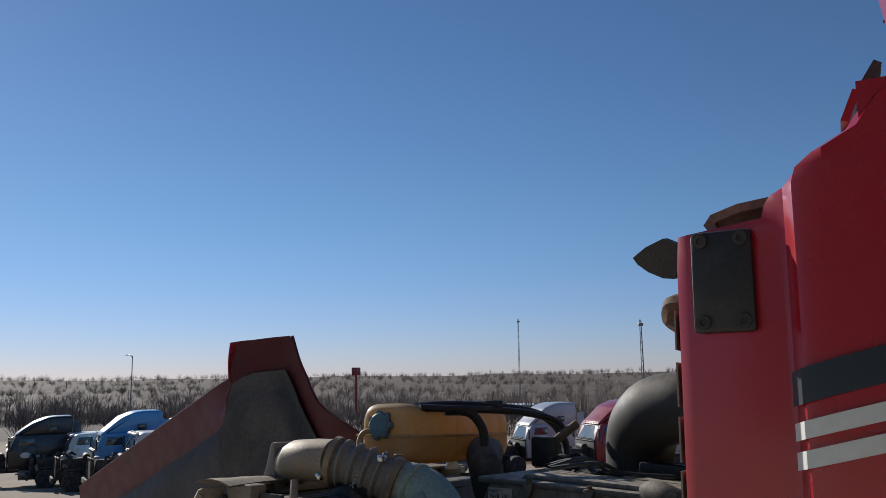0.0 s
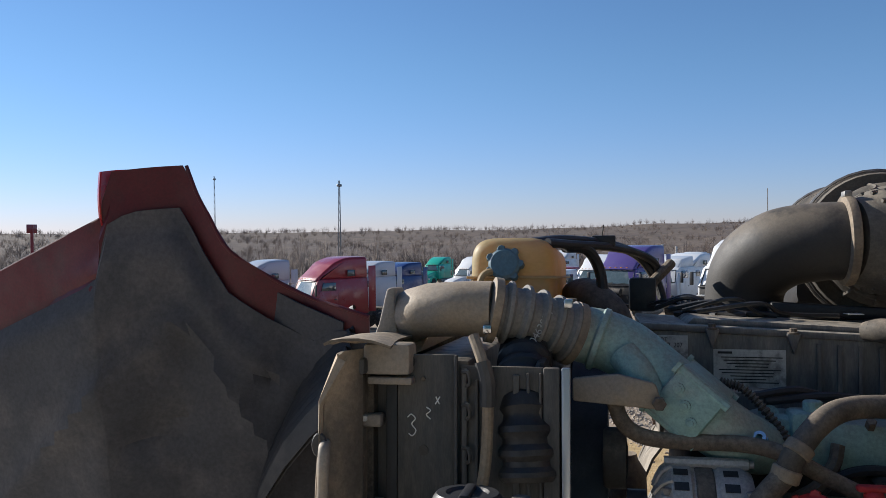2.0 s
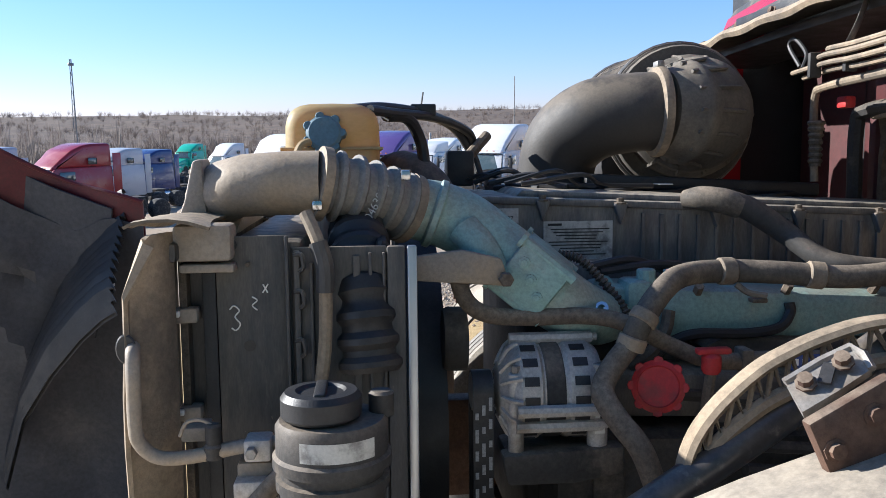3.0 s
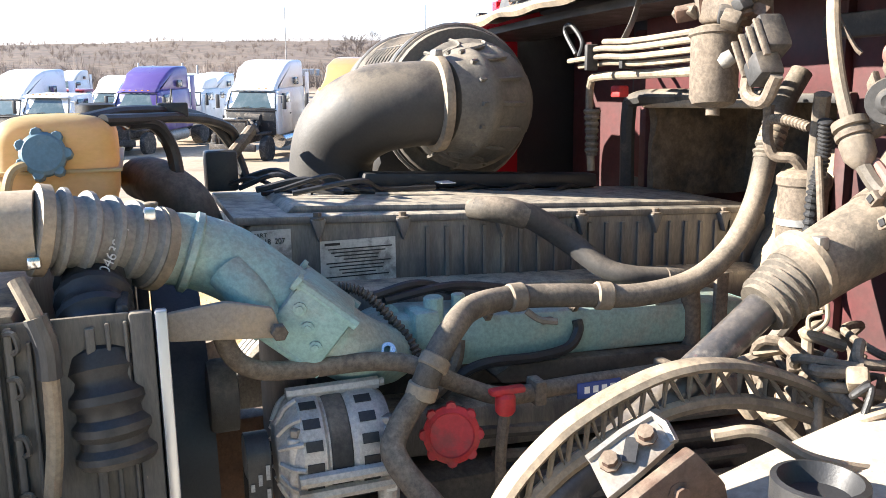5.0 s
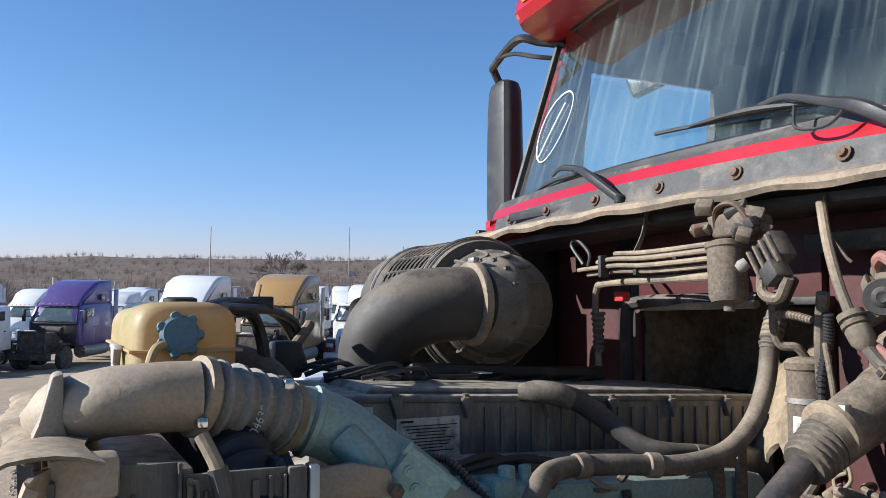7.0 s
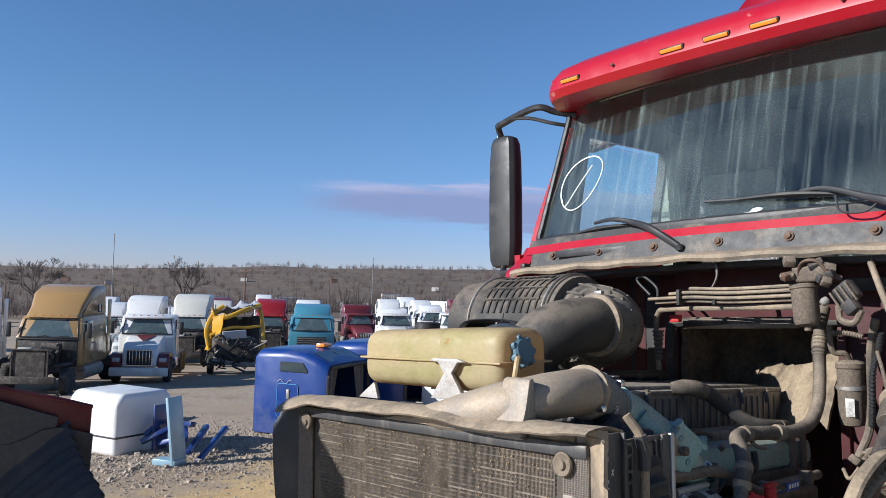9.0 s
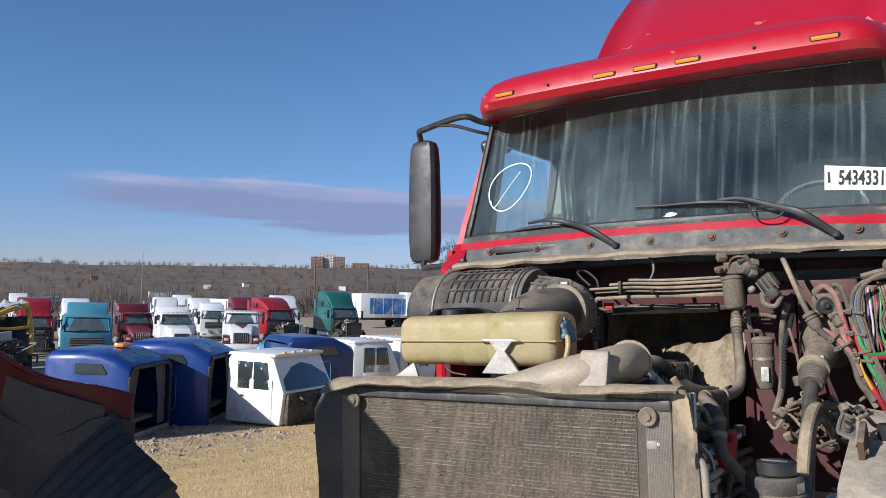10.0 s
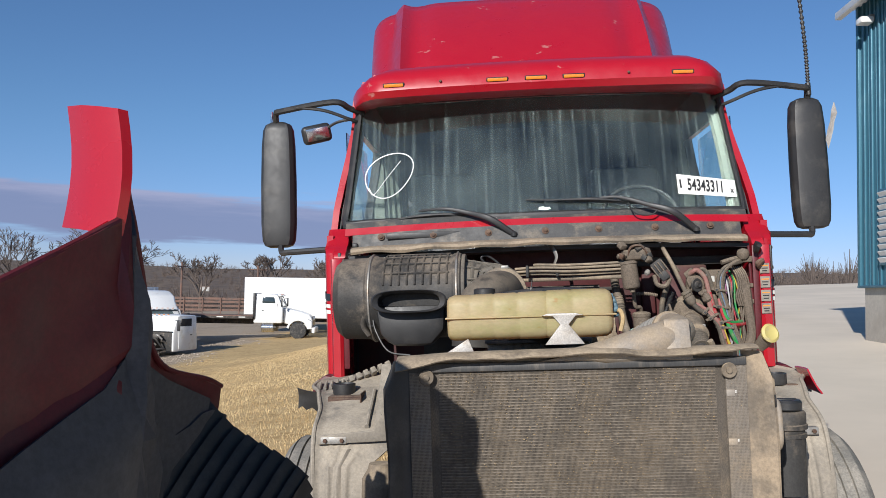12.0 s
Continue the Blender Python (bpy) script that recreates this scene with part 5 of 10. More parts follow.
part("breather_pipe", tube([(-0.31, 0.32, 1.347), (-0.31, 0.27, 1.335), (-0.31, 0.255, 1.28), (-0.31, 0.25, 1.10)], 0.019, 12, 6), DUSTY, truck)
part("pipe_stay", box(-0.33, 0.20, 1.22, 0.012, 0.03, 0.26, 0.003), DUSTY, truck)

# -- alternator, belt, filler cap and dipstick --
def alternator():
    c = Vector((-0.40, 1.01, 1.155))
    m = along(c + Vector((0, 0.085, 0)), c + Vector((0, -0.2, 0)))
    alt = part("alternator", lathe([(0.02, -0.012), (0.05, -0.010), (0.080, 0.012), (0.088, 0.02), (0.088, 0.055), (0.083, 0.06), (0.083, 0.10), (0.088, 0.105), (0.088, 0.145), (0.075, 0.165), (0.04, 0.17)], 30, m), ALU, truck, "dull cast aluminium alternator")
    for h in (0.037, 0.125):
        for k in range(16):
            a = 2 * math.pi * k / 16
            p = m @ Vector((0.0885 * math.cos(a), 0.0885 * math.sin(a), h))
            part("vent_slot", box(0, 0, 0, 0.004, 0.016, 0.026, 0.0), BLACK, alt, m=m @ pose(0.0875 * math.cos(a), 0.0875 * math.sin(a), h, 0, 0, math.degrees(a)))
    for a in (-150, -30, 90, 190):
        part("through_bolt", lathe([(0.011, 0.0), (0.011, 0.15), (0.007, 0.152), (0.007, 0.16)], 8, m @ pose(0.092 * math.cos(radians(a)), 0.092 * math.sin(radians(a)), 0.01)), ALU, alt)
    part("pulley", lathe([(0.03, -0.06), (0.036, -0.058), (0.034, -0.05), (0.036, -0.042), (0.034, -0.034), (0.036, -0.026), (0.02, -0.02)], 20, m), STEEL, alt)
    for dy, r in ((0.072, 0.014), (-0.072, 0.018)):
        post = part("mount_post", rod((c.x - 0.060, c.y + dy, c.z - 0.10), (c.x - 0.060, c.y + dy, c.z + 0.045), r, 16), ALU, alt)
        part("post_nut", rod((c.x - 0.060, c.y + dy, c.z + 0.045), (c.x - 0.060, c.y + dy, c.z + 0.058), r * 0.7, 6), STEEL, post)
    part("dark_band", lathe([(0.0835, 0.063), (0.0865, 0.066), (0.0865, 0.094), (0.0835, 0.097)], 30, m), DARK, alt)
    for k in range(14):
        a = 2 * math.pi * k / 14
        part("cooling_fin", tube([m @ Vector((0.090 * math.cos(a), 0.090 * math.sin(a), 0.022)), m @ Vector((0.078 * math.cos(a), 0.078 * math.sin(a), 0.004)), m @ Vector((0.050 * math.cos(a), 0.050 * math.sin(a), -0.010))], 0.004, 5, 2), ALU, alt)
    part("front_bracket", prism([(c.y + 0.10, c.z - 0.095), (c.y - 0.115, c.z - 0.085), (c.y - 0.115, c.z - 0.135), (c.y - 0.03, c.z - 0.15), (c.y + 0.09, c.z - 0.15)], c.x - 0.085, c.x - 0.04, 'x', 0.008), DARK, alt)
    lb = part("maker_label", box(c.x - 0.0785, c.y - 0.072, c.z - 0.02, 0.002, 0.017, 0.085), PAPER, alt, "white label with a small red mark")
    part("mark", box(c.x - 0.080, c.y - 0.072, c.z + 0.012, 0.001, 0.010, 0.014), REDP, lb)
    part("mark", box(c.x - 0.080, c.y - 0.074, c.z - 0.025, 0.001, 0.004, 0.05), INK, lb)
    part("foot", box(c.x, c.y - 0.01, c.z - 0.115, 0.10, 0.20, 0.035, 0.01), DARK, alt)
    part("plug", box(c.x - 0.06, c.y - 0.04, c.z - 0.14, 0.02, 0.03, 0.02, 0.004), mat("pale_blue_plastic", (0.10, 0.25, 0.36), 0.6), alt)


alternator()
PRINT = mat("faded_belt_print", (0.34, 0.34, 0.33), 0.8, grain=0.3, grain_scale=200)
loop = [(-0.437, 0.80), (-0.437, 1.0), (-0.437, 1.155)] + [(-0.40 - 0.037 * math.cos(radians(20 * k)), 1.155 + 0.037 * math.sin(radians(20 * k))) for k in range(1, 9)] + [(-0.363, 1.155), (-0.363, 1.0), (-0.363, 0.80)]
belt = part("drive_belt", sheet([[(x, y, z) for x, z in loop] for y in (1.118, 1.136, 1.154)], 0.004), BLACK, truck, "worn black ribbed drive belt")
for r, y in enumerate((1.124, 1.136, 1.148)):
    for k in range(9):
        part("belt_print", box(-0.4405, y, 1.14 - 0.036 * k - 0.011 * r, 0.001, 0.006, 0.024 - 0.006 * ((k + r) % 3)), PRINT, belt)
part("tensioner", lathe([(0.02, 0), (0.055, 0.002), (0.06, 0.01), (0.06, 0.045), (0.02, 0.05)], 24, along((-0.33, 1.20, 1.235), (-0.33, 1.13, 1.235))), DARK, truck)
part("fan_shroud_rim", lathe([(0.36, 0), (0.38, 0), (0.38, 0.08), (0.36, 0.08)], 40, along((0.02, 1.27, 1.02), (0.02, 1.19, 1.02))), BLACK, truck)
cap = part("oil_filler_cap", lathe([(0.02, 0.0), (0.044, 0.0), (0.046, 0.006), (0.046, 0.022), (0.036, 0.028), (0.034, 0.024), (0.0, 0.024)], 24, along((-0.475, 0.835, 1.172), (-0.58, 0.87, 1.20))), REDP, truck, "faded red oil filler cap")
for k in range(8):
    a = 2 * math.pi * k / 8
    part("grip", lathe([(0.008, 0.002), (0.0095, 0.004), (0.0095, 0.022), (0.008, 0.024)], 8, along((-0.475, 0.835, 1.172), (-0.58, 0.87, 1.20)) @ Matrix.Translation((0.043 * math.cos(a), 0.043 * math.sin(a), 0))), REDP, cap)
part("filler_neck", rod((-0.40, 0.80, 1.15), (-0.478, 0.836, 1.173), 0.036, 16), DARK, truck)
dip = part("dipstick_handle", box(-0.487, 0.742, 1.235, 0.02, 0.062, 0.012, 0.005), REDP, truck, "red dipstick handle")
part("grip_body", lathe([(0.013, 0), (0.017, 0.006), (0.017, 0.03), (0.012, 0.036)], 12, pose(-0.487, 0.745, 1.195)), REDP, dip)
part("dipstick_tube", tube([(-0.487, 0.745, 1.20), (-0.48, 0.75, 1.12), (-0.46, 0.74, 1.0)], 0.010, 8), DUSTY, truck)

# -- expansion tank --
def tank():
    bm = bmesh.new()
    rings = []
    for x, f in ((0.435, 0.80), (0.428, 0.92), (0.41, 1.0), (0.36, 1.0), (0.352, 0.985), (0.344, 1.0), (0.275, 1.01), (0.267, 0.99), (0.259, 1.01), (0.19, 1.02), (0.18, 0.995), (0.17, 1.03), (0.09, 1.04), (0.08, 1.01), (0.07, 1.05), (0.0, 1.06), (-0.01, 1.03), (-0.02, 1.05), (-0.10, 1.05), (-0.135, 1.03), (-0.15, 0.93), (-0.157, 0.78)):
        hy, hz = 0.092 * f, 0.083 * f
        c = Vector((x, 1.402, 1.592 + 0.01 * (0.4 - x)))
        rings.append([bm.verts.new(c + Vector((0, math.copysign(abs(math.cos(t)) ** 0.5, math.cos(t)) * hy, math.copysign(abs(math.sin(t)) ** 0.5, math.sin(t)) * hz))) for t in [2 * math.pi * k / 28 for k in range(28)]])
    skin(bm, rings)
    tk = part("expansion_tank", bm, TANKM, truck, "yellowed translucent coolant expansion tank with green stain")
    part("seam", box(0.138, 1.402, 1.592, 0.606, 0.205, 0.006, 0.002), TANKM, tk)
    # cap on the driver's end
    cp = part("tank_cap", lathe([(0.03, -0.008), (0.034, 0.0), (0.036, 0.006), (0.036, 0.022), (0.03, 0.027), (0.0, 0.028)], 24, along((-0.150, 1.417, 1.618), (-0.265, 1.417, 1.648))), BLUECAP, tk, "blue-grey pressure cap")
    for k in range(7):
        a = 2 * math.pi * k / 7
        part("lobe", lathe([(0.009, 0.002), (0.010, 0.005), (0.010, 0.02), (0.008, 0.024)], 8, along((-0.150, 1.417, 1.618), (-0.265, 1.417, 1.648)) @ Matrix.Translation((0.035 * math.cos(a), 0.035 * math.sin(a), 0))), BLUECAP, cp)
    part("overflow_hose", tube([(-0.165, 1.432, 1.607), (-0.185, 1.460, 1.60), (-0.19, 1.472, 1.57), (-0.18, 1.472, 1.53)], 0.008, 8), mat("tan_rubber_tube", (0.42, 0.30, 0.15), 0.6, grain=0.15, grain_scale=90), tk)
    part("front_cap", lathe([(0.036, 0), (0.04, 0.004), (0.04, 0.022), (0.03, 0.026)], 20, pose(0.30, 1.35, 1.672)), BLACK, tk)
    part("tank_stay", prism([(-0.02, 1.60), (0.08, 1.60), (0.10, 1.592), (0.06, 1.59), (0.035, 1.56), (0.09, 1.49), (-0.05, 1.49), (0.005, 1.56), (-0.02, 1.59), (-0.05, 1.592)], 1.505, 1.52, 'y', 0.003), ALU, truck)
    part("tank_stay", prism([(0.36, 1.52), (0.44, 1.47), (0.34, 1.47)], 1.50, 1.512, 'y', 0.003), ALU, truck)
    # black hoses from the tank over the engine
    for k, (dy, dz, r) in enumerate(((0.0, 0.0, 0.0125), (-0.035, -0.012, 0.011))):
        part("tank_hose", tube([(-0.10, 1.36 + dy, 1.672), (0.0, 1.30 + dy, 1.682 + dz), (0.12, 1.22 + dy, 1.680 + dz), (0.24, 1.15 + dy, 1.668 + dz), (0.30, 1.10 + dy, 1.64 + dz), (0.32, 1.06, 1.58), (0.30, 1.04, 1.51)], r, 10, 7), BLACK, truck)
    part("tank_hose", tube([(-0.02, 1.29, 1.665), (0.04, 1.24, 1.66), (0.07, 1.21, 1.61), (0.06, 1.20, 1.54), (0.05, 1.19, 1.48)], 0.014, 10, 7), BLACK, truck)
    part("hose_tie", box(0.12, 1.20, 1.683, 0.012, 0.06, 0.03, 0.004), BLACK, truck)
    part("tie_tail", rod((0.12, 1.205, 1.69), (0.115, 1.20, 1.725), 0.002, 5), BLACK, truck)


tank()
part("thermostat_housing", tube([(0.04, 1.16, 1.42), (0.05, 1.19, 1.50), (0.12, 1.24, 1.54), (0.22, 1.27, 1.54)], [0.05, 0.05, 0.048, 0.045], 16, 6), DARK, truck)
part("valve_body", box(0.27, 1.10, 1.545, 0.07, 0.07, 0.09, 0.008), BLACK, truck)
part("valve_pipe", tube([(0.27, 1.09, 1.56), (0.30, 1.05, 1.60), (0.33, 1.02, 1.63)], 0.014, 10), DUSTY, truck)
part("valve_wire", tube([(0.30, 1.05, 1.52), (0.25, 0.98, 1.54), (0.22, 0.92, 1.51), (0.2, 0.85, 1.49)], 0.007, 6), BLACK, truck)
for k in range(5):
    part("loose_wire", tube([(0.25 - 0.05 * k, 1.10 - 0.03 * k, 1.51), (0.20 - 0.04 * k, 1.04 - 0.05 * k, 1.53 + 0.01 * (k % 2)), (0.16 - 0.02 * k, 0.98 - 0.05 * k, 1.505), (0.10, 0.93 - 0.07 * k, 1.50)], 0.005 + 0.001 * (k % 3), 6), BLACK, truck)

# -- radiator package --
def radiator():
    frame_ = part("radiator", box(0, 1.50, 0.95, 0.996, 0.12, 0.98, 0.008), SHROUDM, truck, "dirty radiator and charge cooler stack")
    core = part("core_face", box(0.02, 1.628, 0.93, 1.06, 0.012, 0.98, 0.0), FINM, frame_, "bug-spattered finned core")
    bm = bmesh.new()
    rng = random.Random(8)
    for k in range(97):
        z = 0.45 + 0.0101 * k
        for j in range(8):
            bm_box(bm, -0.4025 + 0.115 * j, 1.6355 + rng.uniform(-0.001, 0.001), z + rng.uniform(-0.0008, 0.0008), 0.115, 0.004, rng.uniform(0.0026, 0.0042))
    for k in range(230):
        bm_box(bm, -0.46 + 0.004 * k, 1.638, 0.935, 0.0007, 0.001, 0.99)
    fins = part("core_grid", bm, COREM, frame_, flat=True)
    tagged(fins, kind="stuff")
    bm = bmesh.new()
    for k in range(700):
        z = 1.42 - abs(rng.gauss(0, 0.22))
        w = rng.uniform(0.0009, 0.0026)
        bm_box(bm, rng.uniform(-0.45, 0.45), 1.6395, max(0.5, z), w * rng.uniform(0.6, 2.0), 0.003, w)
    tagged(part("dead_insects", bm, mat("pale_insect_bits", (0.30, 0.215, 0.115), 0.9, grain=0.3, grain_scale=200), frame_, flat=True), kind="stuff")
    for s in (-1, 1):
        bm = bmesh.new()
        for k in range(16):
            bm_box(bm, s * (0.494 + 0.0042 * k), 1.6485, 0.94, 0.0009, 0.0015, 0.97)
        for k in range(200):
            bm_box(bm, s * 0.525, 1.6485, 0.46 + 0.0048 * k, 0.068, 0.0015, 0.0009)
        tagged(part("wire_screen", bm, GREYALU, frame_, flat=True), kind="stuff")
    for s in (-1, 1):
        part("side_mesh", box(s * 0.525 - (0.0 if s > 0 else -0.0), 1.643, 0.94, 0.07, 0.008, 0.98, 0.002), COREM, frame_)
        g = part("grommet", lathe([(0.0, 0.006), (0.009, 0.006), (0.010, 0.0), (0.024, 0.002), (0.026, 0.008), (0.024, 0.012), (0.011, 0.010), (0.010, 0.016), (0.0, 0.017)], 24, along((s * 0.5, 1.652, 1.40), (s * 0.5, 2, 1.40))), BAFFLE, frame_)
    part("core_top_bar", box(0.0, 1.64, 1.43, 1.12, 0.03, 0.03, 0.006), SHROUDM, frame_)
    # rubber strip lying along the top edge, its front lip wavy
    rows = []
    for k, (y, z) in enumerate(((1.585, 1.470), (1.615, 1.477), (1.645, 1.479), (1.675, 1.476), (1.700, 1.470), (1.712, 1.462))):
        row = []
        for i in range(61):
            x = 0.60 - 1.19 * i / 60
            w = 0.026 * noise.noise(Vector((x * 3.4, 0.4, 1))) + 0.010 * noise.noise(Vector((x * 11, 2, 0)))
            sag = 0.035 * math.exp(-((x - 0.60) / 0.10) ** 2)
            row.append((x, y + 0.9 * w - 0.03 * math.exp(-((x + 0.59) / 0.08) ** 2), z + 0.008 * math.cos(2.4 * x) + 0.8 * w * (k / 5) - sag * (k / 5)))
        rows.append(row)
    part("top_baffle", sheet(rows, 0.005), BAFFLE, truck, "wavy rubber baffle along the radiator top")
    part("top_rail", box(0, 1.63, 1.452, 1.04, 0.025, 0.016, 0.003), LIPM, frame_)
    # side baffles, tall rubber sheets folded forward
    for s in (-1, 1):
        rows = []
        for k in range(15):
            z = 1.462 - 0.075 * k
            w = 0.010 * noise.noise(Vector((s * 3, z * 4, 0)))
            cutb = max(0.0, (z - 1.40) / 0.06)
            rows.append([(s * 0.545, 1.638, z), (s * 0.575, 1.650 + w, z), (s * (0.600 + 0.5 * w), 1.668 + w - 0.01 * cutb, z), (s * (0.618 + 0.8 * w - 0.01 * cutb), 1.684 + 0.6 * w - 0.02 * cutb, z - 0.004), (s * (0.632 + 0.8 * w - 0.02 * cutb), 1.692 + w - 0.03 * cutb, z - 0.010), (s * (0.640 + 0.9 * w - 0.03 * cutb), 1.688 + w - 0.04 * cutb, z - 0.018)])
        # same rubber both sides; the passenger one is blackened for the fender's shadow
        part("side_baffle", sheet(rows, 0.007), LIPM if s < 0 else BLACK, truck, "folded rubber side baffle")
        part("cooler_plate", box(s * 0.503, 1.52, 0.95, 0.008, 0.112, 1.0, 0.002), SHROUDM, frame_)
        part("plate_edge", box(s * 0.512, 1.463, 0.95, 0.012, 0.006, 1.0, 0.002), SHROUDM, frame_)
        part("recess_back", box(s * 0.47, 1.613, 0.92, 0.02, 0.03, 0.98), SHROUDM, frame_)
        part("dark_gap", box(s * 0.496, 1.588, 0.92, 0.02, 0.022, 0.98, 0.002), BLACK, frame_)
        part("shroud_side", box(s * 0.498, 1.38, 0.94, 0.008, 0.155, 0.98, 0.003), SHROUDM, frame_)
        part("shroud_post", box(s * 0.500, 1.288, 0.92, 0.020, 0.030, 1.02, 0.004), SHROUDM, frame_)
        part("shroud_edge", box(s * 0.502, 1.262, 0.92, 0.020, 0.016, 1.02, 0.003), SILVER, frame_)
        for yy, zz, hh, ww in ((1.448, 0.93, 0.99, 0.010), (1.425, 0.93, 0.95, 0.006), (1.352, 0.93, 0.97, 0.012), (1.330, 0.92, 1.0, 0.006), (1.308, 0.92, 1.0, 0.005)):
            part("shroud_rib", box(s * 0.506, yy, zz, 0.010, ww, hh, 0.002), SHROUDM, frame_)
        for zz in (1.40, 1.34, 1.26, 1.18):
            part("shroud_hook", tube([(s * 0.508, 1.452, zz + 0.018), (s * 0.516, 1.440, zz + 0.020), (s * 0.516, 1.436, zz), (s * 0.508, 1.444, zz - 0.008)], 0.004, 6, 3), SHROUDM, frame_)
        part("top_bracket", box(s * 0.508, 1.590, 1.442, 0.06, 0.090, 0.058, 0.008), GREYALU, frame_)
        part("bracket_step", box(s * 0.512, 1.585, 1.402, 0.045, 0.085, 0.014, 0.004), GREYALU, frame_)
    for z in (1.325, 1.165):
        part("clip", box(-0.505, 1.628, z, 0.030, 0.046, 0.024, 0.004), GREYALU, frame_)
        part("clip_tab", box(-0.522, 1.640, z + 0.004, 0.008, 0.018, 0.010, 0.002), PAPER, frame_)
    part("plate_hole", rod((-0.5075, 1.526, 1.272), (-0.5085, 1.526, 1.272), 0.0095, 14, 0), BLACK, frame_)
    part("plate_hole", rod((-0.5075, 1.552, 1.436), (-0.5085, 1.552, 1.436), 0.011, 14, 0), BLACK, frame_)
    for pts in ([(1.556, 1.332), (1.549, 1.338), (1.541, 1.330), (1.548, 1.320), (1.540, 1.308), (1.547, 1.298), (1.554, 1.302)], [(1.520, 1.352), (1.512, 1.346), (1.520, 1.338), (1.512, 1.330)], [(1.502, 1.372), (1.495, 1.358)], [(1.494, 1.372), (1.503, 1.358)]):
        part("chalk_mark", tube([(-0.5085, y, z) for y, z in pts], 0.0013, 5, 4), PAPER, frame_)
    part("plate_bolt", rod((-0.507, 1.525, 1.405), (-0.514, 1.525, 1.405), 0.004, 6), DUSTY, frame_)
    part("shroud_back", box(0, 1.31, 0.95, 0.98, 0.02, 0.98, 0.01), BLACK, frame_)
    # rubber bellows seen through the gap under the elbow
    part("duct_bellows", tube([(-0.50, 1.33, 1.22), (-0.47, 1.34, 1.35), (-0.38, 1.35, 1.43), (-0.26, 1.35, 1.45), (-0.14, 1.34, 1.44)], 0.05, 18, 8, ribs=0.008, rib_n=13), BLACK, truck)
    part("overflow_tube", tube([(-0.50, 1.432, 1.485), (-0.522, 1.412, 1.44), (-0.526, 1.402, 1.40), (-0.526, 1.404, 1.28), (-0.53, 1.414, 1.20)], 0.011, 10), LIPM, truck)
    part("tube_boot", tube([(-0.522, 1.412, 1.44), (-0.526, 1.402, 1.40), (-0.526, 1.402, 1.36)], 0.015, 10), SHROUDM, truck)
    part("ac_line", tube([(-0.62, 1.678, 1.300), (-0.645, 1.672, 1.288), (-0.65, 1.672, 1.20), (-0.65, 1.667, 1.165), (-0.65, 1.640, 1.142), (-0.65, 1.59, 1.142), (-0.65, 1.52, 1.154), (-0.645, 1.45, 1.158)], 0.0105, 12, 6), GREYALU, truck)
    part("line_slot", lathe([(0.0, 0.0), (0.013, 0.0), (0.015, 0.002), (0.013, 0.004), (0.0, 0.003)], 16, along((-0.632, 1.684, 1.300), (-0.70, 1.684, 1.300)) @ Matrix.Diagonal((1.0, 1.5, 1, 1))), BLACK, truck)
    ft = part("line_fitting", box(-0.648, 1.497, 1.152, 0.045, 0.040, 0.034, 0.006), ALU, truck)
    part("fitting_bolt", rod((-0.67, 1.505, 1.152), (-0.682, 1.505, 1.152), 0.009, 6), STEEL, ft)
    part("fitting_foot", box(-0.630, 1.502, 1.108, 0.05, 0.055, 0.045, 0.006), GREYALU, ft)
    part("service_port", lathe([(0.014, -0.012), (0.015, 0.006), (0.011, 0.010), (0.012, 0.016), (0.012, 0.036), (0.009, 0.040)], 12, pose(-0.65, 1.562, 1.150)), DARK, truck)
    part("port_strap", tube([(-0.65, 1.562, 1.186), (-0.65, 1.580, 1.196), (-0.65, 1.600, 1.192), (-0.65, 1.610, 1.172)], 0.0028, 6), GREYALU, truck)
    part("line_clip", box(-0.60, 1.595, 1.165, 0.05, 0.040, 0.022, 0.004), GREYALU, truck)
    part("ac_line", tube([(-0.62, 1.655, 1.02), (-0.64, 1.635, 1.045), (-0.65, 1.59, 1.058), (-0.65, 1.50, 1.060), (-0.64, 1.44, 1.058)], 0.0105, 12), GREYALU, truck)
    part("ac_line", tube([(-0.66, 1.56, 1.0), (-0.675, 1.515, 1.06), (-0.68, 1.465, 1.115), (-0.68, 1.44, 1.14)], 0.015, 12), DUSTY, truck)
    part("line_fitting", box(-0.655, 1.50, 1.095, 0.045, 0.065, 0.03, 0.006), ALU, truck)


radiator()

# -- power steering reservoir --
psr = part("steering_reservoir", lathe([(0.03, -0.28), (0.068, -0.27), (0.071, -0.072), (0.0765, -0.070), (0.0765, -0.056), (0.070, -0.054), (0.070, -0.044), (0.080, -0.040), (0.080, -0.026), (0.0755, -0.022), (0.0755, 0.014), (0.070, 0.022), (0.03, 0.024)], 36, pose(-0.755, 1.385, 1.205)), DARK, truck, "black power steering fluid reservoir with a pale label")
rc = part("reservoir_cap", lathe([(0.03, 0), (0.051, 0.001), (0.054, 0.005), (0.054, 0.028), (0.048, 0.036), (0.034, 0.037), (0.030, 0.033), (0.0, 0.033)], 32, pose(-0.762, 1.398, 1.230)), BLACK, psr)
part("grip", box(-0.762, 1.398, 1.266, 0.075, 0.016, 0.010, 0.004, m=None), BLACK, rc)
part("dip_boss", lathe([(0.018, 0), (0.018, 0.030), (0.014, 0.034)], 14, pose(-0.735, 1.318, 1.222)), DARK, psr)
lab = part("reservoir_label", sheet([[(-0.755 + 0.0722 * math.cos(a), 1.385 + 0.0722 * math.sin(a), z) for a in [radians(150 + 6 * k) for k in range(15)]] for z in (1.078, 1.128)], 0.0), OLDPAPER, psr, "pale worn label")
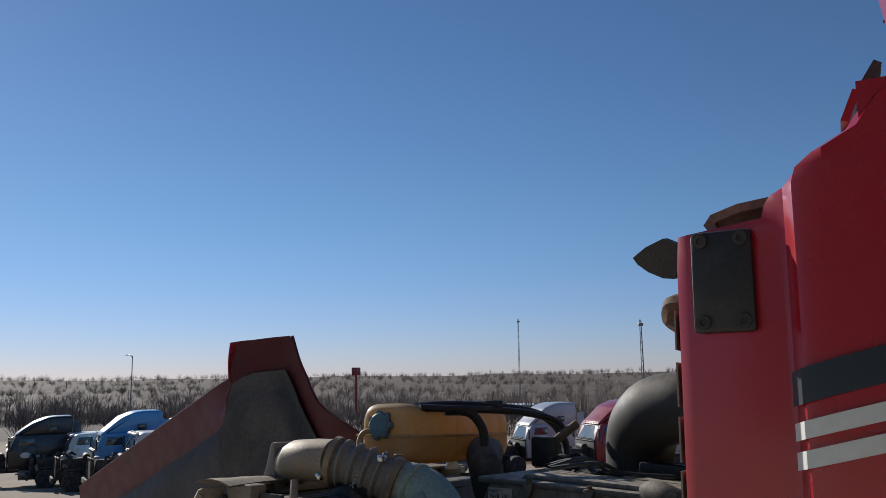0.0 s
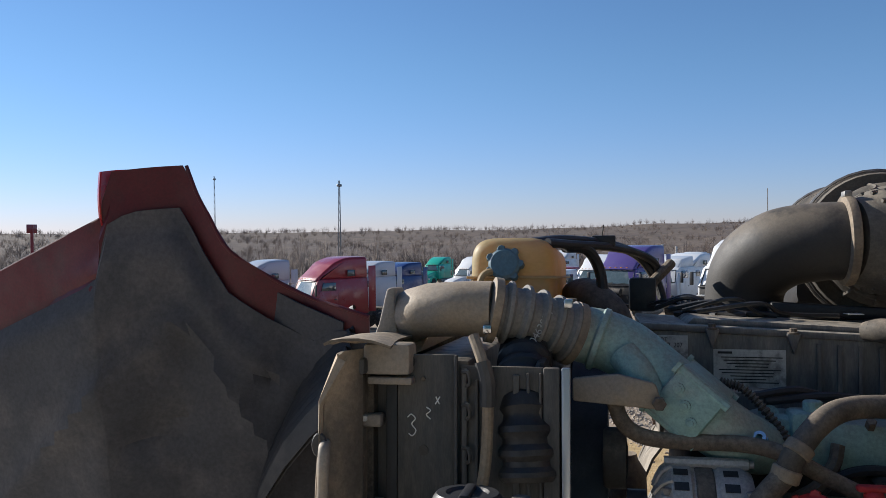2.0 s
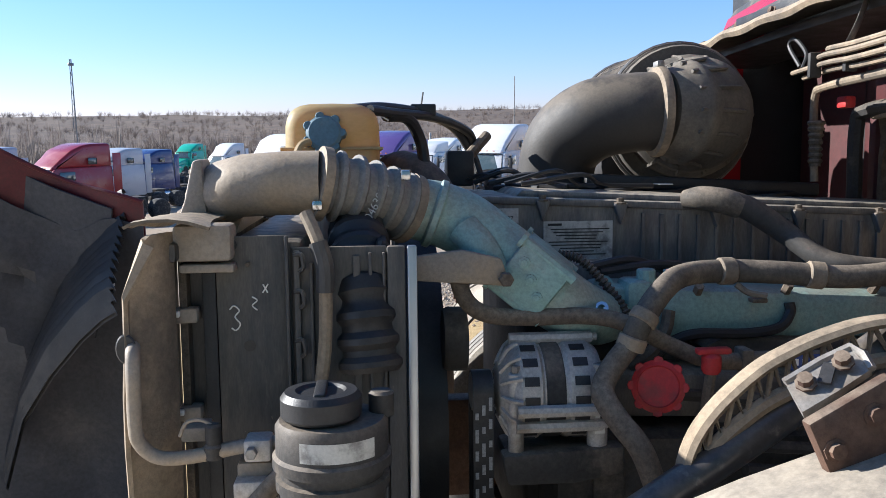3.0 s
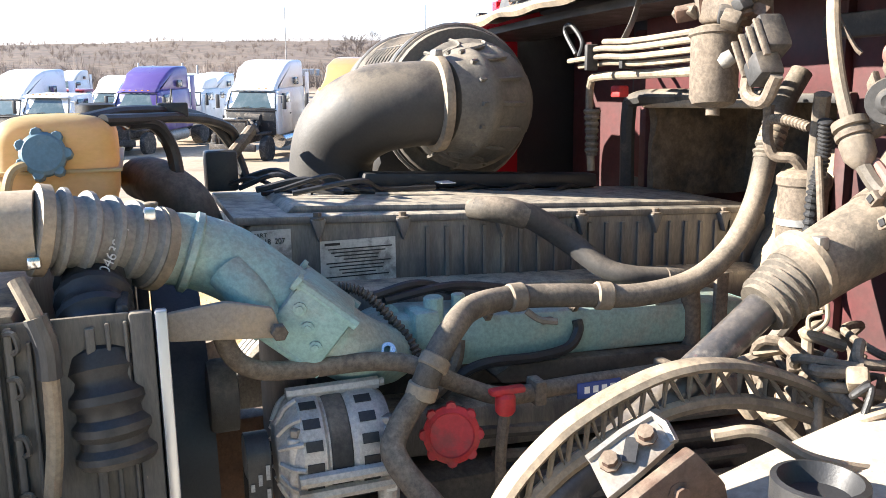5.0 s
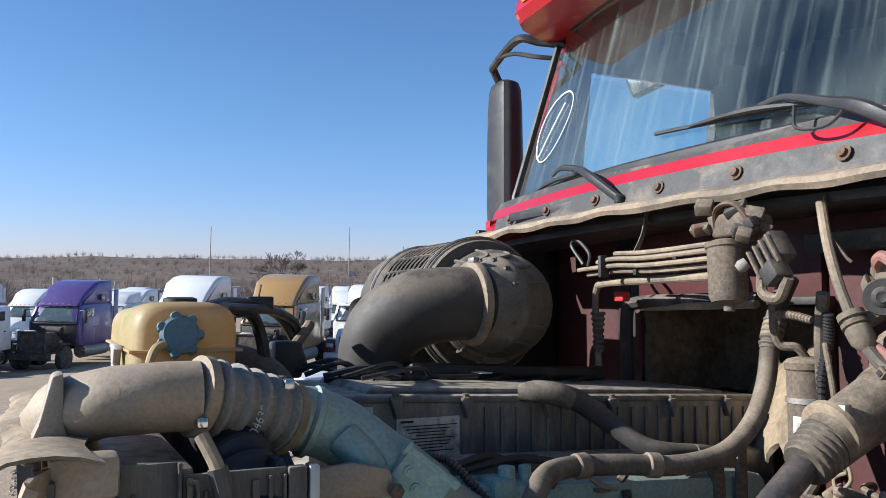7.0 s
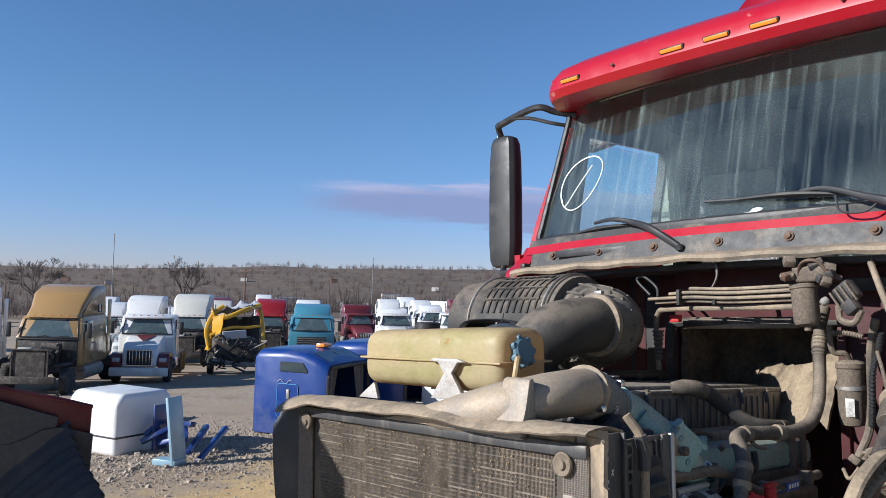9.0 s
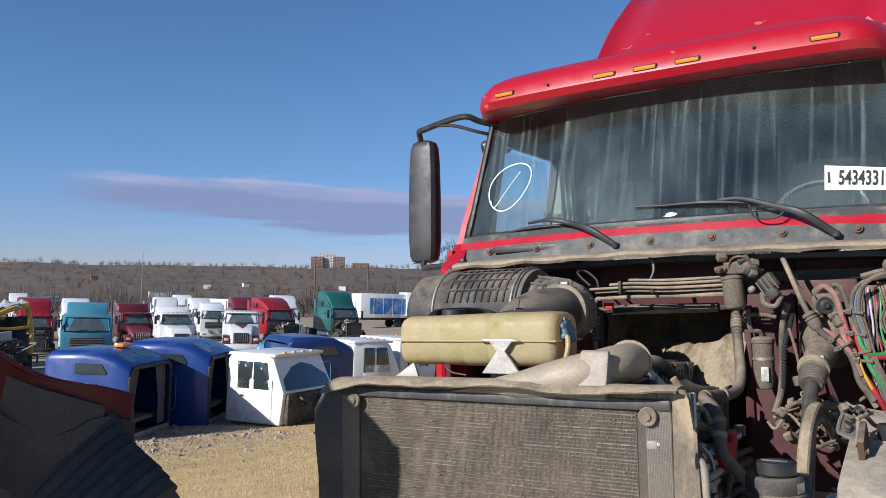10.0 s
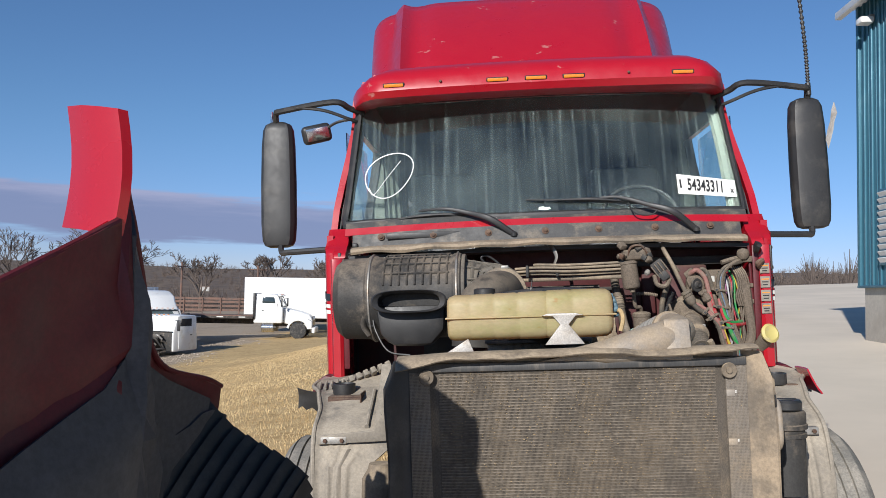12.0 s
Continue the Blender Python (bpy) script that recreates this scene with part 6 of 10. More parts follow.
for i, ch in enumerate("POWER STEERING FLUID"):
    a = radians(160 + 3.6 * i)
    p = Vector((-0.755 + 0.0730 * math.cos(a), 1.385 + 0.0730 * math.sin(a), 1.113))
    if ch != " ":
        word(ch, 0.0085, Matrix.Translation(p) @ pose(0, 0, 0, 0, 0, math.degrees(a) + 90) @ pose(0, 0, 0, 90, 0, 0), INK, lab, "print", depth=0.0002)
for k in range(3):
    part("print_line", sheet([[(-0.755 + 0.0731 * math.cos(a), 1.385 + 0.0731 * math.sin(a), z) for a in [radians(172 + 5 * j) for j in range(9)]] for z in (1.102 - 0.009 * k, 1.0985 - 0.009 * k)], 0.0), INK, lab)
part("upper_label", sheet([[(-0.755 + 0.0762 * math.cos(a), 1.385 + 0.0762 * math.sin(a), z) for a in [radians(150 + 6 * k) for k in range(14)]] for z in (1.188, 1.214)], 0.0), OLDPAPER, psr)

# -- steering shaft, its boot and the dome on the firewall --
dome = part("boot_dome", lathe([(0.104, 0.0), (0.110, 0.012), (0.108, 0.035), (0.098, 0.052), (0.080, 0.072), (0.066, 0.10), (0.060, 0.14)], 32, along((-0.725, 0.10, 1.545), (-0.70, 0.36, 1.448))), DUSTY, truck, "dust covered rubber steering boot")
part("boot_neck", tube([(-0.716, 0.19, 1.510), (-0.706, 0.30, 1.462), (-0.702, 0.375, 1.425)], [0.062, 0.055, 0.052], 24, 5), RUBBER, dome)
part("boot_bellows", tube([(-0.702, 0.365, 1.430), (-0.704, 0.43, 1.392)], [0.050, 0.042], 24, 6, ribs=0.005, rib_n=5), RUBBER, dome)
part("boot_clamp", lathe([(0.056, -0.008), (0.059, -0.006), (0.059, 0.006), (0.056, 0.008)], 24, along((-0.703, 0.355, 1.448), (-0.702, 0.43, 1.417))), LIPM, dome)
part("clamp_screw", box(-0.735, 0.36, 1.49, 0.02, 0.02, 0.02, 0.004), STEEL, dome)
part("steering_shaft", tube([(-0.702, 0.41, 1.405), (-0.716, 0.571, 1.302), (-0.745, 0.85, 1.135), (-0.765, 1.08, 1.0)], 0.0265, 18, 4), mat("scraped_black_shaft", (0.03, 0.03, 0.032), 0.4, stain=(0.22, 0.2, 0.17), stain_amount=0.3, stain_scale=22, grain=0.2, grain_scale=100, coat=0.3, up=DUST, up_amount=0.3), truck, "scraped black steering shaft")

# -- canisters, motor and brackets on the firewall --
can = part("washer_motor", lathe([(0.012, -0.082), (0.012, -0.07), (0.036, -0.062), (0.042, -0.05), (0.042, 0.055), (0.046, 0.058), (0.046, 0.068), (0.03, 0.074)], 24, pose(-0.405, 0.30, 1.745, 4, 6, 0)), DUSTY, truck, "dusty wiper motor")
part("motor_head", rough_up(box(-0.43, 0.285, 1.848, 0.115, 0.085, 0.055, 0.012, seg=3), 0.014, 18), DUSTY, can)
rng = random.Random(5)
for k in range(11):
    part("motor_lug", box(0, 0, 0, rng.uniform(0.02, 0.05), rng.uniform(0.02, 0.04), rng.uniform(0.014, 0.03), 0.004), (DUSTY, RUST, DARK)[k % 3], can, m=pose(-0.43 + rng.uniform(-0.07, 0.07), 0.31 + rng.uniform(-0.02, 0.03), 1.85 + rng.uniform(-0.03, 0.05), rng.uniform(-40, 40), rng.uniform(-40, 40), rng.uniform(-40, 40)))
part("motor_strap", tube([(-0.39, 0.31, 1.83), (-0.41, 0.33, 1.885), (-0.46, 0.325, 1.89), (-0.505, 0.315, 1.83)], 0.006, 8, flat=2.0), RUST, can)
part("relay_box", box(0, 0, 0, 0.065, 0.045, 0.065, 0.008), DARK, truck, m=pose(-0.545, 0.31, 1.785, 0, 35, -10))
part("relay_box", box(0, 0, 0, 0.045, 0.045, 0.045, 0.008), DARK, truck, m=pose(-0.565, 0.33, 1.74, 0, 35, -10))
for k in range(4):
    part("relay_rib", box(0, 0, 0, 0.006, 0.012, 0.07, 0.002), DUSTY, truck, m=pose(-0.57 + 0.016 * k, 0.342, 1.79 - 0.011 * k, 0, 35, -10))
part("relay_loop", tube([(-0.52, 0.32, 1.745), (-0.53, 0.33, 1.70), (-0.57, 0.33, 1.69), (-0.595, 0.33, 1.73)], 0.011, 8), DUSTY, truck)
part("white_plug", lathe([(0.012, 0), (0.014, 0.014), (0.009, 0.024)], 12, along((-0.49, 0.33, 1.765), (-0.46, 0.36, 1.735))), HOSEM, truck)
can2 = part("filter_canister", lathe([(0.02, -0.13), (0.036, -0.125), (0.042, -0.10), (0.043, 0.06), (0.047, 0.064), (0.047, 0.078), (0.04, 0.085), (0.02, 0.09)], 24, pose(-0.478, 0.15, 1.475)), DUSTY, truck, "dusty filter canister")
part("canister_band", lathe([(0.0435, -0.01), (0.046, -0.009), (0.046, 0.003), (0.0435, 0.004)], 24, pose(-0.478, 0.15, 1.475)), STEEL, can2)
part("canister_label", box(-0.490, 0.193, 1.41, 0.03, 0.003, 0.06, 0.001), OLDPAPER, can2)
part("canister_pipe", tube([(-0.478, 0.15, 1.56), (-0.47, 0.17, 1.585), (-0.445, 0.19, 1.59), (-0.437, 0.2, 1.62), (-0.435, 0.2, 1.68)], 0.010, 8), DUSTY, can2)
part("firewall_beam", box(-0.70, 0.03, 1.82, 0.62, 0.04, 0.045, 0.008, m=pose(0, 0, 0, 0, 0, 0)), DARK, truck)

# -- air lines and wiring in front of the firewall on the driver's side --
LINE_RED, LINE_GREEN, LINE_BLUE, LINE_YELLOW = (mat(nm, c, 0.5, stain=(0.24, 0.20, 0.155), stain_amount=0.35, stain_scale=14, grain=0.1, grain_scale=80) for nm, c in (
    ("red_air_line", (0.34, 0.02, 0.03)), ("green_air_line", (0.03, 0.24, 0.06)), ("blue_grey_air_line", (0.10, 0.16, 0.24)), ("yellow_wire", (0.46, 0.33, 0.04))))
LINE_ROSE = mat("dust_dulled_red_hose", (0.24, 0.115, 0.095), 0.75, stain=(0.26, 0.21, 0.16), stain_amount=0.5, stain_scale=12, grain=0.15, grain_scale=90)
LINE_WHITE = mat("grey_white_wire", (0.42, 0.41, 0.42), 0.6, stain=(0.22, 0.19, 0.16), stain_amount=0.4, stain_scale=15)
LINE_PINK = mat("violet_wire", (0.34, 0.14, 0.26), 0.6, stain=(0.22, 0.19, 0.16), stain_amount=0.4, stain_scale=15)


def driver_side_lines():
    part("red_side_panel", rough_up(box(-0.72, 0.035, 1.52, 0.24, 0.05, 0.56, 0.015), 0.004, 6), FIREWALL, truck)
    # valve block with its round knob and unions
    vb = part("air_valve", rough_up(box(-0.742, 0.205, 1.70, 0.085, 0.06, 0.085, 0.018), 0.008, 16), DUSTY, truck, "dust covered air valve with a round knob")
    face = along((-0.735, 0.245, 1.690), (-0.80, 0.35, 1.690))
    part("knob", lathe([(0.006, 0.024), (0.010, 0.026), (0.011, 0.018), (0.017, 0.016), (0.020, 0.012), (0.033, 0.013), (0.035, 0.009), (0.034, 0.002), (0.02, -0.01)], 26, face), DARK, vb)
    part("valve_neck", rod((-0.70, 0.20, 1.735), (-0.735, 0.22, 1.762), 0.022, 12), DUSTY, vb)
    part("valve_neck", rod((-0.71, 0.21, 1.665), (-0.69, 0.25, 1.64), 0.016, 10), DUSTY, vb)
    part("valve_wing", prism([(-0.705, 1.675), (-0.690, 1.715), (-0.700, 1.735), (-0.715, 1.70)], 0.235, 0.25, 'y', 0.003), DUSTY, vb)
    un = along((-0.772, 0.235, 1.665), (-0.803, 0.25, 1.585))
    part("union", lathe([(0.015, 0.0), (0.022, 0.004), (0.022, 0.016), (0.017, 0.018), (0.017, 0.026), (0.026, 0.028), (0.026, 0.056), (0.020, 0.062), (0.014, 0.066)], 8, un), DUSTY, vb)
    part("union", rod((-0.752, 0.24, 1.652), (-0.765, 0.262, 1.640), 0.009, 8), DUSTY, vb)
    part("bolt", rod((-0.775, 0.23, 1.735), (-0.785, 0.252, 1.738), 0.008, 6), STEEL, vb)

    def line(pts, r, material, name="air_line", **k):
        return part(name, tube(pts, r, 9, 6, **k), material, truck)
    line([(-0.705, 0.20, 1.735), (-0.722, 0.24, 1.756), (-0.745, 0.25, 1.764), (-0.780, 0.25, 1.726), (-0.798, 0.25, 1.649), (-0.816, 0.25, 1.573)], 0.0115, LINE_ROSE)
    line([(-0.798, 0.25, 1.652), (-0.816, 0.25, 1.573), (-0.838, 0.25, 1.50), (-0.862, 0.25, 1.43), (-0.905, 0.25, 1.345), (-0.935, 0.22, 1.28)], 0.0115, LINE_RED)
    line([(-0.755, 0.19, 1.73), (-0.770, 0.215, 1.768), (-0.795, 0.22, 1.757), (-0.815, 0.225, 1.70), (-0.835, 0.23, 1.60), (-0.855, 0.23, 1.50)], 0.010, RUBBER)
    line([(-0.793, 0.247, 1.61), (-0.806, 0.25, 1.555), (-0.830, 0.26, 1.50), (-0.845, 0.262, 1.45), (-0.868, 0.26, 1.37), (-0.90, 0.24, 1.30)], 0.011, LINE_ROSE)
    for k in range(4):
        o = 0.010 * k
        line([(-1.01, 0.19, 1.805 + 0.5 * o), (-0.935, 0.25, 1.792 + 0.4 * o), (-0.880 - 0.3 * o, 0.265, 1.776 - 0.3 * o), (-0.846 - o, 0.268 - 0.5 * o, 1.735), (-0.838 - o, 0.268 - 0.5 * o, 1.669), (-0.858 - o, 0.268 - 0.5 * o, 1.582), (-0.880 - o, 0.265, 1.488), (-0.915 - o, 0.255, 1.39), (-0.93 - o, 0.22, 1.30)], (0.0085, 0.007, 0.0095, 0.006)[k], (RUBBER, LINE_BLUE, DUSTY, DUSTY)[k])
    line([(-0.862, 0.20, 1.735), (-0.853, 0.245, 1.70), (-0.849, 0.262, 1.62), (-0.867, 0.268, 1.531), (-0.890, 0.268, 1.455), (-0.925, 0.25, 1.38), (-0.945, 0.21, 1.29)], 0.010, LINE_GREEN)
    line([(-0.842, 0.262, 1.62), (-0.853, 0.272, 1.546), (-0.876, 0.272, 1.502), (-0.930, 0.25, 1.488), (-0.985, 0.20, 1.49)], 0.0095, LINE_RED)
    line([(-0.852, 0.270, 1.575), (-0.872, 0.278, 1.522), (-0.905, 0.265, 1.500), (-0.960, 0.22, 1.503)], 0.0085, LINE_GREEN)
    line([(-0.848, 0.275, 1.50), (-0.862, 0.272, 1.44), (-0.885, 0.262, 1.385), (-0.912, 0.24, 1.32)], 0.0065, LINE_YELLOW)
    # brace from the cowl into a boot, then a hose down to the bundle
    part("brace_rod", tube([(-0.585, 0.22, 1.885), (-0.622, 0.25, 1.80), (-0.652, 0.262, 1.722), (-0.682, 0.265, 1.652)], 0.0105, 10, 4), LIPM, truck)
    part("brace_strap", tube([(-0.58, 0.20, 1.90), (-0.60, 0.23, 1.84), (-0.648, 0.235, 1.775), (-0.66, 0.23, 1.76)], 0.009, 6, 4, flat=0.4), DUSTY, truck)
    bt = part("brace_boot", lathe([(0.012, -0.004), (0.026, 0.0), (0.027, 0.012), (0.021, 0.014), (0.022, 0.030), (0.025, 0.034), (0.024, 0.058), (0.016, 0.072), (0.012, 0.076)], 18, along((-0.678, 0.264, 1.660), (-0.716, 0.266, 1.592))), LIPM, truck, "dusty grey cable boot")
    part("boot_tie", lathe([(0.023, 0.018), (0.0265, 0.019), (0.0265, 0.027), (0.023, 0.028)], 18, along((-0.678, 0.264, 1.660), (-0.716, 0.266, 1.592))), DUSTY, bt)
    line([(-0.712, 0.266, 1.598), (-0.742, 0.268, 1.568), (-0.786, 0.270, 1.540), (-0.822, 0.272, 1.500), (-0.838, 0.272, 1.455), (-0.852, 0.270, 1.395), (-0.895, 0.255, 1.325)], 0.0125, RUBBER, "brake_hose")
    for k in range(2):
        line([(-0.70, 0.24, 1.605), (-0.745 - 0.006 * k, 0.262, 1.590 - 0.016 * k), (-0.800, 0.278, 1.545 - 0.012 * k), (-0.836, 0.28, 1.49), (-0.86, 0.275, 1.42)], 0.0075, LINE_ROSE)
    # cable ties round the bundle
    for x, y, z, w, tilt in ((-0.842, 0.262, 1.662, 0.075, -8), (-0.846, 0.262, 1.578, 0.075, -10), (-0.770, 0.274, 1.560, 0.045, 48), (-0.800, 0.276, 1.530, 0.070, 30), (-0.858, 0.266, 1.505, 0.085, 14), (-0.862, 0.264, 1.476, 0.085, -4)):
        t = part("cable_tie", box(0, 0, 0, w, 0.036, 0.0105, 0.003), DUSTY, truck, m=pose(x, y, z, 0, tilt, -6))
        part("tie_head", box(0.18 * w, 0.020, 0, 0.020, 0.012, 0.018, 0.002), DUSTY, t)
        part("tie_slot", box(0.18 * w, 0.0265, 0, 0.010, 0.003, 0.010), BLACK, t)
    # fuse box, thick wrapped loom and loose wires beside the door post
    fb = part("fuse_box", box(-0.875, 0.10, 1.70, 0.095, 0.05, 0.135, 0.008), DUSTY, truck, "dusty grey fuse box")
    part("label", box(-0.850, 0.1265, 1.72, 0.018, 0.002, 0.030), OLDPAPER, fb)
    line([(-0.955, 0.20, 1.765), (-0.968, 0.22, 1.715), (-0.984, 0.225, 1.650), (-0.993, 0.225, 1.549), (-1.003, 0.225, 1.456), (-0.988, 0.225, 1.386), (-0.945, 0.22, 1.330), (-0.90, 0.20, 1.31)], [0.014, 0.020, 0.026, 0.024, 0.024, 0.024, 0.022, 0.018], DUSTY, "wrapped_loom")
    rng = random.Random(11)
    for k in range(13):
        x0 = -0.880 - 0.0075 * k
        sag = 0.012 * rng.uniform(-1, 1)
        line([(x0 + 0.01, 0.17, 1.745 + 0.02 * rng.random()), (x0, 0.215, 1.70), (x0 + sag, 0.222, 1.60), (x0 - 0.01 - sag, 0.225, 1.50), (x0 - 0.012, 0.222, 1.42), (x0 + 0.01 + sag, 0.21, 1.34)], rng.choice((0.0028, 0.0035, 0.0045)), (BLACK, LINE_PINK, LINE_WHITE, BLACK, DUSTY, LINE_RED, BLACK, LINE_GREEN, LINE_YELLOW, DUSTY, DUSTY, RUBBER, DUSTY)[k], "loose_wire")
    for k in range(6):
        x0 = -0.925 - 0.010 * k
        line([(x0, 0.20, 1.775), (x0 - 0.012, 0.235, 1.735), (x0 - 0.022, 0.24, 1.68), (x0 - 0.008, 0.24, 1.63), (x0 - 0.02, 0.235, 1.58)], 0.0045, DUSTY, "loose_wire")
    hk = part("horn_valve", lathe([(0.0, -0.03), (0.018, -0.027), (0.029, -0.012), (0.031, 0.006), (0.024, 0.022), (0.0, 0.03)], 18, pose(-0.977, 0.235, 1.838)), DUSTY, truck, "dusty round valve under the cowl")
    part("valve_pipe", tube([(-0.96, 0.22, 1.82), (-0.92, 0.22, 1.812), (-0.87, 0.23, 1.798)], 0.012, 8), DUSTY, hk)
    part("valve_mount", box(-1.0, 0.22, 1.812, 0.05, 0.035, 0.030, 0.005), DUSTY, hk)
    line([(-1.013, 0.21, 1.88), (-1.017, 0.215, 1.676), (-1.023, 0.215, 1.513), (-1.021, 0.21, 1.339)], 0.008, RED_SHADED, "red_rod")
    for z in (1.68, 1.60, 1.42):
        part("rod_clip", box(-1.019, 0.215, z, 0.026, 0.03, 0.022, 0.004), DUSTY, truck)
    # small white bottle with a yellow button
    wb = part("fluid_bottle", rough_up(box(-0.845, 0.125, 1.572, 0.085, 0.06, 0.085, 0.014), 0.004, 14), PAPER, truck, "small white plastic bottle with a black and yellow cap")
    part("bottle_cap", lathe([(0.020, 0), (0.026, 0.004), (0.026, 0.018), (0.018, 0.024)], 14, along((-0.825, 0.145, 1.618), (-0.87, 0.24, 1.650))), BLACK, wb)
    part("yellow_button", lathe([(0.0, 0.022), (0.013, 0.022), (0.013, 0.030), (0.010, 0.033), (0.0, 0.034)], 16, along((-0.825, 0.145, 1.618), (-0.87, 0.24, 1.650))), mat("yellow_plastic_button", (0.55, 0.46, 0.05), 0.6), wb)
    # upright looms beside the canister
    line([(-0.600, 0.24, 1.700), (-0.575, 0.22, 1.62), (-0.566, 0.21, 1.55), (-0.560, 0.20, 1.44), (-0.552, 0.21, 1.34), (-0.535, 0.26, 1.26)], 0.0135, RUBBER, "wrapped_loom")
    line([(-0.618, 0.25, 1.66), (-0.600, 0.23, 1.60), (-0.578, 0.225, 1.53), (-0.570, 0.22, 1.42), (-0.565, 0.22, 1.36)], 0.010, BLACK, "split_loom", ribs=0.003, rib_n=34)
    line([(-0.440, 0.20, 1.655), (-0.495, 0.21, 1.655), (-0.550, 0.215, 1.645)], 0.0085, DUSTY, "canister_hose", ribs=0.002, rib_n=12)
    line([(-0.600, 0.24, 1.60), (-0.622, 0.25, 1.52), (-0.640, 0.255, 1.42), (-0.652, 0.26, 1.36)], 0.006, DUSTY, "loose_wire")
    part("plug_body", box(0, 0, 0, 0.045, 0.035, 0.040, 0.005), DUSTY, truck, m=pose(-0.632, 0.25, 1.392, 10, 12, 20))
    line([(-0.66, 0.26, 1.37), (-0.675, 0.275, 1.345), (-0.655, 0.285, 1.325), (-0.64, 0.275, 1.345), (-0.665, 0.27, 1.36)], 0.004, LIPM, "loose_wire")
    rng = random.Random(7)
    for k in range(18):
        p = Vector((-0.56 - 0.40 * rng.random(), 0.18 + 0.16 * rng.random(), 1.22 + 0.10 * rng.random()))
        q = p + Vector((0.16 * (rng.random() - 0.5), 0.08 * rng.random(), 0.06 * (rng.random() - 0.5)))
        mid = (p + q) / 2 + Vector((0, 0.03, 0.04 * (rng.random() - 0.3)))
        line([p, mid, q, q + Vector((0.05 * (rng.random() - 0.5), 0.02, -0.06))], 0.004 + 0.006 * rng.random(), (DUSTY, RUBBER, LIPM, BLACK, DUSTY)[k % 5], "loose_wire")


driver_side_lines()
for k in range(9):
    part("connector", box(0, 0, 0, 0.05, 0.03, 0.03, 0.006), (DUSTY, LIPM)[k % 2], truck, m=pose(-0.57 - 0.045 * k, 0.30 + 0.03 * (k % 2), 1.23 + 0.022 * ((k * 3) % 4), 20 * k, 35 - 15 * k, 25 * k))
yc = part("washer_filler", lathe([(0.03, 0), (0.045, 0.004), (0.048, 0.016), (0.036, 0.024), (0.03, 0.02)], 22, along((-1.06, 0.30, 1.44), (-1.10, 0.42, 1.48))), mat("faded_yellow_cap", (0.50, 0.42, 0.14), 0.6, stain=(0.35, 0.3, 0.2), stain_amount=0.4, stain_scale=20), truck, "faded yellow washer filler cap")
part("filler_neck", rod((-1.03, 0.2, 1.35), (-1.062, 0.305, 1.442), 0.034, 14), BAFFLE, yc)
GRIMYPAPER = mat("grimy_label", (0.26, 0.23, 0.19), 0.8, stain=(0.12, 0.09, 0.07), stain_amount=0.5, stain_scale=18, rough_var=0)
for z, h in ((1.763, 0.05), (1.695, 0.055), (1.628, 0.055), (1.565, 0.05)):
    wl = part("warning_label", box(-1.066, 0.2735, z, 0.046, 0.002, h), GRIMYPAPER, truck, "faded warning label")
    for q in range(3):
        part("print_line", box(-1.066, 0.2752, z + h * (0.25 - 0.25 * q), 0.036 - 0.006 * q, 0.001, 0.005), INK if q else AMBER, wl)

# -- inner fenders, front wheels and what stands on them --
LINERT = mat("dusty_plastic_inner_fender", (0.19, 0.168, 0.138), 0.8, stain=(0.32, 0.282, 0.225), stain_amount=0.5, stain_scale=5, spots=(0.09, 0.085, 0.08), spots_amount=0.28, spots_scale=20, grain=0.15, grain_scale=90, up=(0.42, 0.36, 0.275), up_amount=0.75, bump=0.25, bump_scale=60)

FTYRE = mat("dusty_tread_rubber", (0.17, 0.16, 0.14), 0.9, stain=(0.28, 0.255, 0.215), stain_amount=0.6, stain_scale=9, grain=0.25, grain_scale=110, bump=0.2, bump_scale=90)
# y, z and outer edge of the liner, from the cab forward and down
LINE = [(0.26, 1.275, 1.10), (0.36, 1.262, 1.15), (0.46, 1.248, 1.155), (0.54, 1.237, 1.115), (0.62, 1.222, 1.095), (0.70, 1.204, 1.075), (0.78, 1.180, 1.055), (0.86, 1.155, 1.048), (0.93, 1.128, 1.045), (0.985, 1.098, 1.04), (1.025, 1.055, 1.035), (1.06, 0.99, 1.03), (1.09, 0.92, 1.025), (1.11, 0.84, 1.02), (1.12, 0.76, 1.02), (1.125, 0.66, 1.02)]


def liner(s):
    rows = []
    for k, (y, z, edge) in enumerate(LINE):
        inner = (0.72 if z > 1.05 else 0.80) if s > 0 else 0.85
        row = []
        for i in range(41):
            u = i / 40
            x = inner + (edge - inner) * u
            rib = 0.011 * (0.5 + 0.5 * math.cos((x - 0.93) * 2 * math.pi / 0.036)) if y > 1.0 and 0.876 < x < 0.984 else 0.0
            rise = 0.07 * (1 - u) * max(0.0, 1 - max(0.0, y - 0.36) / 0.35)
            lip = 0.012 * max(0.0, (u - 0.92) / 0.08)
            dent = 0.006 * noise.noise(Vector((x * 7, y * 7, z * 5)))
            if y > 1.0:
                row.append((s * x, y + rib + dent + lip, z))
            else:
                row.append((s * x, y, z + (rise if s > 0 else 0.3 * rise) + dent + lip))
        rows.append(row if s > 0 else row[::-1])
    return sheet(rows, 0.008)


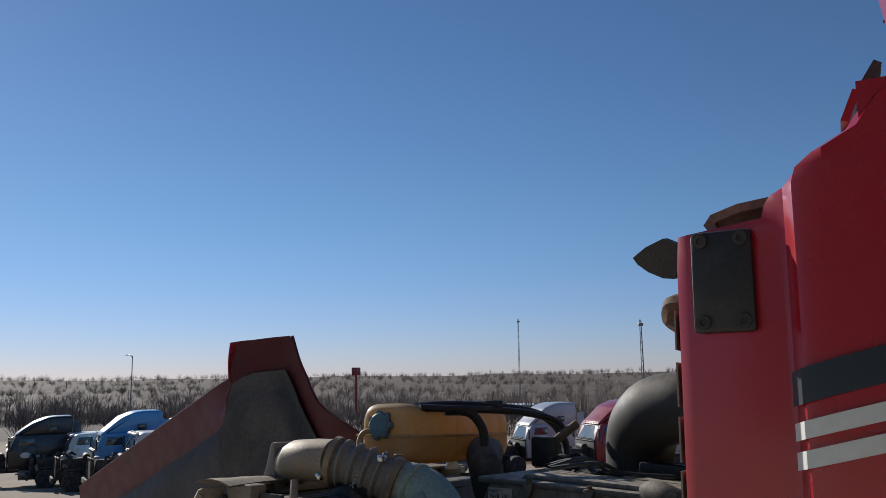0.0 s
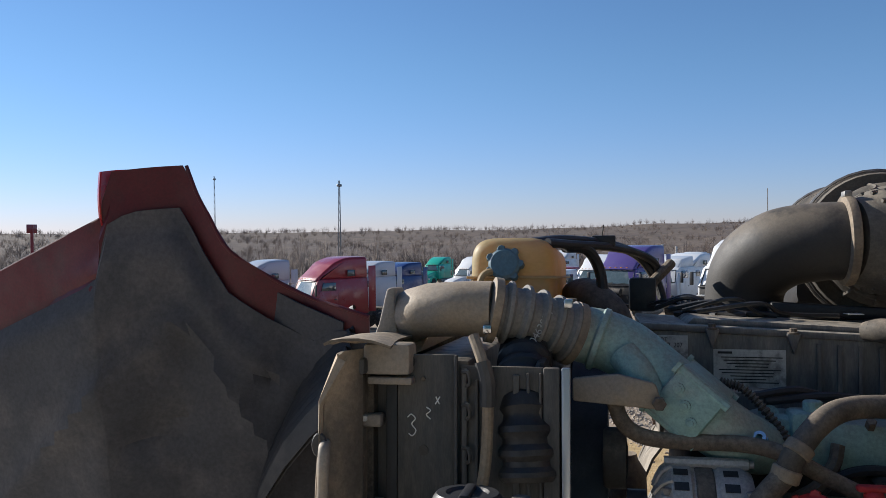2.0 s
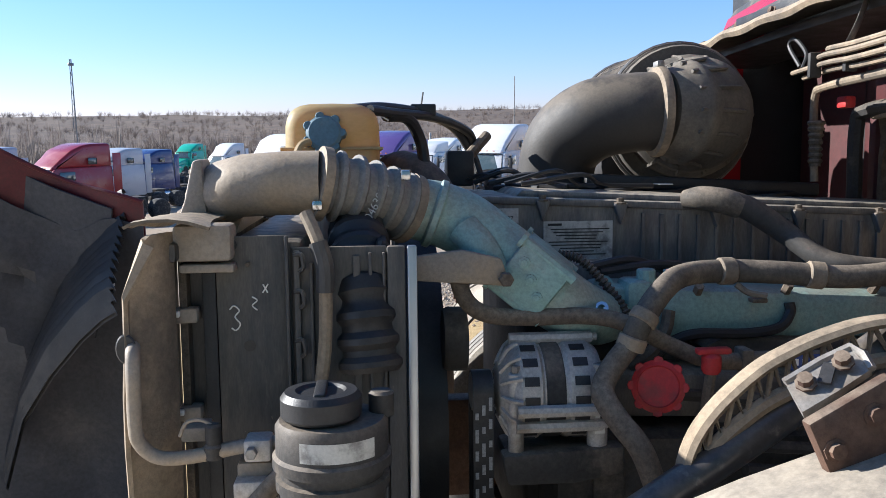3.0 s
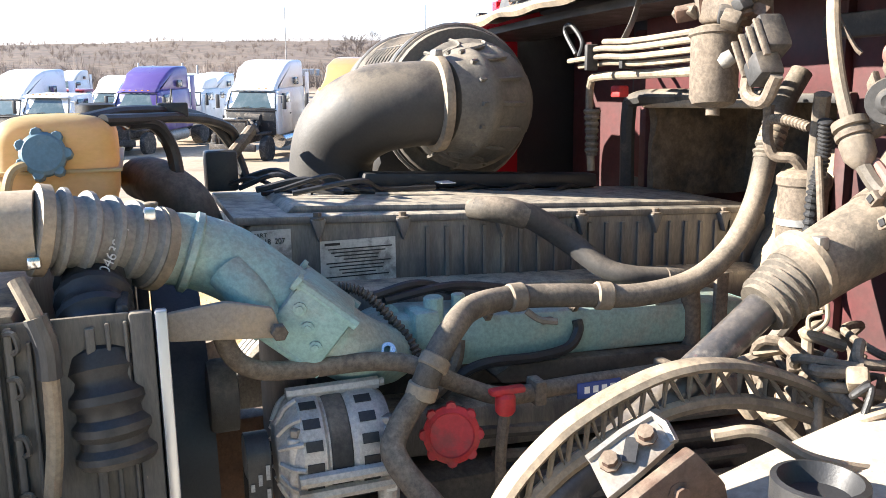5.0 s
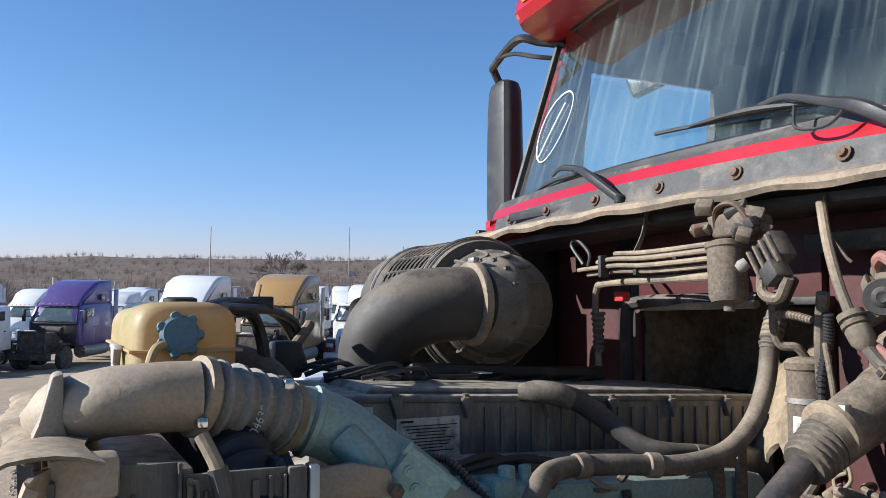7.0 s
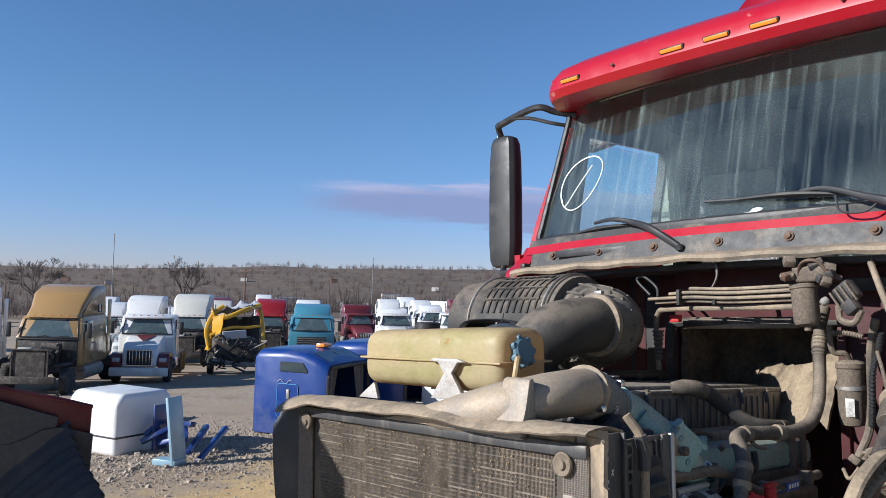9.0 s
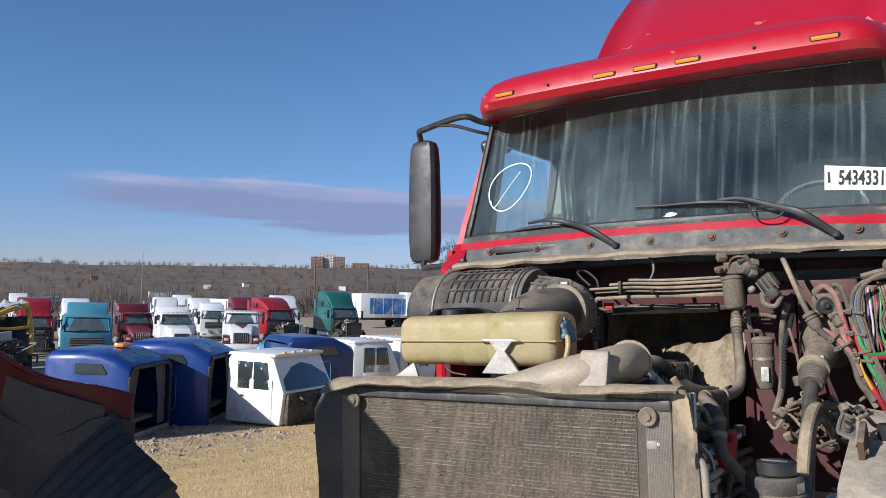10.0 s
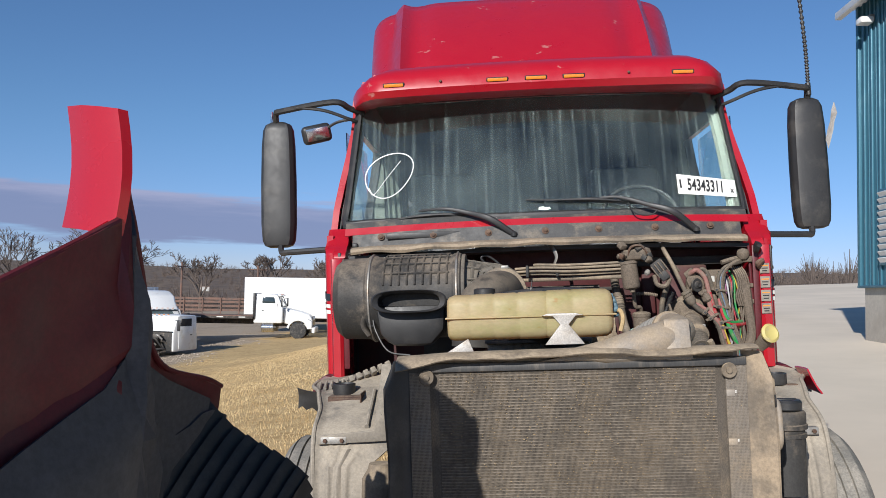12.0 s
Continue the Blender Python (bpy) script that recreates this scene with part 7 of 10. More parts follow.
def wheel(s):
    c = Vector((s * 1.10, 0.60, 0.52))
    m = along(c - Vector((0.145, 0, 0)), c + Vector((1, 0, 0)))
    prof = [(0.30, 0.0), (0.42, 0.0), (0.49, 0.02), (0.515, 0.05)]
    for k in range(4):
        a = 0.055 + 0.046 * k
        prof += [(0.520, a), (0.520, a + 0.036), (0.508, a + 0.038), (0.508, a + 0.044)]
    prof += [(0.515, 0.24), (0.49, 0.27), (0.42, 0.29), (0.30, 0.29)]
    t = part("front_wheel", lathe(prof, 56, m), FTYRE, truck, "worn dusty front tyre on a steel wheel")
    part("rim", lathe([(0.05, 0.10), (0.18, 0.11), (0.24, 0.06), (0.29, 0.02), (0.305, 0.03), (0.305, 0.26), (0.05, 0.2)], 32, m), STEEL, t)
    ln = part("inner_fender", liner(s), LINERT, truck, "dusty grey plastic inner fender with pressed ribs")
    part("fender_edge", tube([(s * (e + 0.004), y, z + 0.008) for y, z, e in LINE[1:]], 0.010, 8, 3), LINERT, ln)
    if s > 0:
        part("deck_rib", tube([(0.84, 0.60, 1.247), (0.835, 0.72, 1.205), (0.83, 0.84, 1.168), (0.825, 0.94, 1.132)], 0.010, 8, 4), LINERT, ln)
        part("plate_riser", prism([(0.50, 1.228), (0.71, 1.19), (0.71, 1.245), (0.50, 1.245)], 0.885, 0.892, 'x', 0.002), RUST, ln)
        part("plate_lip", prism([(0.885, 1.19), (1.045, 1.19), (1.045, 1.222), (0.885, 1.222)], 0.672, 0.680, 'y', 0.002), RUST, ln)
        part("torn_corner", rough_up(sheet([[(1.125 + 0.024 * i, 0.46 - 0.006 * j, 1.225 + 0.006 * i - (0.022 + 0.004 * (i % 2)) * j) for i in range(6)] for j in range(5)], 0.006), 0.012, 14), BLACK, ln)
        for k in range(5):
            part("deck_groove", tube([(1.13 - 0.028 * k, 0.42, 1.268 + 0.004 * k), (1.115 - 0.028 * k, 0.53, 1.248 + 0.004 * k)], 0.006, 6, 2), LINERT, ln)
    part("mount_plate", box(s * (0.965 if s > 0 else 1.0), 0.575 if s > 0 else 0.56, 1.225, 0.16, 0.20 if s > 0 else 0.11, 0.012, 0.003), RUST, ln)
    part("rubber_cup", lathe([(0.05, 0), (0.053, 0.01), (0.053, 0.05), (0.046, 0.052), (0.036, 0.03), (0.0, 0.028)], 24, pose(s * 0.985, 0.585, 1.229)), BLACK, ln)
    by = 1.035
    if s > 0:
        part("brace_arm", prism([(0.74, 1.40), (0.70, 1.40), (0.73, 1.085), (1.02, 1.075), (1.02, 1.11), (0.78, 1.13)], by - 0.015, by, 'y', 0.004), LINERT, ln)
    part("brace_slot", box(s * 0.95, by - 0.018, 1.092, 0.11, 0.04, 0.03, 0.004), STEEL, ln)
    for dx in (-0.035, 0.035):
        part("bolt", rod((s * (0.95 + dx), by, 1.092), (s * (0.95 + dx), by + 0.012, 1.092), 0.009, 6), RUST, ln)
    for k in range(7 if s > 0 else 0):
        part("louvre", box(0, 0, 0, 0.026, 0.05, 0.03, 0.004), LINERT, ln, m=pose(0.80 + 0.036 * k, 0.42, 1.345 - 0.013 * k, 30, 20, 25))
    part("rear_flap", rough_up(sheet([[(s * (0.96 + 0.05 * i), 0.36 + 0.03 * j, 1.27 - 0.012 * i - 0.02 * j) for i in range(6)] for j in range(3)], 0.006), 0.008, 9), BLACK, ln)
    part("red_sill", rough_up(prism([(s * 1.00, 1.27), (s * 1.15, 1.29), (s * 1.20, 1.26), (s * 1.21, 1.20), (s * 1.16, 1.22), (s * 1.0, 1.20)], 0.14, 0.26, 'y', 0.008), 0.006, 8), RED_SHADED, truck)


wheel(1)
wheel(-1)
part("torn_fender_scrap", rough_up(sheet([[(-1.14 - 0.02 * i, 0.42 + 0.05 * j, 1.29 - 0.035 * i) for i in range(4)] for j in range(4)], 0.008), 0.01, 9), RED, truck, "torn strip of red fender")
part("washer_tank", lathe([(0.05, 0), (0.075, 0.02), (0.08, 0.2), (0.075, 0.30), (0.05, 0.34), (0.045, 0.36)], 18, pose(0.74, 1.15, 0.66)), BAFFLE, truck)
part("side_pod", lathe([(0.03, 0), (0.09, 0.02), (0.10, 0.22), (0.06, 0.26)], 18, pose(-0.76, 1.22, 0.62)), DARK, truck)
for z in (1.02, 0.82):
    part("hose_ring", lathe([(0.03, 0), (0.055, 0.006), (0.055, 0.03), (0.03, 0.036)], 18, along((-0.72, 1.36, z), (-0.80, 1.42, z))), DARK, truck)
part("lower_hose", tube([(-0.55, 1.2, 1.0), (-0.60, 1.15, 0.9), (-0.6, 0.95, 0.8)], 0.03, 12), RUBBER, truck)

# -- hinged arch of lattice plastic over the driver's wheel, with its rusty latch bracket --
ARCH = [(0.90, 1.06), (0.885, 1.15), (0.85, 1.21), (0.79, 1.265), (0.74, 1.293), (0.69, 1.313), (0.62, 1.331), (0.54, 1.332), (0.45, 1.31), (0.34, 1.26), (0.21, 1.18)]
arch = part("fender_arch", tube([(-0.74, y, z) for y, z in ARCH], 0.020, 8, 5, flat=0.5), BAFFLE, truck, "grey lattice arch of the wheel housing")
inner = [(y - 0.012 + 0.055 * (y - 0.6), z - 0.055) for y, z in ARCH]
part("lower_chord", tube([(-0.745, y, z) for y, z in inner], 0.012, 8, 5), BAFFLE, arch)
for (a, b), (c, d) in zip(list(zip(ARCH, inner))[:-1], list(zip(ARCH, inner))[1:]):
    for k in range(2):
        f, g = k / 2, (k + 1) / 2
        p0, p1 = Vector((-0.743, a[0] + (c[0] - a[0]) * f, a[1] + (c[1] - a[1]) * f)), Vector((-0.747, b[0] + (d[0] - b[0]) * (f + g) / 2, b[1] + (d[1] - b[1]) * (f + g) / 2))
        p2 = Vector((-0.743, a[0] + (c[0] - a[0]) * g, a[1] + (c[1] - a[1]) * g))
        part("lattice_bar", tube([p0, p1, p2], 0.0045, 5, 1, smooth=False), BAFFLE, arch)
br = part("latch_bracket", sheet([[(-0.838, 0.796, 1.277), (-0.842, 0.755, 1.300), (-0.845, 0.715, 1.323)], [(-0.865, 0.798, 1.264), (-0.866, 0.754, 1.289), (-0.864, 0.711, 1.312)], [(-0.890, 0.800, 1.253), (-0.888, 0.753, 1.278), (-0.883, 0.708, 1.303)]], 0.012), STEEL, truck, "rusty bolted latch bracket")
up = Vector((-0.45, 0.42, 0.79))
for p in ((-0.862, 0.781, 1.281), (-0.866, 0.735, 1.308)):
    part("bolt", lathe([(0.014, 0), (0.014, 0.003), (0.010, 0.004), (0.010, 0.013), (0.0, 0.014)], 8, along(p, Vector(p) + up)), RUST, br)
part("slot", box(0, 0, 0, 0.016, 0.032, 0.004, 0.0, m=along((-0.868, 0.757, 1.295), Vector((-0.868, 0.757, 1.295)) + up)), BLACK, br)
part("bracket_lip", tube([(-0.838, 0.797, 1.277), (-0.845, 0.714, 1.323), (-0.883, 0.707, 1.303)], 0.006, 6, 2), STEEL, br)
arm = part("latch_arm", prism([(0.805, 1.245), (0.700, 1.303), (0.655, 1.255), (0.635, 1.18), (0.66, 1.10), (0.72, 1.08), (0.765, 1.16)], -0.915, -0.893, 'x', 0.005), RUST, br, "rust-brown latch plate")
part("bolt", lathe([(0.015, 0), (0.015, 0.003), (0.010, 0.004), (0.010, 0.012)], 8, along((-0.914, 0.722, 1.255), (-1.0, 0.722, 1.262))), RUST, arm)
part("bolt", lathe([(0.015, 0), (0.015, 0.003), (0.010, 0.004), (0.010, 0.012)], 8, along((-0.914, 0.770, 1.212), (-1.0, 0.770, 1.218))), RUST, arm)
part("coil_spring", tube([(-0.91 + 0.022 * math.cos(t), 0.60 + 0.022 * math.sin(t) + 0.002 * t, 1.19 - 0.0035 * t) for t in [0.7 * k for k in range(40)]], 0.005, 6, 1), RUST, truck)
part("latch_cable", tube([(-0.88, 0.65, 1.30), (-0.90, 0.60, 1.305), (-0.92, 0.54, 1.27), (-0.94, 0.47, 1.25), (-0.95, 0.40, 1.24)], 0.008, 8), LIPM, truck)

# -- wrapped looms over the wheel housing, a yellow valve button and a blue badge --
rng = random.Random(21)
for k in range(12):
    y, z = rng.uniform(0.16, 0.36), rng.uniform(1.17, 1.30)
    pts = [(-0.50 - 0.055 * j - 0.03 * rng.random(), y + rng.uniform(-0.05, 0.05), z + rng.uniform(-0.045, 0.045)) for j in range(9)]
    part("wrapped_loom", tube(pts[k % 3:6 + k % 4], rng.uniform(0.005, 0.010), 8, 5), (LIPM, DUSTY, RUBBER)[k % 3], truck)
for k in range(26):
    w = rng.uniform(0.02, 0.05)
    part("plug_body", box(0, 0, 0, w, rng.uniform(0.018, 0.032), rng.uniform(0.016, 0.034), 0.004), (LIPM, DUSTY, DUSTY)[k % 3], truck, m=pose(rng.uniform(-0.98, -0.56), rng.uniform(0.20, 0.42), rng.uniform(1.15, 1.31), rng.uniform(-40, 40), rng.uniform(-40, 40), rng.uniform(0, 180)))
bd = part("engine_badge", box(-0.462, 0.555, 1.203, 0.004, 0.085, 0.028, 0.001), mat("dark_blue_badge", (0.02, 0.05, 0.20), 0.5), truck, "blue badge with white marks")
for k in range(4):
    part("badge_mark", box(-0.4645, 0.580 - 0.017 * k, 1.204, 0.001, 0.010, 0.012), PAPER, bd)


# ---- the hood's right fender, standing beside the radiator, seen from its inner side ----
def fender():
    th = empty("hood_fender", pose(0, 0, 0), "red hood fender with shade-darkened inner side and grey liner, standing on the ground", "fender")
    tops = [(2.10, 1.385), (2.20, 1.415), (2.36, 1.455), (2.51, 1.53), (2.67, 1.645), (2.75, 1.78), (2.80, 1.87), (2.845, 1.985), (2.94, 1.978), (3.04, 1.966), (3.125, 1.95), (3.13, 1.775), (3.2, 1.75)]

    def ridge(y):
        return 1.80 - 0.404 * (y - 3.07)
    ys = [2.10 + 0.0475 * k for k in range(22)] + [3.128, 3.135] + [3.2 + 0.08 * k for k in range(20)]

    def top(y):
        if y >= 3.13:
            return ridge(y)
        for (a, p), (b, q) in zip(tops, tops[1:]):
            if y <= b:
                return p + (q - p) * (y - a) / (b - a)

    def plane(y, z):
        x = 1.04 + 0.07 * math.exp(-((y - 2.42) / 0.16) ** 2) if y < 2.85 else max(0.885, 1.04 - 0.52 * (y - 2.85))
        if y > 3.14:
            x = 0.885 + 0.153 * (y - 3.14)
        return x + 0.10 * max(0.0, 1.75 - z) ** 1.5

    def skin_of(inset, push, relief):
        rows = []
        for j in range(29):
            v = j / 28
            row = []
            for y in ys:
                t = top(y) - inset * lerp_table(y, [(2.2, 0.5), (2.35, 1.0), (3.0, 1.0), (3.2, 1.45)])
                z = t + (-0.03 - t) * v ** 1.25
                x = plane(y, z) + push
                if relief:
                    w = top(y) - z
                    # raised web falling from the rim, a low bay with a boss, an oval pocket
                    web = math.exp(-((y - 2.83 + 0.585 * (1.381 - z)) / 0.035) ** 2) if z < 1.40 else 0.0
                    arm = math.exp(-((z - 1.381 + 0.93 * (y - 2.84)) / 0.045) ** 2) if y > 2.82 else 0.0
                    x -= 0.035 * web * max(0.0, min(1.0, (z - 0.45) / 0.2)) + 0.04 * arm
                    x -= 0.045 * max(0.0, min(1.0, (w - 0.24) / 0.10)) * (1 if y > 2.5 else max(0.0, (y - 2.3) / 0.2))
                    x += 0.035 * math.exp(-(((y - 2.78) / 0.09) ** 2 + ((z - 1.25) / 0.07) ** 2))
                    x -= 0.03 * math.exp(-((y - 2.902) ** 2 + (z - 1.212) ** 2) / 0.0012)
                    x += 0.06 * math.exp(-((((y - 2.98) + 0.4 * (z - 0.92)) / 0.11) ** 4 + ((z - 0.92) / 0.085) ** 4))
                    for sy, sz in ((2.525, 1.12), (2.385, 1.04)):
                        u, v2 = (y - sy) * 0.89 + (z - sz) * 0.46, (z - sz) * 0.89 - (y - sy) * 0.46
                        x += 0.05 * math.exp(-((u / 0.016) ** 2 + (v2 / 0.12) ** 4))
                    x += 0.012 * noise.noise(Vector((y * 4, z * 4, 1)))
                else:
                    w = (top(y) - z)
                    if y > 3.0:
                        x -= 0.03 * math.exp(-((w - 0.20) / 0.05) ** 2) * max(0.0, 1.0 - abs(y - 3.15) / 0.2)
                row.append((x, y, z))
            rows.append(row)
        return rows
    # the inner side's shade is in this darker red; the tip keeps the full red
    sk = part("fender_skin", sheet(skin_of(0.0, 0.0, False), 0.008), RED_SHADED, th, "red fender skin, darkened for its shaded inner side")
    part("inner_liner", sheet(skin_of(0.17, -0.034, True), 0.008), LINER, th, "dusty grey moulded wheel liner")
    # the tip turns outward to the painted face
    rows = []
    for k in range(7):
        z = 1.955 - 0.035 * k
        w = 0.012 * math.sin(k / 6 * math.pi)
        rows.append([(0.884 - w, 3.128, z), (0.895 - w, 3.142, z + 0.001), (0.93 - w, 3.136, z + 0.006), (0.97 - w, 3.118, z + 0.012), (1.01 - w, 3.09, z + 0.016)])
    part("tip_face", sheet(rows, 0.006), RED, th, "bright red painted tip")
    rows = []
    for k in range(9):
        y = 3.12 + 0.2 * k
        z = ridge(y)
        rows.append([(plane(y, z) + 0.004, y, z - 0.002), (plane(y, z) + 0.04, y, z - 0.05), (plane(y, z) + 0.16, y + 0.02, z - 0.20), (plane(y, z) + 0.30, y + 0.05, z - 0.42), (plane(y, z) + 0.40, y + 0.05, z - 0.6), (plane(y, z) + 0.42, y + 0.05, 0.0)])
    part("outer_skin", sheet(rows, 0.008), RED, th)
    part("arch_lip", tube([(plane(y, z) - 0.006, y, z - 0.003) for y, z in tops[:8]], 0.008, 8, 4), RED_SHADED, th)
    part("ridge_edge", tube([(plane(y, ridge(y)) - 0.002, y, ridge(y) - 0.003) for y in [3.14 + 0.16 * k for k in range(10)]], 0.007, 8, 2), RED_SHADED, th)
    # the band's lower edge is rolled inward and ends in a rounded shelf
    rows = []
    for k in range(10):
        y = 2.885 + 0.07 * k
        z0 = 1.555 - 0.36 * (y - 3.05)
        q = min(1.0, 0.45 + 0.55 * k / 2.0) * max(0.12, 1.0 - (k / 9) ** 2)
        rows.append([(plane(y, z0) + a * q + 0.01 * (1 - q), y, z0 + b * (0.4 + 0.6 * q)) for a, b in ((0.012, 0.085), (-0.012, 0.055), (-0.035, 0.025), (-0.052, -0.010), (-0.058, -0.045), (-0.046, -0.075), (-0.02, -0.095), (0.01, -0.105))])
    part("rolled_edge", sheet(rows, 0.008), RED_SHADED, th, "rolled red lower edge, darkened for shade")
    for y, z in ((2.525, 1.12), (2.385, 1.04)):
        part("slot", prism([(y + 0.010, z + 0.10), (y + 0.018, z + 0.09), (y - 0.03, z - 0.02), (y - 0.055, z - 0.11), (y - 0.048, z - 0.03), (y - 0.02, z + 0.04)], plane(y, z) - 0.035, plane(y, z) - 0.028, 'x'), BLACK, th)
    # ribbed rubber flap that hangs across the arch, torn at its end
    edge = [Vector(p) for p in ((1.13, 2.18, 1.42), (1.05, 2.17, 1.335), (0.99, 2.165, 1.275), (0.92, 2.16, 1.235), (0.845, 2.15, 1.195), (0.785, 2.14, 1.145), (0.77, 2.135, 1.07))]
    rows = []
    for j, off in enumerate(((0, 0, 0), (0.015, 0.05, -0.03), (0.045, 0.13, -0.10), (0.09, 0.24, -0.22), (0.14, 0.36, -0.40), (0.20, 0.46, -0.66))):
        row = []
        for i in range(61):
            u = i / 60 * (len(edge) - 1)
            k = min(int(u), len(edge) - 2)
            p = edge[k].lerp(edge[k + 1], u - k) + Vector(off)
            q = math.sin(i * 1.25)
            p += Vector((0.006 * q, 0.010 * q, 0.010 * q)) * (1.0 if j < 4 else 0.3)
            row.append(tuple(p))
        rows.append(row)
    rows += [[(x + 0.008, y - 0.004, z - 0.012) for x, y, z in row] for row in rows[::-1]]
    part("splash_flap", sheet(rows + rows[:1], 0.0), BLACK, th, "torn ribbed rubber splash flap")
    part("arch_return", sheet([[(1.06, 2.2, 1.36), (1.10, 2.40, 1.43), (1.12, 2.55, 1.50)], [(1.08, 2.22, 1.2), (1.13, 2.42, 1.22), (1.13, 2.6, 1.25)], [(1.10, 2.3, 0.9), (1.14, 2.5, 0.9), (1.14, 2.7, 0.9)]], 0.01), LINER, th)
    part("torn_chip", box(0.888, 2.175, 1.125, 0.07, 0.012, 0.012, 0.003), mat("pale_torn_edge", (0.4, 0.38, 0.34), 0.9), th)


fender()


# ---- the salvage yard: parked and stripped trucks, loose cabs, trailers ----
def paint(name, c, **k):
    return mat(name, c, 0.35, coat=0.4, stain=tuple(0.6 * v + 0.08 for v in c), stain_amount=0.3, stain_scale=1.2, grain=0.05, grain_scale=60, **k)


P_GOLD, P_TEAL, P_BLUE, P_PURPLE, P_GREEN, P_BLACK, P_SILVER, P_YELLOW, P_MAROON, P_CREAM, P_SEA, P_OLIVE, P_NAVY, P_SKY = (paint(*v) for v in (
    ("gold_paint", (0.36, 0.22, 0.08)), ("teal_paint", (0.07, 0.24, 0.33)), ("blue_paint", (0.010, 0.040, 0.20)), ("purple_paint", (0.085, 0.055, 0.20)),
    ("dark_green_paint", (0.02, 0.10, 0.09)), ("black_paint", (0.02, 0.02, 0.022)), ("silver_paint", (0.45, 0.45, 0.46)), ("yellow_paint", (0.65, 0.36, 0.02)),
    ("maroon_paint", (0.14, 0.02, 0.025)), ("cream_paint", (0.62, 0.60, 0.52)), ("sea_green_paint", (0.03, 0.42, 0.28)), ("olive_paint", (0.10, 0.10, 0.065)),
    ("navy_paint", (0.012, 0.03, 0.13)), ("sky_blue_paint", (0.10, 0.33, 0.62))))
STEELGREY = mat("grey_painted_steel", (0.13, 0.14, 0.15), 0.6, stain=(0.19, 0.17, 0.15), stain_amount=0.4, stain_scale=2, grain=0.1, grain_scale=20)
P_PALEBLUE = paint("pale_blue_paint", (0.24, 0.36, 0.44))
P_RED = paint("red_truck_paint", (0.27, 0.012, 0.016))
CABGLASS = mat("dark_cab_glass", (0.030, 0.042, 0.044), 0.08, coat=1.0, rough_var=0.03)
# teal-grey base paints in the sky's reflection; the paler stains are dust
SKYDUSTGLASS = mat("dusty_sky_tinted_windshield_glass", (0.075, 0.105, 0.105), 0.12, coat=1.0, stain=(0.17, 0.19, 0.18), stain_amount=0.45, stain_scale=1.3, grain=0.1, grain_scale=30, rough_var=0.05)
INSIDE = mat("dark_cab_inside", (0.02, 0.02, 0.022), 0.9, grain=0.3, grain_scale=20)
GRIME = mat("grimy_engine_metal", (0.06, 0.052, 0.045), 0.8, 0.2, stain=(0.14, 0.12, 0.10), stain_amount=0.5, stain_scale=5, grain=0.3, grain_scale=20)
LAMPGLASS = mat("headlamp_glass", (0.5, 0.52, 0.52), 0.15, coat=1.0)
WOOD = mat("weathered_deck_wood", (0.17, 0.10, 0.075), 0.9, stain=(0.1, 0.08, 0.07), stain_amount=0.5, stain_scale=2, grain=0.3, grain_scale=12)


def mesh_of(bm, name, material, sharp=35):
    bmesh.ops.recalc_face_normals(bm, faces=bm.faces)
    me = bpy.data.meshes.new(name)
    bm.to_mesh(me)
    bm.free()
    me.materials.append(material)
    me.shade_smooth()
    me.set_sharp_from_angle(angle=radians(sharp))
    return me


def put(name, me, parent, m):
    ob = new(name, me)
    ob.parent = parent
    ob.matrix_basis = m
    return ob


M_TYRE = mesh_of(lathe([(0.29, -0.14), (0.44, -0.145), (0.50, -0.12), (0.515, -0.07), (0.515, 0.07), (0.50, 0.12), (0.44, 0.145), (0.29, 0.14)], 28), "tyre", TYRE)
M_RIM = mesh_of(lathe([(0.03, 0.07), (0.10, 0.09), (0.13, 0.05), (0.22, 0.03), (0.27, 0.10), (0.30, 0.13), (0.30, -0.13), (0.03, -0.1)], 20), "rim", WHITE)
M_RIMS = mesh_of(lathe([(0.03, 0.07), (0.10, 0.09), (0.13, 0.05), (0.22, 0.03), (0.27, 0.10), (0.30, 0.13), (0.30, -0.13), (0.03, -0.1)], 20), "rim", STEEL)


def wheel_at(th, x, y, dual=False, rim=None):
    s = 1 if x > 0 else -1
    w = put("wheel", M_TYRE, th, pose(x, y, 0.515, 0, 90 * s, 0) @ Matrix.Diagonal((1, 1, 1.9 if dual else 1.0, 1)))
    put("rim", rim or M_RIM, w, Matrix())


def mirrored(th, fn):
    for s in (-1, 1):
        fn(s)


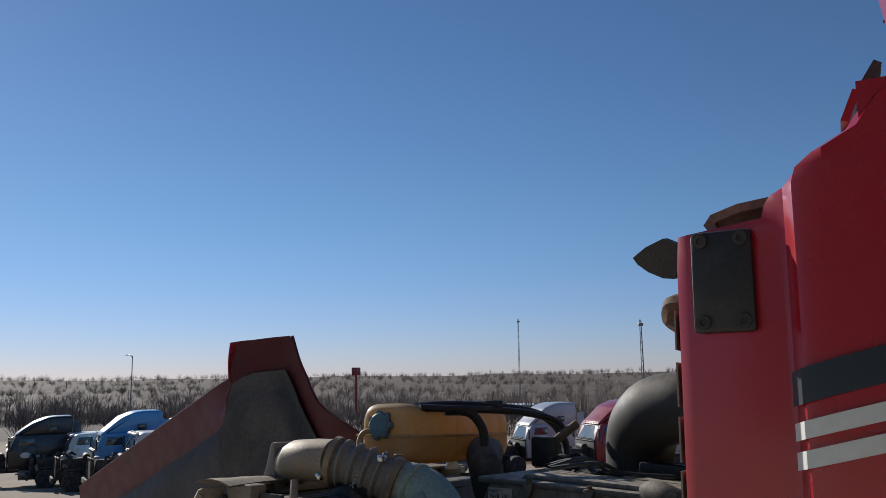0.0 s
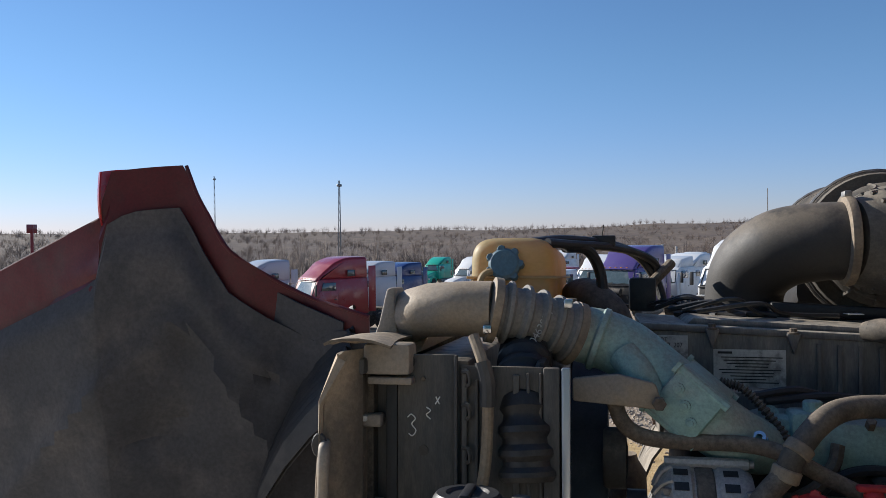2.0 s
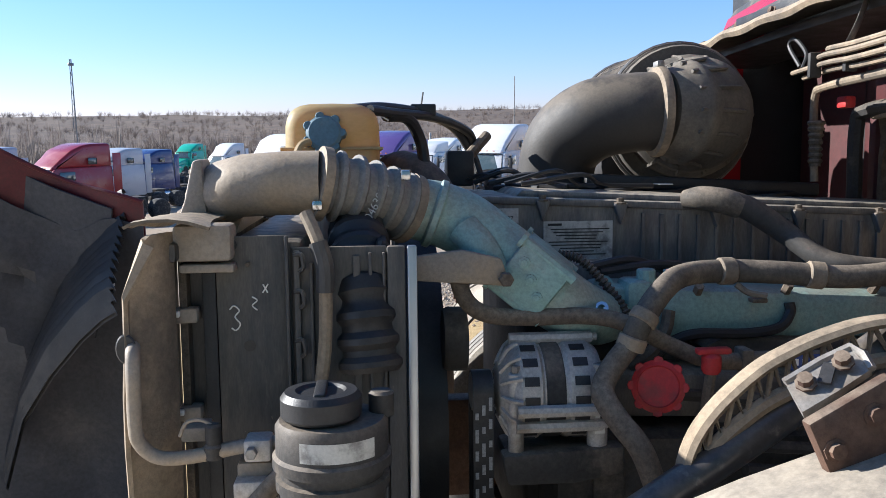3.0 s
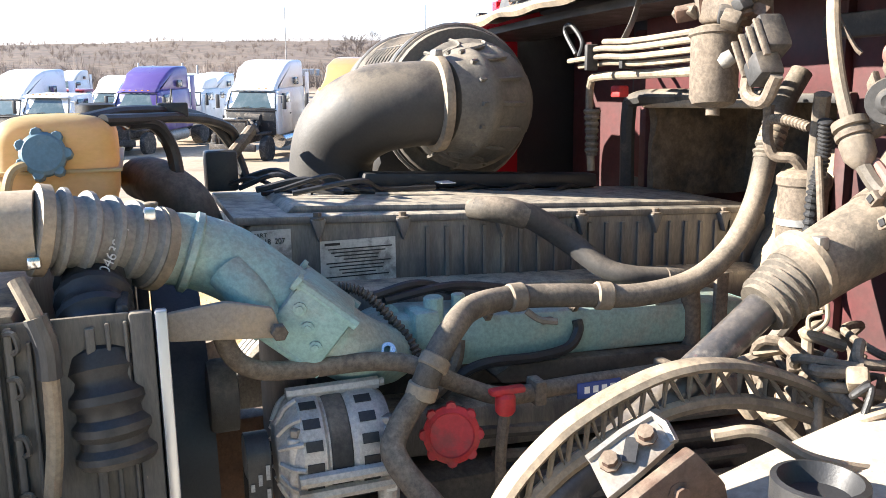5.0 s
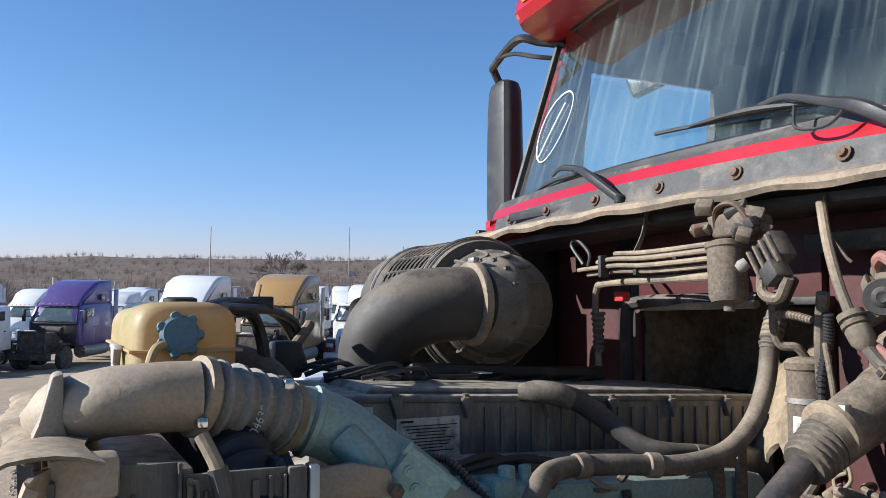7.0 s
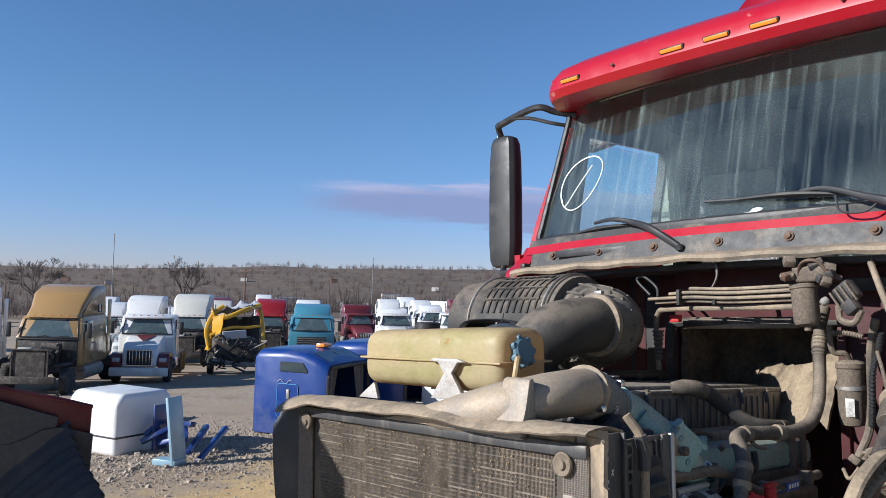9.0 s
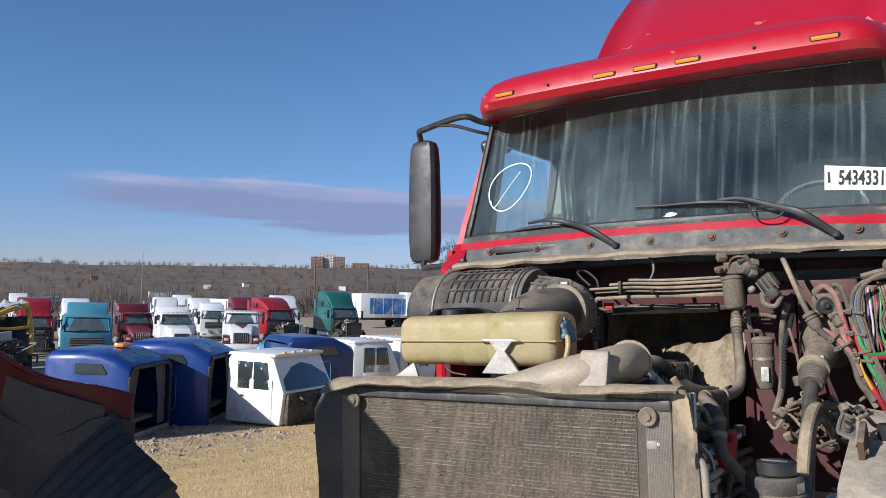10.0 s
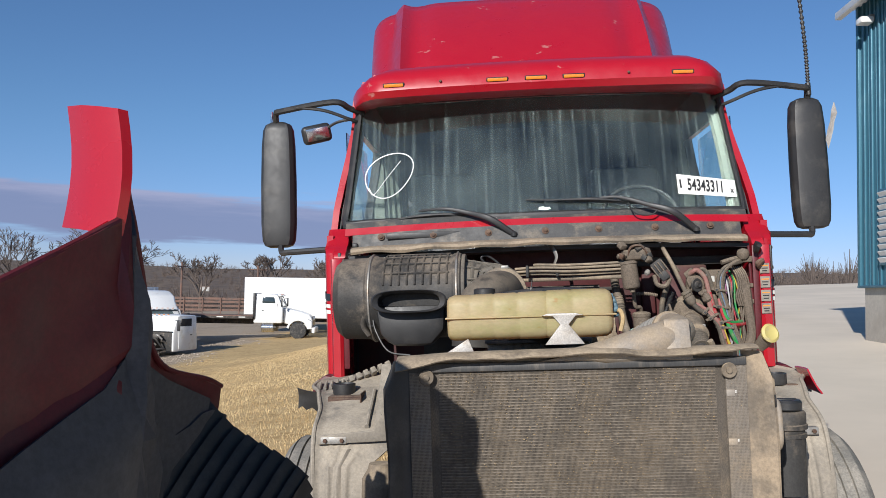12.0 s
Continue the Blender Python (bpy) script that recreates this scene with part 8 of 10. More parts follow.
def parked_truck(x, y, nose, colour, style="sleeper", hood=True, label="", chassis=5.0, roof=3.85, lift=0.0, crushed=0.0, second=None, glass=True, group="trucks in the lot", thing="parked_truck", wheels=True, trim=None, emblem=None):
    """A highway truck in the lot, its nose towards the compass heading. style: sleeper, day, cabover, classic."""
    z = ground_z(x, y) + lift
    th = empty(thing, pose(x, y, z, 0, 0, -nose), label, "truck", group)
    rng = random.Random(int(x * 13 + y * 7))
    second = second or colour
    back = {"sleeper": -3.1, "day": -1.75, "cabover": -1.9, "classic": -3.0}[style]
    f = 0.0 if style != "cabover" else 0.35
    low = 0.95 if style != "cabover" else 0.75
    # cab body: floor, sill, raked windshield line, roof
    prof = [(f + 0.02, low), (f + 0.06, 1.92), (f - 0.26, 2.68), (f - 0.45, 2.76), (back, 2.78), (back, low)]
    body = prism(prof, -1.17, 1.17, 'x', 0.09, seg=2)
    for v in body.verts:
        if v.co.z > 1.9:
            v.co.x *= 1 - 0.09 * (v.co.z - 1.9)
    if crushed:
        rough_up(body, crushed, 0.9, x)
    part("cab_body", body, colour, th)
    if style == "sleeper":
        top = [(f - 0.22, 2.70), (f - 0.30, 2.80), (f - 0.62, 3.06), (f - 1.15, roof - 0.28), (f - 1.75, roof - 0.05), (f - 2.2, roof), (back, roof), (back, 2.72)]
        fair = prism(top, -1.08, 1.08, 'x', 0.14, seg=3)
        for v in fair.verts:
            v.co.x *= 1 - 0.05 * max(0.0, v.co.z - 2.9) - (0.10 if v.co.y > f - 0.9 else 0.0)
        if crushed:
            rough_up(fair, crushed, 0.9, x + 3)
        part("roof_fairing", fair, second, th)
        mirrored(th, lambda s: part("sleeper_window", box(s * 1.115, back + 1.0, 3.02, 0.02, 0.42, 0.30, 0.03), CABGLASS, th))
        mirrored(th, lambda s: part("side_extender", box(s * 1.13, back - 0.2, 2.2, 0.03, 0.42, 2.3, 0.012), colour, th))
    elif style == "classic":
        top = [(f - 1.5, 2.72), (f - 1.7, roof - 0.25), (f - 1.9, roof - 0.08), (back, roof - 0.1), (back, 2.72)]
        part("sleeper_box", prism(top, -1.10, 1.10, 'x', 0.12, seg=3), second, th)
        mirrored(th, lambda s: part("exhaust_stack", rod((s * 1.05, back - 0.15, 0.9), (s * 1.05, back - 0.15, 3.6), 0.07, 12), CHROME, th))
    elif style == "cabover":
        part("roof_deflector", prism([(f - 0.5, 2.74), (f - 0.9, 3.2), (back, 3.35), (back, 2.74)], -0.95, 0.95, 'x', 0.1), second, th)
    # windshield, wipers and side glass
    if glass:
        a, b = Vector((0, f + 0.045, 1.98)), Vector((0, f - 0.235, 2.62))
        dirn = (b - a)
        n = Vector((0, dirn.z, -dirn.y)).normalized()
        rows = []
        for i in range(3):
            c = a + dirn * i / 2 + n * 0.012
            w = 1.03 - 0.045 * i
            rows.append([(u * w, c.y - 0.03 * u * u, c.z) for u in (-1, -0.5, 0, 0.5, 1)])
        ws = part("windshield", sheet(rows, 0.012), SKYDUSTGLASS, th)
        rim = [Vector(p) + Vector((0, 0.012, 0)) for p in rows[0] + rows[1][-1:] + rows[2][::-1] + rows[1][:1] + rows[0][:1]]
        part("window_rubber", tube(rim, 0.028, 6, 1, smooth=False), BLACK, ws)
        part("wiper", tube([(0.5, a.y + 0.03, 1.99), (0.05, a.y + 0.01, 2.06)], 0.012, 5, 1), BLACK, ws)
        part("wiper", tube([(-0.2, a.y + 0.03, 1.99), (-0.65, a.y + 0.0, 2.06)], 0.012, 5, 1), BLACK, ws)
        part("centre_post", box(0, a.y - 0.125, 2.30, 0.03, 0.02, 0.66, m=None), BLACK, ws) if style in ("classic",) else None
        if style in ("classic", "day"):
            part("visor", prism([(f - 0.20, 2.62), (f - 0.06, 2.64), (f - 0.07, 2.72), (f - 0.30, 2.78)], -1.0, 1.0, 'x', 0.02), second, th)
    mirrored(th, lambda s: part("door", box(s * 1.168, f - 0.80, 1.62, 0.025, 1.02, 1.15, 0.01), colour, th))
    mirrored(th, lambda s: part("door_window", prism([(f - 0.38, 2.05), (f - 0.52, 2.58), (f - 1.22, 2.58), (f - 1.22, 2.05)], s * 1.115, s * 1.172, 'x', 0.01), CABGLASS if glass else INSIDE, th))
    mirrored(th, lambda s: part("side_mirror", box(s * 1.42, f + 0.02, 2.25, 0.17, 0.08, 0.55, 0.035), BLACK, th))
    mirrored(th, lambda s: part("mirror_arm", rod((s * 1.1, f - 0.1, 2.5), (s * 1.42, f + 0.02, 2.5), 0.018, 6), BLACK, th))
    for k in range(5):
        part("marker_lamp", box(-0.6 + 0.3 * k, f - 0.14, 2.775, 0.10, 0.05, 0.035, 0.01), AMBER, th)
    # nose
    if style == "cabover":
        part("grille", box(0, f + 0.06, 1.42, 1.5, 0.04, 0.5, 0.015), BLACK, th)
        for k in range(4):
            part("grille_bar", box(0, f + 0.085, 1.25 + 0.11 * k, 1.45, 0.02, 0.03), STEEL, th)
        part("bumper", box(0, f + 0.12, 0.62, 2.3, 0.22, 0.34, 0.06), colour, th)
        mirrored(th, lambda s: part("headlamp", box(s * 0.85, f + 0.22, 0.66, 0.34, 0.05, 0.18, 0.03), LAMPGLASS, th))
        ax = -0.55
    elif hood:
        nose_y = 2.0 if style != "day" else 1.85
        hd = prism([(0.03, 0.95), (0.06, 1.93), (nose_y - 0.7, 1.68), (nose_y - 0.18, 1.50), (nose_y, 1.25), (nose_y + 0.03, 0.72), (nose_y - 0.5, 0.70)], -0.80, 0.80, 'x', 0.12, seg=3)
        for v in hd.verts:
            v.co.x *= 1 - 0.10 * max(0.0, v.co.y - 0.4)
        if crushed:
            rough_up(hd, crushed, 1.2, x + 5)
        part("hood", hd, colour, th)
        if trim:
            part("hood_wedge", prism([(-0.42, 0.10), (0.42, 0.10), (0.0, nose_y - 0.75)], 1.70, 1.71, 'z'), trim, th).matrix_basis = pose(0, 0, 0.225, -10.5, 0, 0) @ Matrix.Translation((0, -0.28, 0.0))
        part("air_intake", box(0, nose_y - 0.02, 0.60, 1.1, 0.06, 0.12, 0.02), BLACK, th)

        def fend(s):
            arch = [(nose_y + 0.02, 0.62), (nose_y + 0.02, 1.08), (nose_y - 0.25, 1.27), (nose_y - 0.75, 1.30), (nose_y - 1.3, 1.18), (nose_y - 1.55, 0.70), (nose_y - 1.40, 0.62)]
            for k in range(7):
                a = math.pi * k / 6
                arch.append((nose_y - 0.83 - 0.56 * math.cos(a), 0.62 + 0.52 * math.sin(a)))
            part("fender", prism(arch, s * 0.72, s * 1.15, 'x', 0.03), trim or colour, th)
            part("headlamp", box(s * 0.92, nose_y + 0.0, 1.02, 0.34, 0.06, 0.20, 0.05), LAMPGLASS, th)
        mirrored(th, fend)
        gr = part("grille", box(0, nose_y + 0.02, 1.12, 0.95, 0.05, 0.62, 0.06), BLACK, th)
        for k in range(7):
            part("grille_bar", box(-0.39 + 0.13 * k, nose_y + 0.055, 1.12, 0.035, 0.02, 0.55, 0.008), CHROME, gr)
        part("grille_frame", tube([(-0.5, nose_y + 0.05, 0.8), (-0.48, nose_y + 0.04, 1.43), (0.48, nose_y + 0.04, 1.43), (0.5, nose_y + 0.05, 0.8), (-0.5, nose_y + 0.05, 0.8)], 0.025, 6, 1, smooth=False), CHROME, gr)
        part("bumper", box(0, nose_y + 0.12, 0.55, 2.3, 0.20, 0.36, 0.06), STEEL if style == "classic" else colour, th)
        ax = nose_y - 0.83
    else:
        # stripped nose: bare firewall, radiator, engine, rails
        part("firewall", rough_up(box(0, f + 0.075, 1.42, 2.1, 0.06, 0.94, 0.02), 0.02, 4, x), DARK, th)
        part("cowl", box(0, f + 0.09, 1.925, 2.2, 0.10, 0.06, 0.02), BLACK, th)
        part("core", box(0, 1.69, 1.12, 1.0, 0.02, 0.9, 0.0), GRIME, th)
        part("headlamp_bracket", box(0.86, 1.6, 0.95, 0.2, 0.1, 0.3, 0.03), GRIME, th)
        part("air_filter", rod((-0.55, 0.35, 1.62), (0.1, 0.35, 1.66), 0.17, 14, 0.1), DARK, th)
        part("coolant_tank", box(0.3, 1.35, 1.62, 0.5, 0.22, 0.18, 0.06), OLDPAPER, th)
        rd = part("radiator", box(0, 1.62, 1.12, 1.15, 0.12, 1.05, 0.02), GRIME, th)
        part("radiator_frame", tube([(-0.6, 1.7, 0.6), (-0.6, 1.7, 1.66), (0.6, 1.7, 1.66), (0.6, 1.7, 0.6)], 0.04, 6, 1, smooth=False), GRIME, rd)
        part("engine", rough_up(box(0, 0.8, 1.2, 0.75, 1.35, 0.75, 0.06), 0.06, 3, x), GRIME, th)
        for k in range(15):
            p = Vector((rng.uniform(-0.7, 0.7), rng.uniform(0.1, 1.4), rng.uniform(1.0, 1.75)))
            q = p + Vector((rng.uniform(-0.4, 0.4), rng.uniform(-0.4, 0.4), rng.uniform(-0.5, 0.1)))
            part("hose", tube([p, (p + q) / 2 + Vector((0, 0.1, 0.12)), q], rng.uniform(0.03, 0.09), 8, 4), (GRIME, DARK, STEEL, RUBBER)[k % 4], th)
        mirrored(th, lambda s: part("inner_fender", rough_up(box(s * 0.86, 0.9, 1.1, 0.36, 0.9, 0.06, 0.02), 0.04, 4, x), GRIME, th))
        part("crossmember", box(0, 1.85, 0.62, 1.9, 0.12, 0.26, 0.03), GRIME, th)
        ax = 0.95
    if emblem:
        mirrored(th, lambda s: part("door_emblem", lathe([(0.0, 0.0), (0.26, 0.0), (0.26, 0.006), (0.0, 0.008)], 20, along((s * 1.182, f - 0.80, 1.70), (s * 2, f - 0.80, 1.70)) @ Matrix.Diagonal((1, 0.6, 1, 1))), emblem, th))
    mirrored(th, lambda s: part("step", box(s * 1.05, f - 0.75, 0.72, 0.22, 0.8, 0.06, 0.02), STEEL, th))
    mirrored(th, lambda s: part("door_handle", box(s * 1.19, f - 1.18, 1.75, 0.02, 0.14, 0.05, 0.01), BLACK, th))
    if wheels:
        wheel_at(th, 1.02, ax, rim=M_RIM if rng.random() > 0.4 else M_RIMS)
        wheel_at(th, -1.02, ax, rim=M_RIM if rng.random() > 0.4 else M_RIMS)
        mirrored(th, lambda s: part("frame_rail", box(s * 0.42, (1.6 + back - chassis + 3.1) / 2, 0.88, 0.09, 1.6 - back + chassis - 3.1, 0.26, 0.01), GRIME, th))
        for y0 in (back - chassis + 3.9, back - chassis + 2.55 + 0.0) if chassis > 3 else ():
            for s in (-1, 1):
                wheel_at(th, s * 0.92, y0, dual=True)
        mirrored(th, lambda s: part("fuel_tank", rod((s * 0.92, -0.5, 0.68), (s * 0.92, back + 0.5, 0.68), 0.30, 16, 0.1), CHROME if rng.random() > 0.5 else STEEL, th))
        part("fifth_wheel", box(0, back - chassis + 3.3, 1.08, 0.9, 0.8, 0.10, 0.03), GRIME, th)
    return th


LOT = [
    # x, y, nose, colour, style, hood, roof, label
    (30.6, -6.4, 306, P_GOLD, "sleeper", False, 3.9, "gold sleeper truck with its hood removed"),
    (52, -14.1, 300, WHITE, "sleeper", True, 3.9, "white sleeper truck parked in the lot"),
    (64, -23.6, 300, WHITE, "sleeper", True, 3.8, "white sleeper truck parked in a row"),
    (59.7, -27.5, 298, P_CREAM, "sleeper", True, 3.9, "cream sleeper truck parked in a row"),
    (50.7, -27.2, 298, P_RED, "sleeper", False, 3.9, "red sleeper truck with its hood removed"),
    (35.5, -20.8, 303, P_TEAL, "cabover", True, 3.2, "blue-green truck with a blunt nose"),
    (50.3, -34.7, 296, P_MAROON, "classic", True, 3.5, "dark maroon truck with a long hood"),
    (40.0, -35.1, 312, WHITE, "day", True, 2.9, "white day cab truck with red hood panel"),
    (33.7, -11.3, 300, WHITE, "day", True, 2.9, "white day cab truck with maroon fenders"),
    (42, -40.9, 290, P_RED, "sleeper", False, 3.6, "red sleeper truck with its engine bare"),
    (39.5, -45.2, 296, P_GREEN, "sleeper", False, 3.95, "dark green sleeper truck, hood missing"),
    (46.2, -73.6, 330, P_BLACK, "classic", True, 3.2, "black long-nose dump truck"),
    (68, -56, 300, WHITE, "sleeper", True, 3.8, "white sleeper truck standing far back"),
    (78, -62, 300, WHITE, "sleeper", True, 3.9, "white sleeper truck standing far back"),
    (24.4, 44.8, 300, P_BLACK, "sleeper", False, 3.7, "black sleeper truck with a white door emblem"),
    (25.7, 41.6, 300, WHITE, "day", False, 2.9, "white stripped cab beside a blue truck"),
    (24.4, 37.4, 300, P_SKY, "sleeper", False, 3.8, "sky blue sleeper truck, hood missing"),
    (23.8, 33.9, 298, WHITE, "day", False, 2.8, "white day cab truck, hood missing"),
    (29.5, 33.5, 298, WHITE, "sleeper", False, 3.7, "white sleeper truck behind the day cab"),
    (40, 92, 300, WHITE, "day", True, 2.8, "white day cab at the lot's far edge"),
    (34, 98, 300, WHITE, "sleeper", True, 3.6, "white sleeper truck at the lot's far edge"),
    (52, 88, 300, P_YELLOW, "day", True, 2.8, "yellow work truck at the lot's far edge"),
    (60, 84, 300, WHITE, "day", True, 2.8, "white work truck at the lot's far edge"),
    (68, 86, 300, WHITE, "sleeper", True, 3.6, "white truck at the lot's far edge"),
    (36.4, 16.1, 312, P_RED, "sleeper", False, 3.8, "red sleeper truck with an oval window"),
    (40.6, 21.9, 310, P_SILVER, "sleeper", False, 3.9, "silver sleeper truck in the lot"),
    (80.4, 26.3, 300, P_NAVY, "sleeper", True, 3.7, "navy sleeper truck far off"),
    (86, 24.0, 300, WHITE, "day", True, 3.0, "white day cab far off"),
    (99.6, 23.5, 290, P_SEA, "sleeper", True, 3.6, "sea green sleeper truck far off"),
    (78.0, 21.0, 285, P_BLACK, "day", True, 2.7, "black flat truck with a red box"),
    (82.7, 16.6, 305, WHITE, "sleeper", True, 3.9, "white sleeper truck behind the row"),
    (39.6, 6.7, 306, WHITE, "sleeper", False, 3.9, "white sleeper truck with its hood missing"),
    (57.8, 8.8, 303, WHITE, "sleeper", True, 3.8, "white sleeper truck in the second row"),
    (46.9, 17.3, 306, P_SILVER, "sleeper", True, 3.7, "grey-white sleeper truck behind the red one"),
    (55.2, 17.5, 306, P_NAVY, "sleeper", True, 3.7, "dark blue sleeper truck behind the red one"),
    (34.5, 25.0, 305, P_BLACK, "sleeper", True, 3.2, "black sleeper truck with a rounded roof"),
    (46.8, -16.2, 302, WHITE, "sleeper", True, 3.9, "white sleeper truck behind the work truck"),
    (56.5, -22.4, 302, WHITE, "cabover", True, 3.4, "white box-nosed truck in the second row"),
    (43.6, -17.7, 302, P_CREAM, "sleeper", False, 3.95, "cream-roofed sleeper truck, hood missing"),
    (57.6, -34.6, 302, WHITE, "sleeper", True, 3.9, "white sleeper truck in the second row"),
    (60.5, -45.5, 302, WHITE, "sleeper", True, 3.9, "white sleeper truck in the second row"),
    (55.0, -46.0, 302, WHITE, "cabover", True, 3.5, "white box-nosed truck in the second row"),
    (58.0, -52.5, 302, P_MAROON, "sleeper", True, 3.8, "maroon sleeper truck in the second row"),
    (50.5, -50.5, 302, WHITE, "sleeper", True, 3.8, "white sleeper truck in the second row"),
    (38.6, 1.1, 301, P_PURPLE, "sleeper", False, 3.8, "purple sleeper truck with its engine bare"),
    (86.3, -6.1, 300, WHITE, "sleeper", True, 3.6, "white sleeper truck far back"),
    (32.4, -3.2, 302, WHITE, "sleeper", False, 3.85, "white sleeper truck, hood gone, engine bare"),
    (44.4, -1.4, 302, WHITE, "cabover", True, 2.8, "small white cab-over truck"),
    (52.0, -2.6, 301, WHITE, "sleeper", True, 3.6, "white sleeper truck behind the small one"),
    (36.5, 4.6, 300, WHITE, "day", False, 3.0, "white cab with its nose stripped"),
    (62, 3.0, 300, WHITE, "sleeper", True, 3.8, "white sleeper truck in the second row"),
    (70, -9.0, 302, P_MAROON, "sleeper", True, 3.6, "maroon sleeper truck in the second row"),
    (67.5, -21.8, 300, WHITE, "sleeper", True, 3.8, "white sleeper truck beside the gold one"),
    (76, 6, 300, P_RED, "day", True, 2.9, "red day cab in the second row"),
    (92, -30, 300, WHITE, "sleeper", True, 3.8, "white sleeper truck in the far row"),
    (88, -42, 300, P_MAROON, "sleeper", True, 3.7, "maroon sleeper truck in the far row"),
    (96, -52, 300, WHITE, "sleeper", True, 3.8, "white sleeper truck in the far row"),
    (74, -40, 300, WHITE, "day", True, 2.9, "white day cab in the far row"),
    (100, 8, 300, WHITE, "sleeper", True, 3.8, "white sleeper truck in the far row"),
    (104, -14, 300, P_RED, "sleeper", True, 3.8, "red sleeper truck in the far row"),
]
for x, y, nose, colour, style, hood, roof, label in LOT:
    parked_truck(x, y, nose, colour, style, hood, label, roof=roof, trim=P_MAROON if "maroon fenders" in label or "red hood panel" in label else None, emblem=WHITE if "emblem" in label else None)
parked_truck(18.9, -40.6, 318, WHITE, "sleeper", False, "white sleeper truck beside the flatbed, its nose stripped", roof=3.75, lift=-0.5)
far = parked_truck(-7.2, -29.6, 266, WHITE, "sleeper", True, "white sleeper truck parked beyond the apron", roof=3.6, group="")
far.matrix_basis = far.matrix_basis @ Matrix.Scale(0.84, 4)
sk = empty("steel_skip", pose(-7.3, -25.0, ground_z(-7.3, -25.0), 0, 0, 4), "grey steel rubbish skip on the apron", "skip")
part("skip_body", box(0.5, 0, 0.82, 2.2, 1.6, 1.42, 0.03), STEELGREY, sk)
part("skip_rim", box(0.5, 0, 1.56, 2.3, 1.7, 0.08, 0.02), STEELGREY, sk)
part("skip_band", box(0.5, 0, 0.85, 2.26, 1.66, 0.06, 0.01), STEELGREY, sk)
part("skip_runner", box(0.5, 0, 0.06, 2.3, 1.3, 0.12, 0.02), RUST, sk)
# wrecks
def crushed_truck(x, y, nose):
    """A truck whose cab is smashed flat: bent posts, folded roof, bare engine heap between two wheels."""
    th = empty("wrecked_truck", pose(x, y, ground_z(x, y), 0, 0, -nose), "crushed yellow truck, roof folded, front torn off", "truck")
    rng = random.Random(17)
    for s in (-1, 1):
        wheel_at(th, s * 1.02, 0.2)
        for yy in (-4.6, -5.9):
            wheel_at(th, s * 0.92, yy, dual=True)
        part("frame_rail", box(s * 0.42, -2.6, 0.88, 0.09, 7.0, 0.26, 0.01), GRIME, th)
    part("engine_heap", rough_up(box(0.0, 0.25, 1.05, 1.9, 1.4, 1.0, 0.12, seg=5), 0.25, 3), GRIME, th)
    part("radiator", rough_up(box(0, 0, 0, 1.0, 0.10, 0.95, 0.02, seg=3), 0.05, 4), P_SILVER, th, m=pose(0.08, 0.85, 1.40, -12, 6, 8))
    for k in range(44):
        p = Vector((rng.uniform(-1.15, 1.1), rng.uniform(0.6, 1.15), rng.uniform(0.45, 1.6)))
        part("torn_part", tube([p, p + Vector((rng.uniform(-0.3, 0.3), rng.uniform(0, 0.2), rng.uniform(-0.3, 0.2))), p + Vector((rng.uniform(-0.5, 0.5), 0.1, rng.uniform(-0.5, 0.1)))], rng.uniform(0.02, 0.06), 6, 3), (GRIME, DARK, STEEL, GRIME, DARK)[k % 5], th)
    part("rear_wall", rough_up(sheet([[(-1.05 + 0.21 * i, -1.25 + 0.1 * math.sin(i), z) for i in range(11)] for z in (0.9, 1.4, 1.9, 2.4)], 0.03), 0.08, 2), DARK, th)
    part("cab_side", rough_up(sheet([[(1.06 + 0.10 * math.sin(j * 1.3), 0.45 - 0.34 * i, 0.75 + 0.42 * j - 0.05 * i) for i in range(6)] for j in range(6)], 0.04), 0.10, 2.2), P_YELLOW, th, "torn yellow door panel")
    part("folded_door", rough_up(sheet([[(1.24 - 0.12 * i - 0.05 * j, 0.30 + 0.10 * i + 0.03 * j, 0.95 + 0.30 * j + 0.05 * i) for i in range(5)] for j in range(6)], 0.04), 0.12, 2.4), P_YELLOW, th, "bent yellow door skin")
    part("corner_post", tube([(1.12, 0.5, 1.2), (1.22, 0.45, 1.9), (0.95, 0.3, 2.55), (0.55, 0.1, 2.86)], 0.11, 8, 5, flat=0.6), P_YELLOW, th)
    part("corner_post", tube([(-1.08, 0.45, 0.8), (-1.12, 0.35, 1.7), (-1.02, 0.2, 2.5), (-0.9, 0.0, 2.95)], 0.09, 8, 5, flat=0.6), P_YELLOW, th)
    part("bent_header", tube([(1.0, 0.42, 2.32), (0.4, 0.48, 2.42), (-0.3, 0.40, 2.72), (-1.0, 0.15, 2.95)], 0.10, 8, 6, flat=0.5), P_YELLOW, th)
    part("bent_header", tube([(1.15, 0.5, 1.62), (0.3, 0.62, 1.98), (-0.5, 0.5, 2.0), (-1.1, 0.35, 2.08)], 0.06, 8, 6, flat=0.5), P_YELLOW, th)
    part("folded_roof", rough_up(sheet([[(1.0 - 0.2 * i, 0.35 - 0.3 * j, 2.55 + 0.045 * i + 0.22 * math.sin(1.2 * j + 0.5 * i) * (0.4 + 0.6 * (i % 3 == 0))) for i in range(11)] for j in range(6)], 0.03), 0.14, 1.7), P_SILVER, th, "crumpled pale roof skin")
    part("roof_lining", rough_up(sheet([[(0.3 - 0.16 * i, 0.38 - 0.12 * j, 2.62 + 0.05 * i + 0.10 * math.sin(j + i)) for i in range(7)] for j in range(4)], 0.02), 0.10, 3), CABGLASS, th)
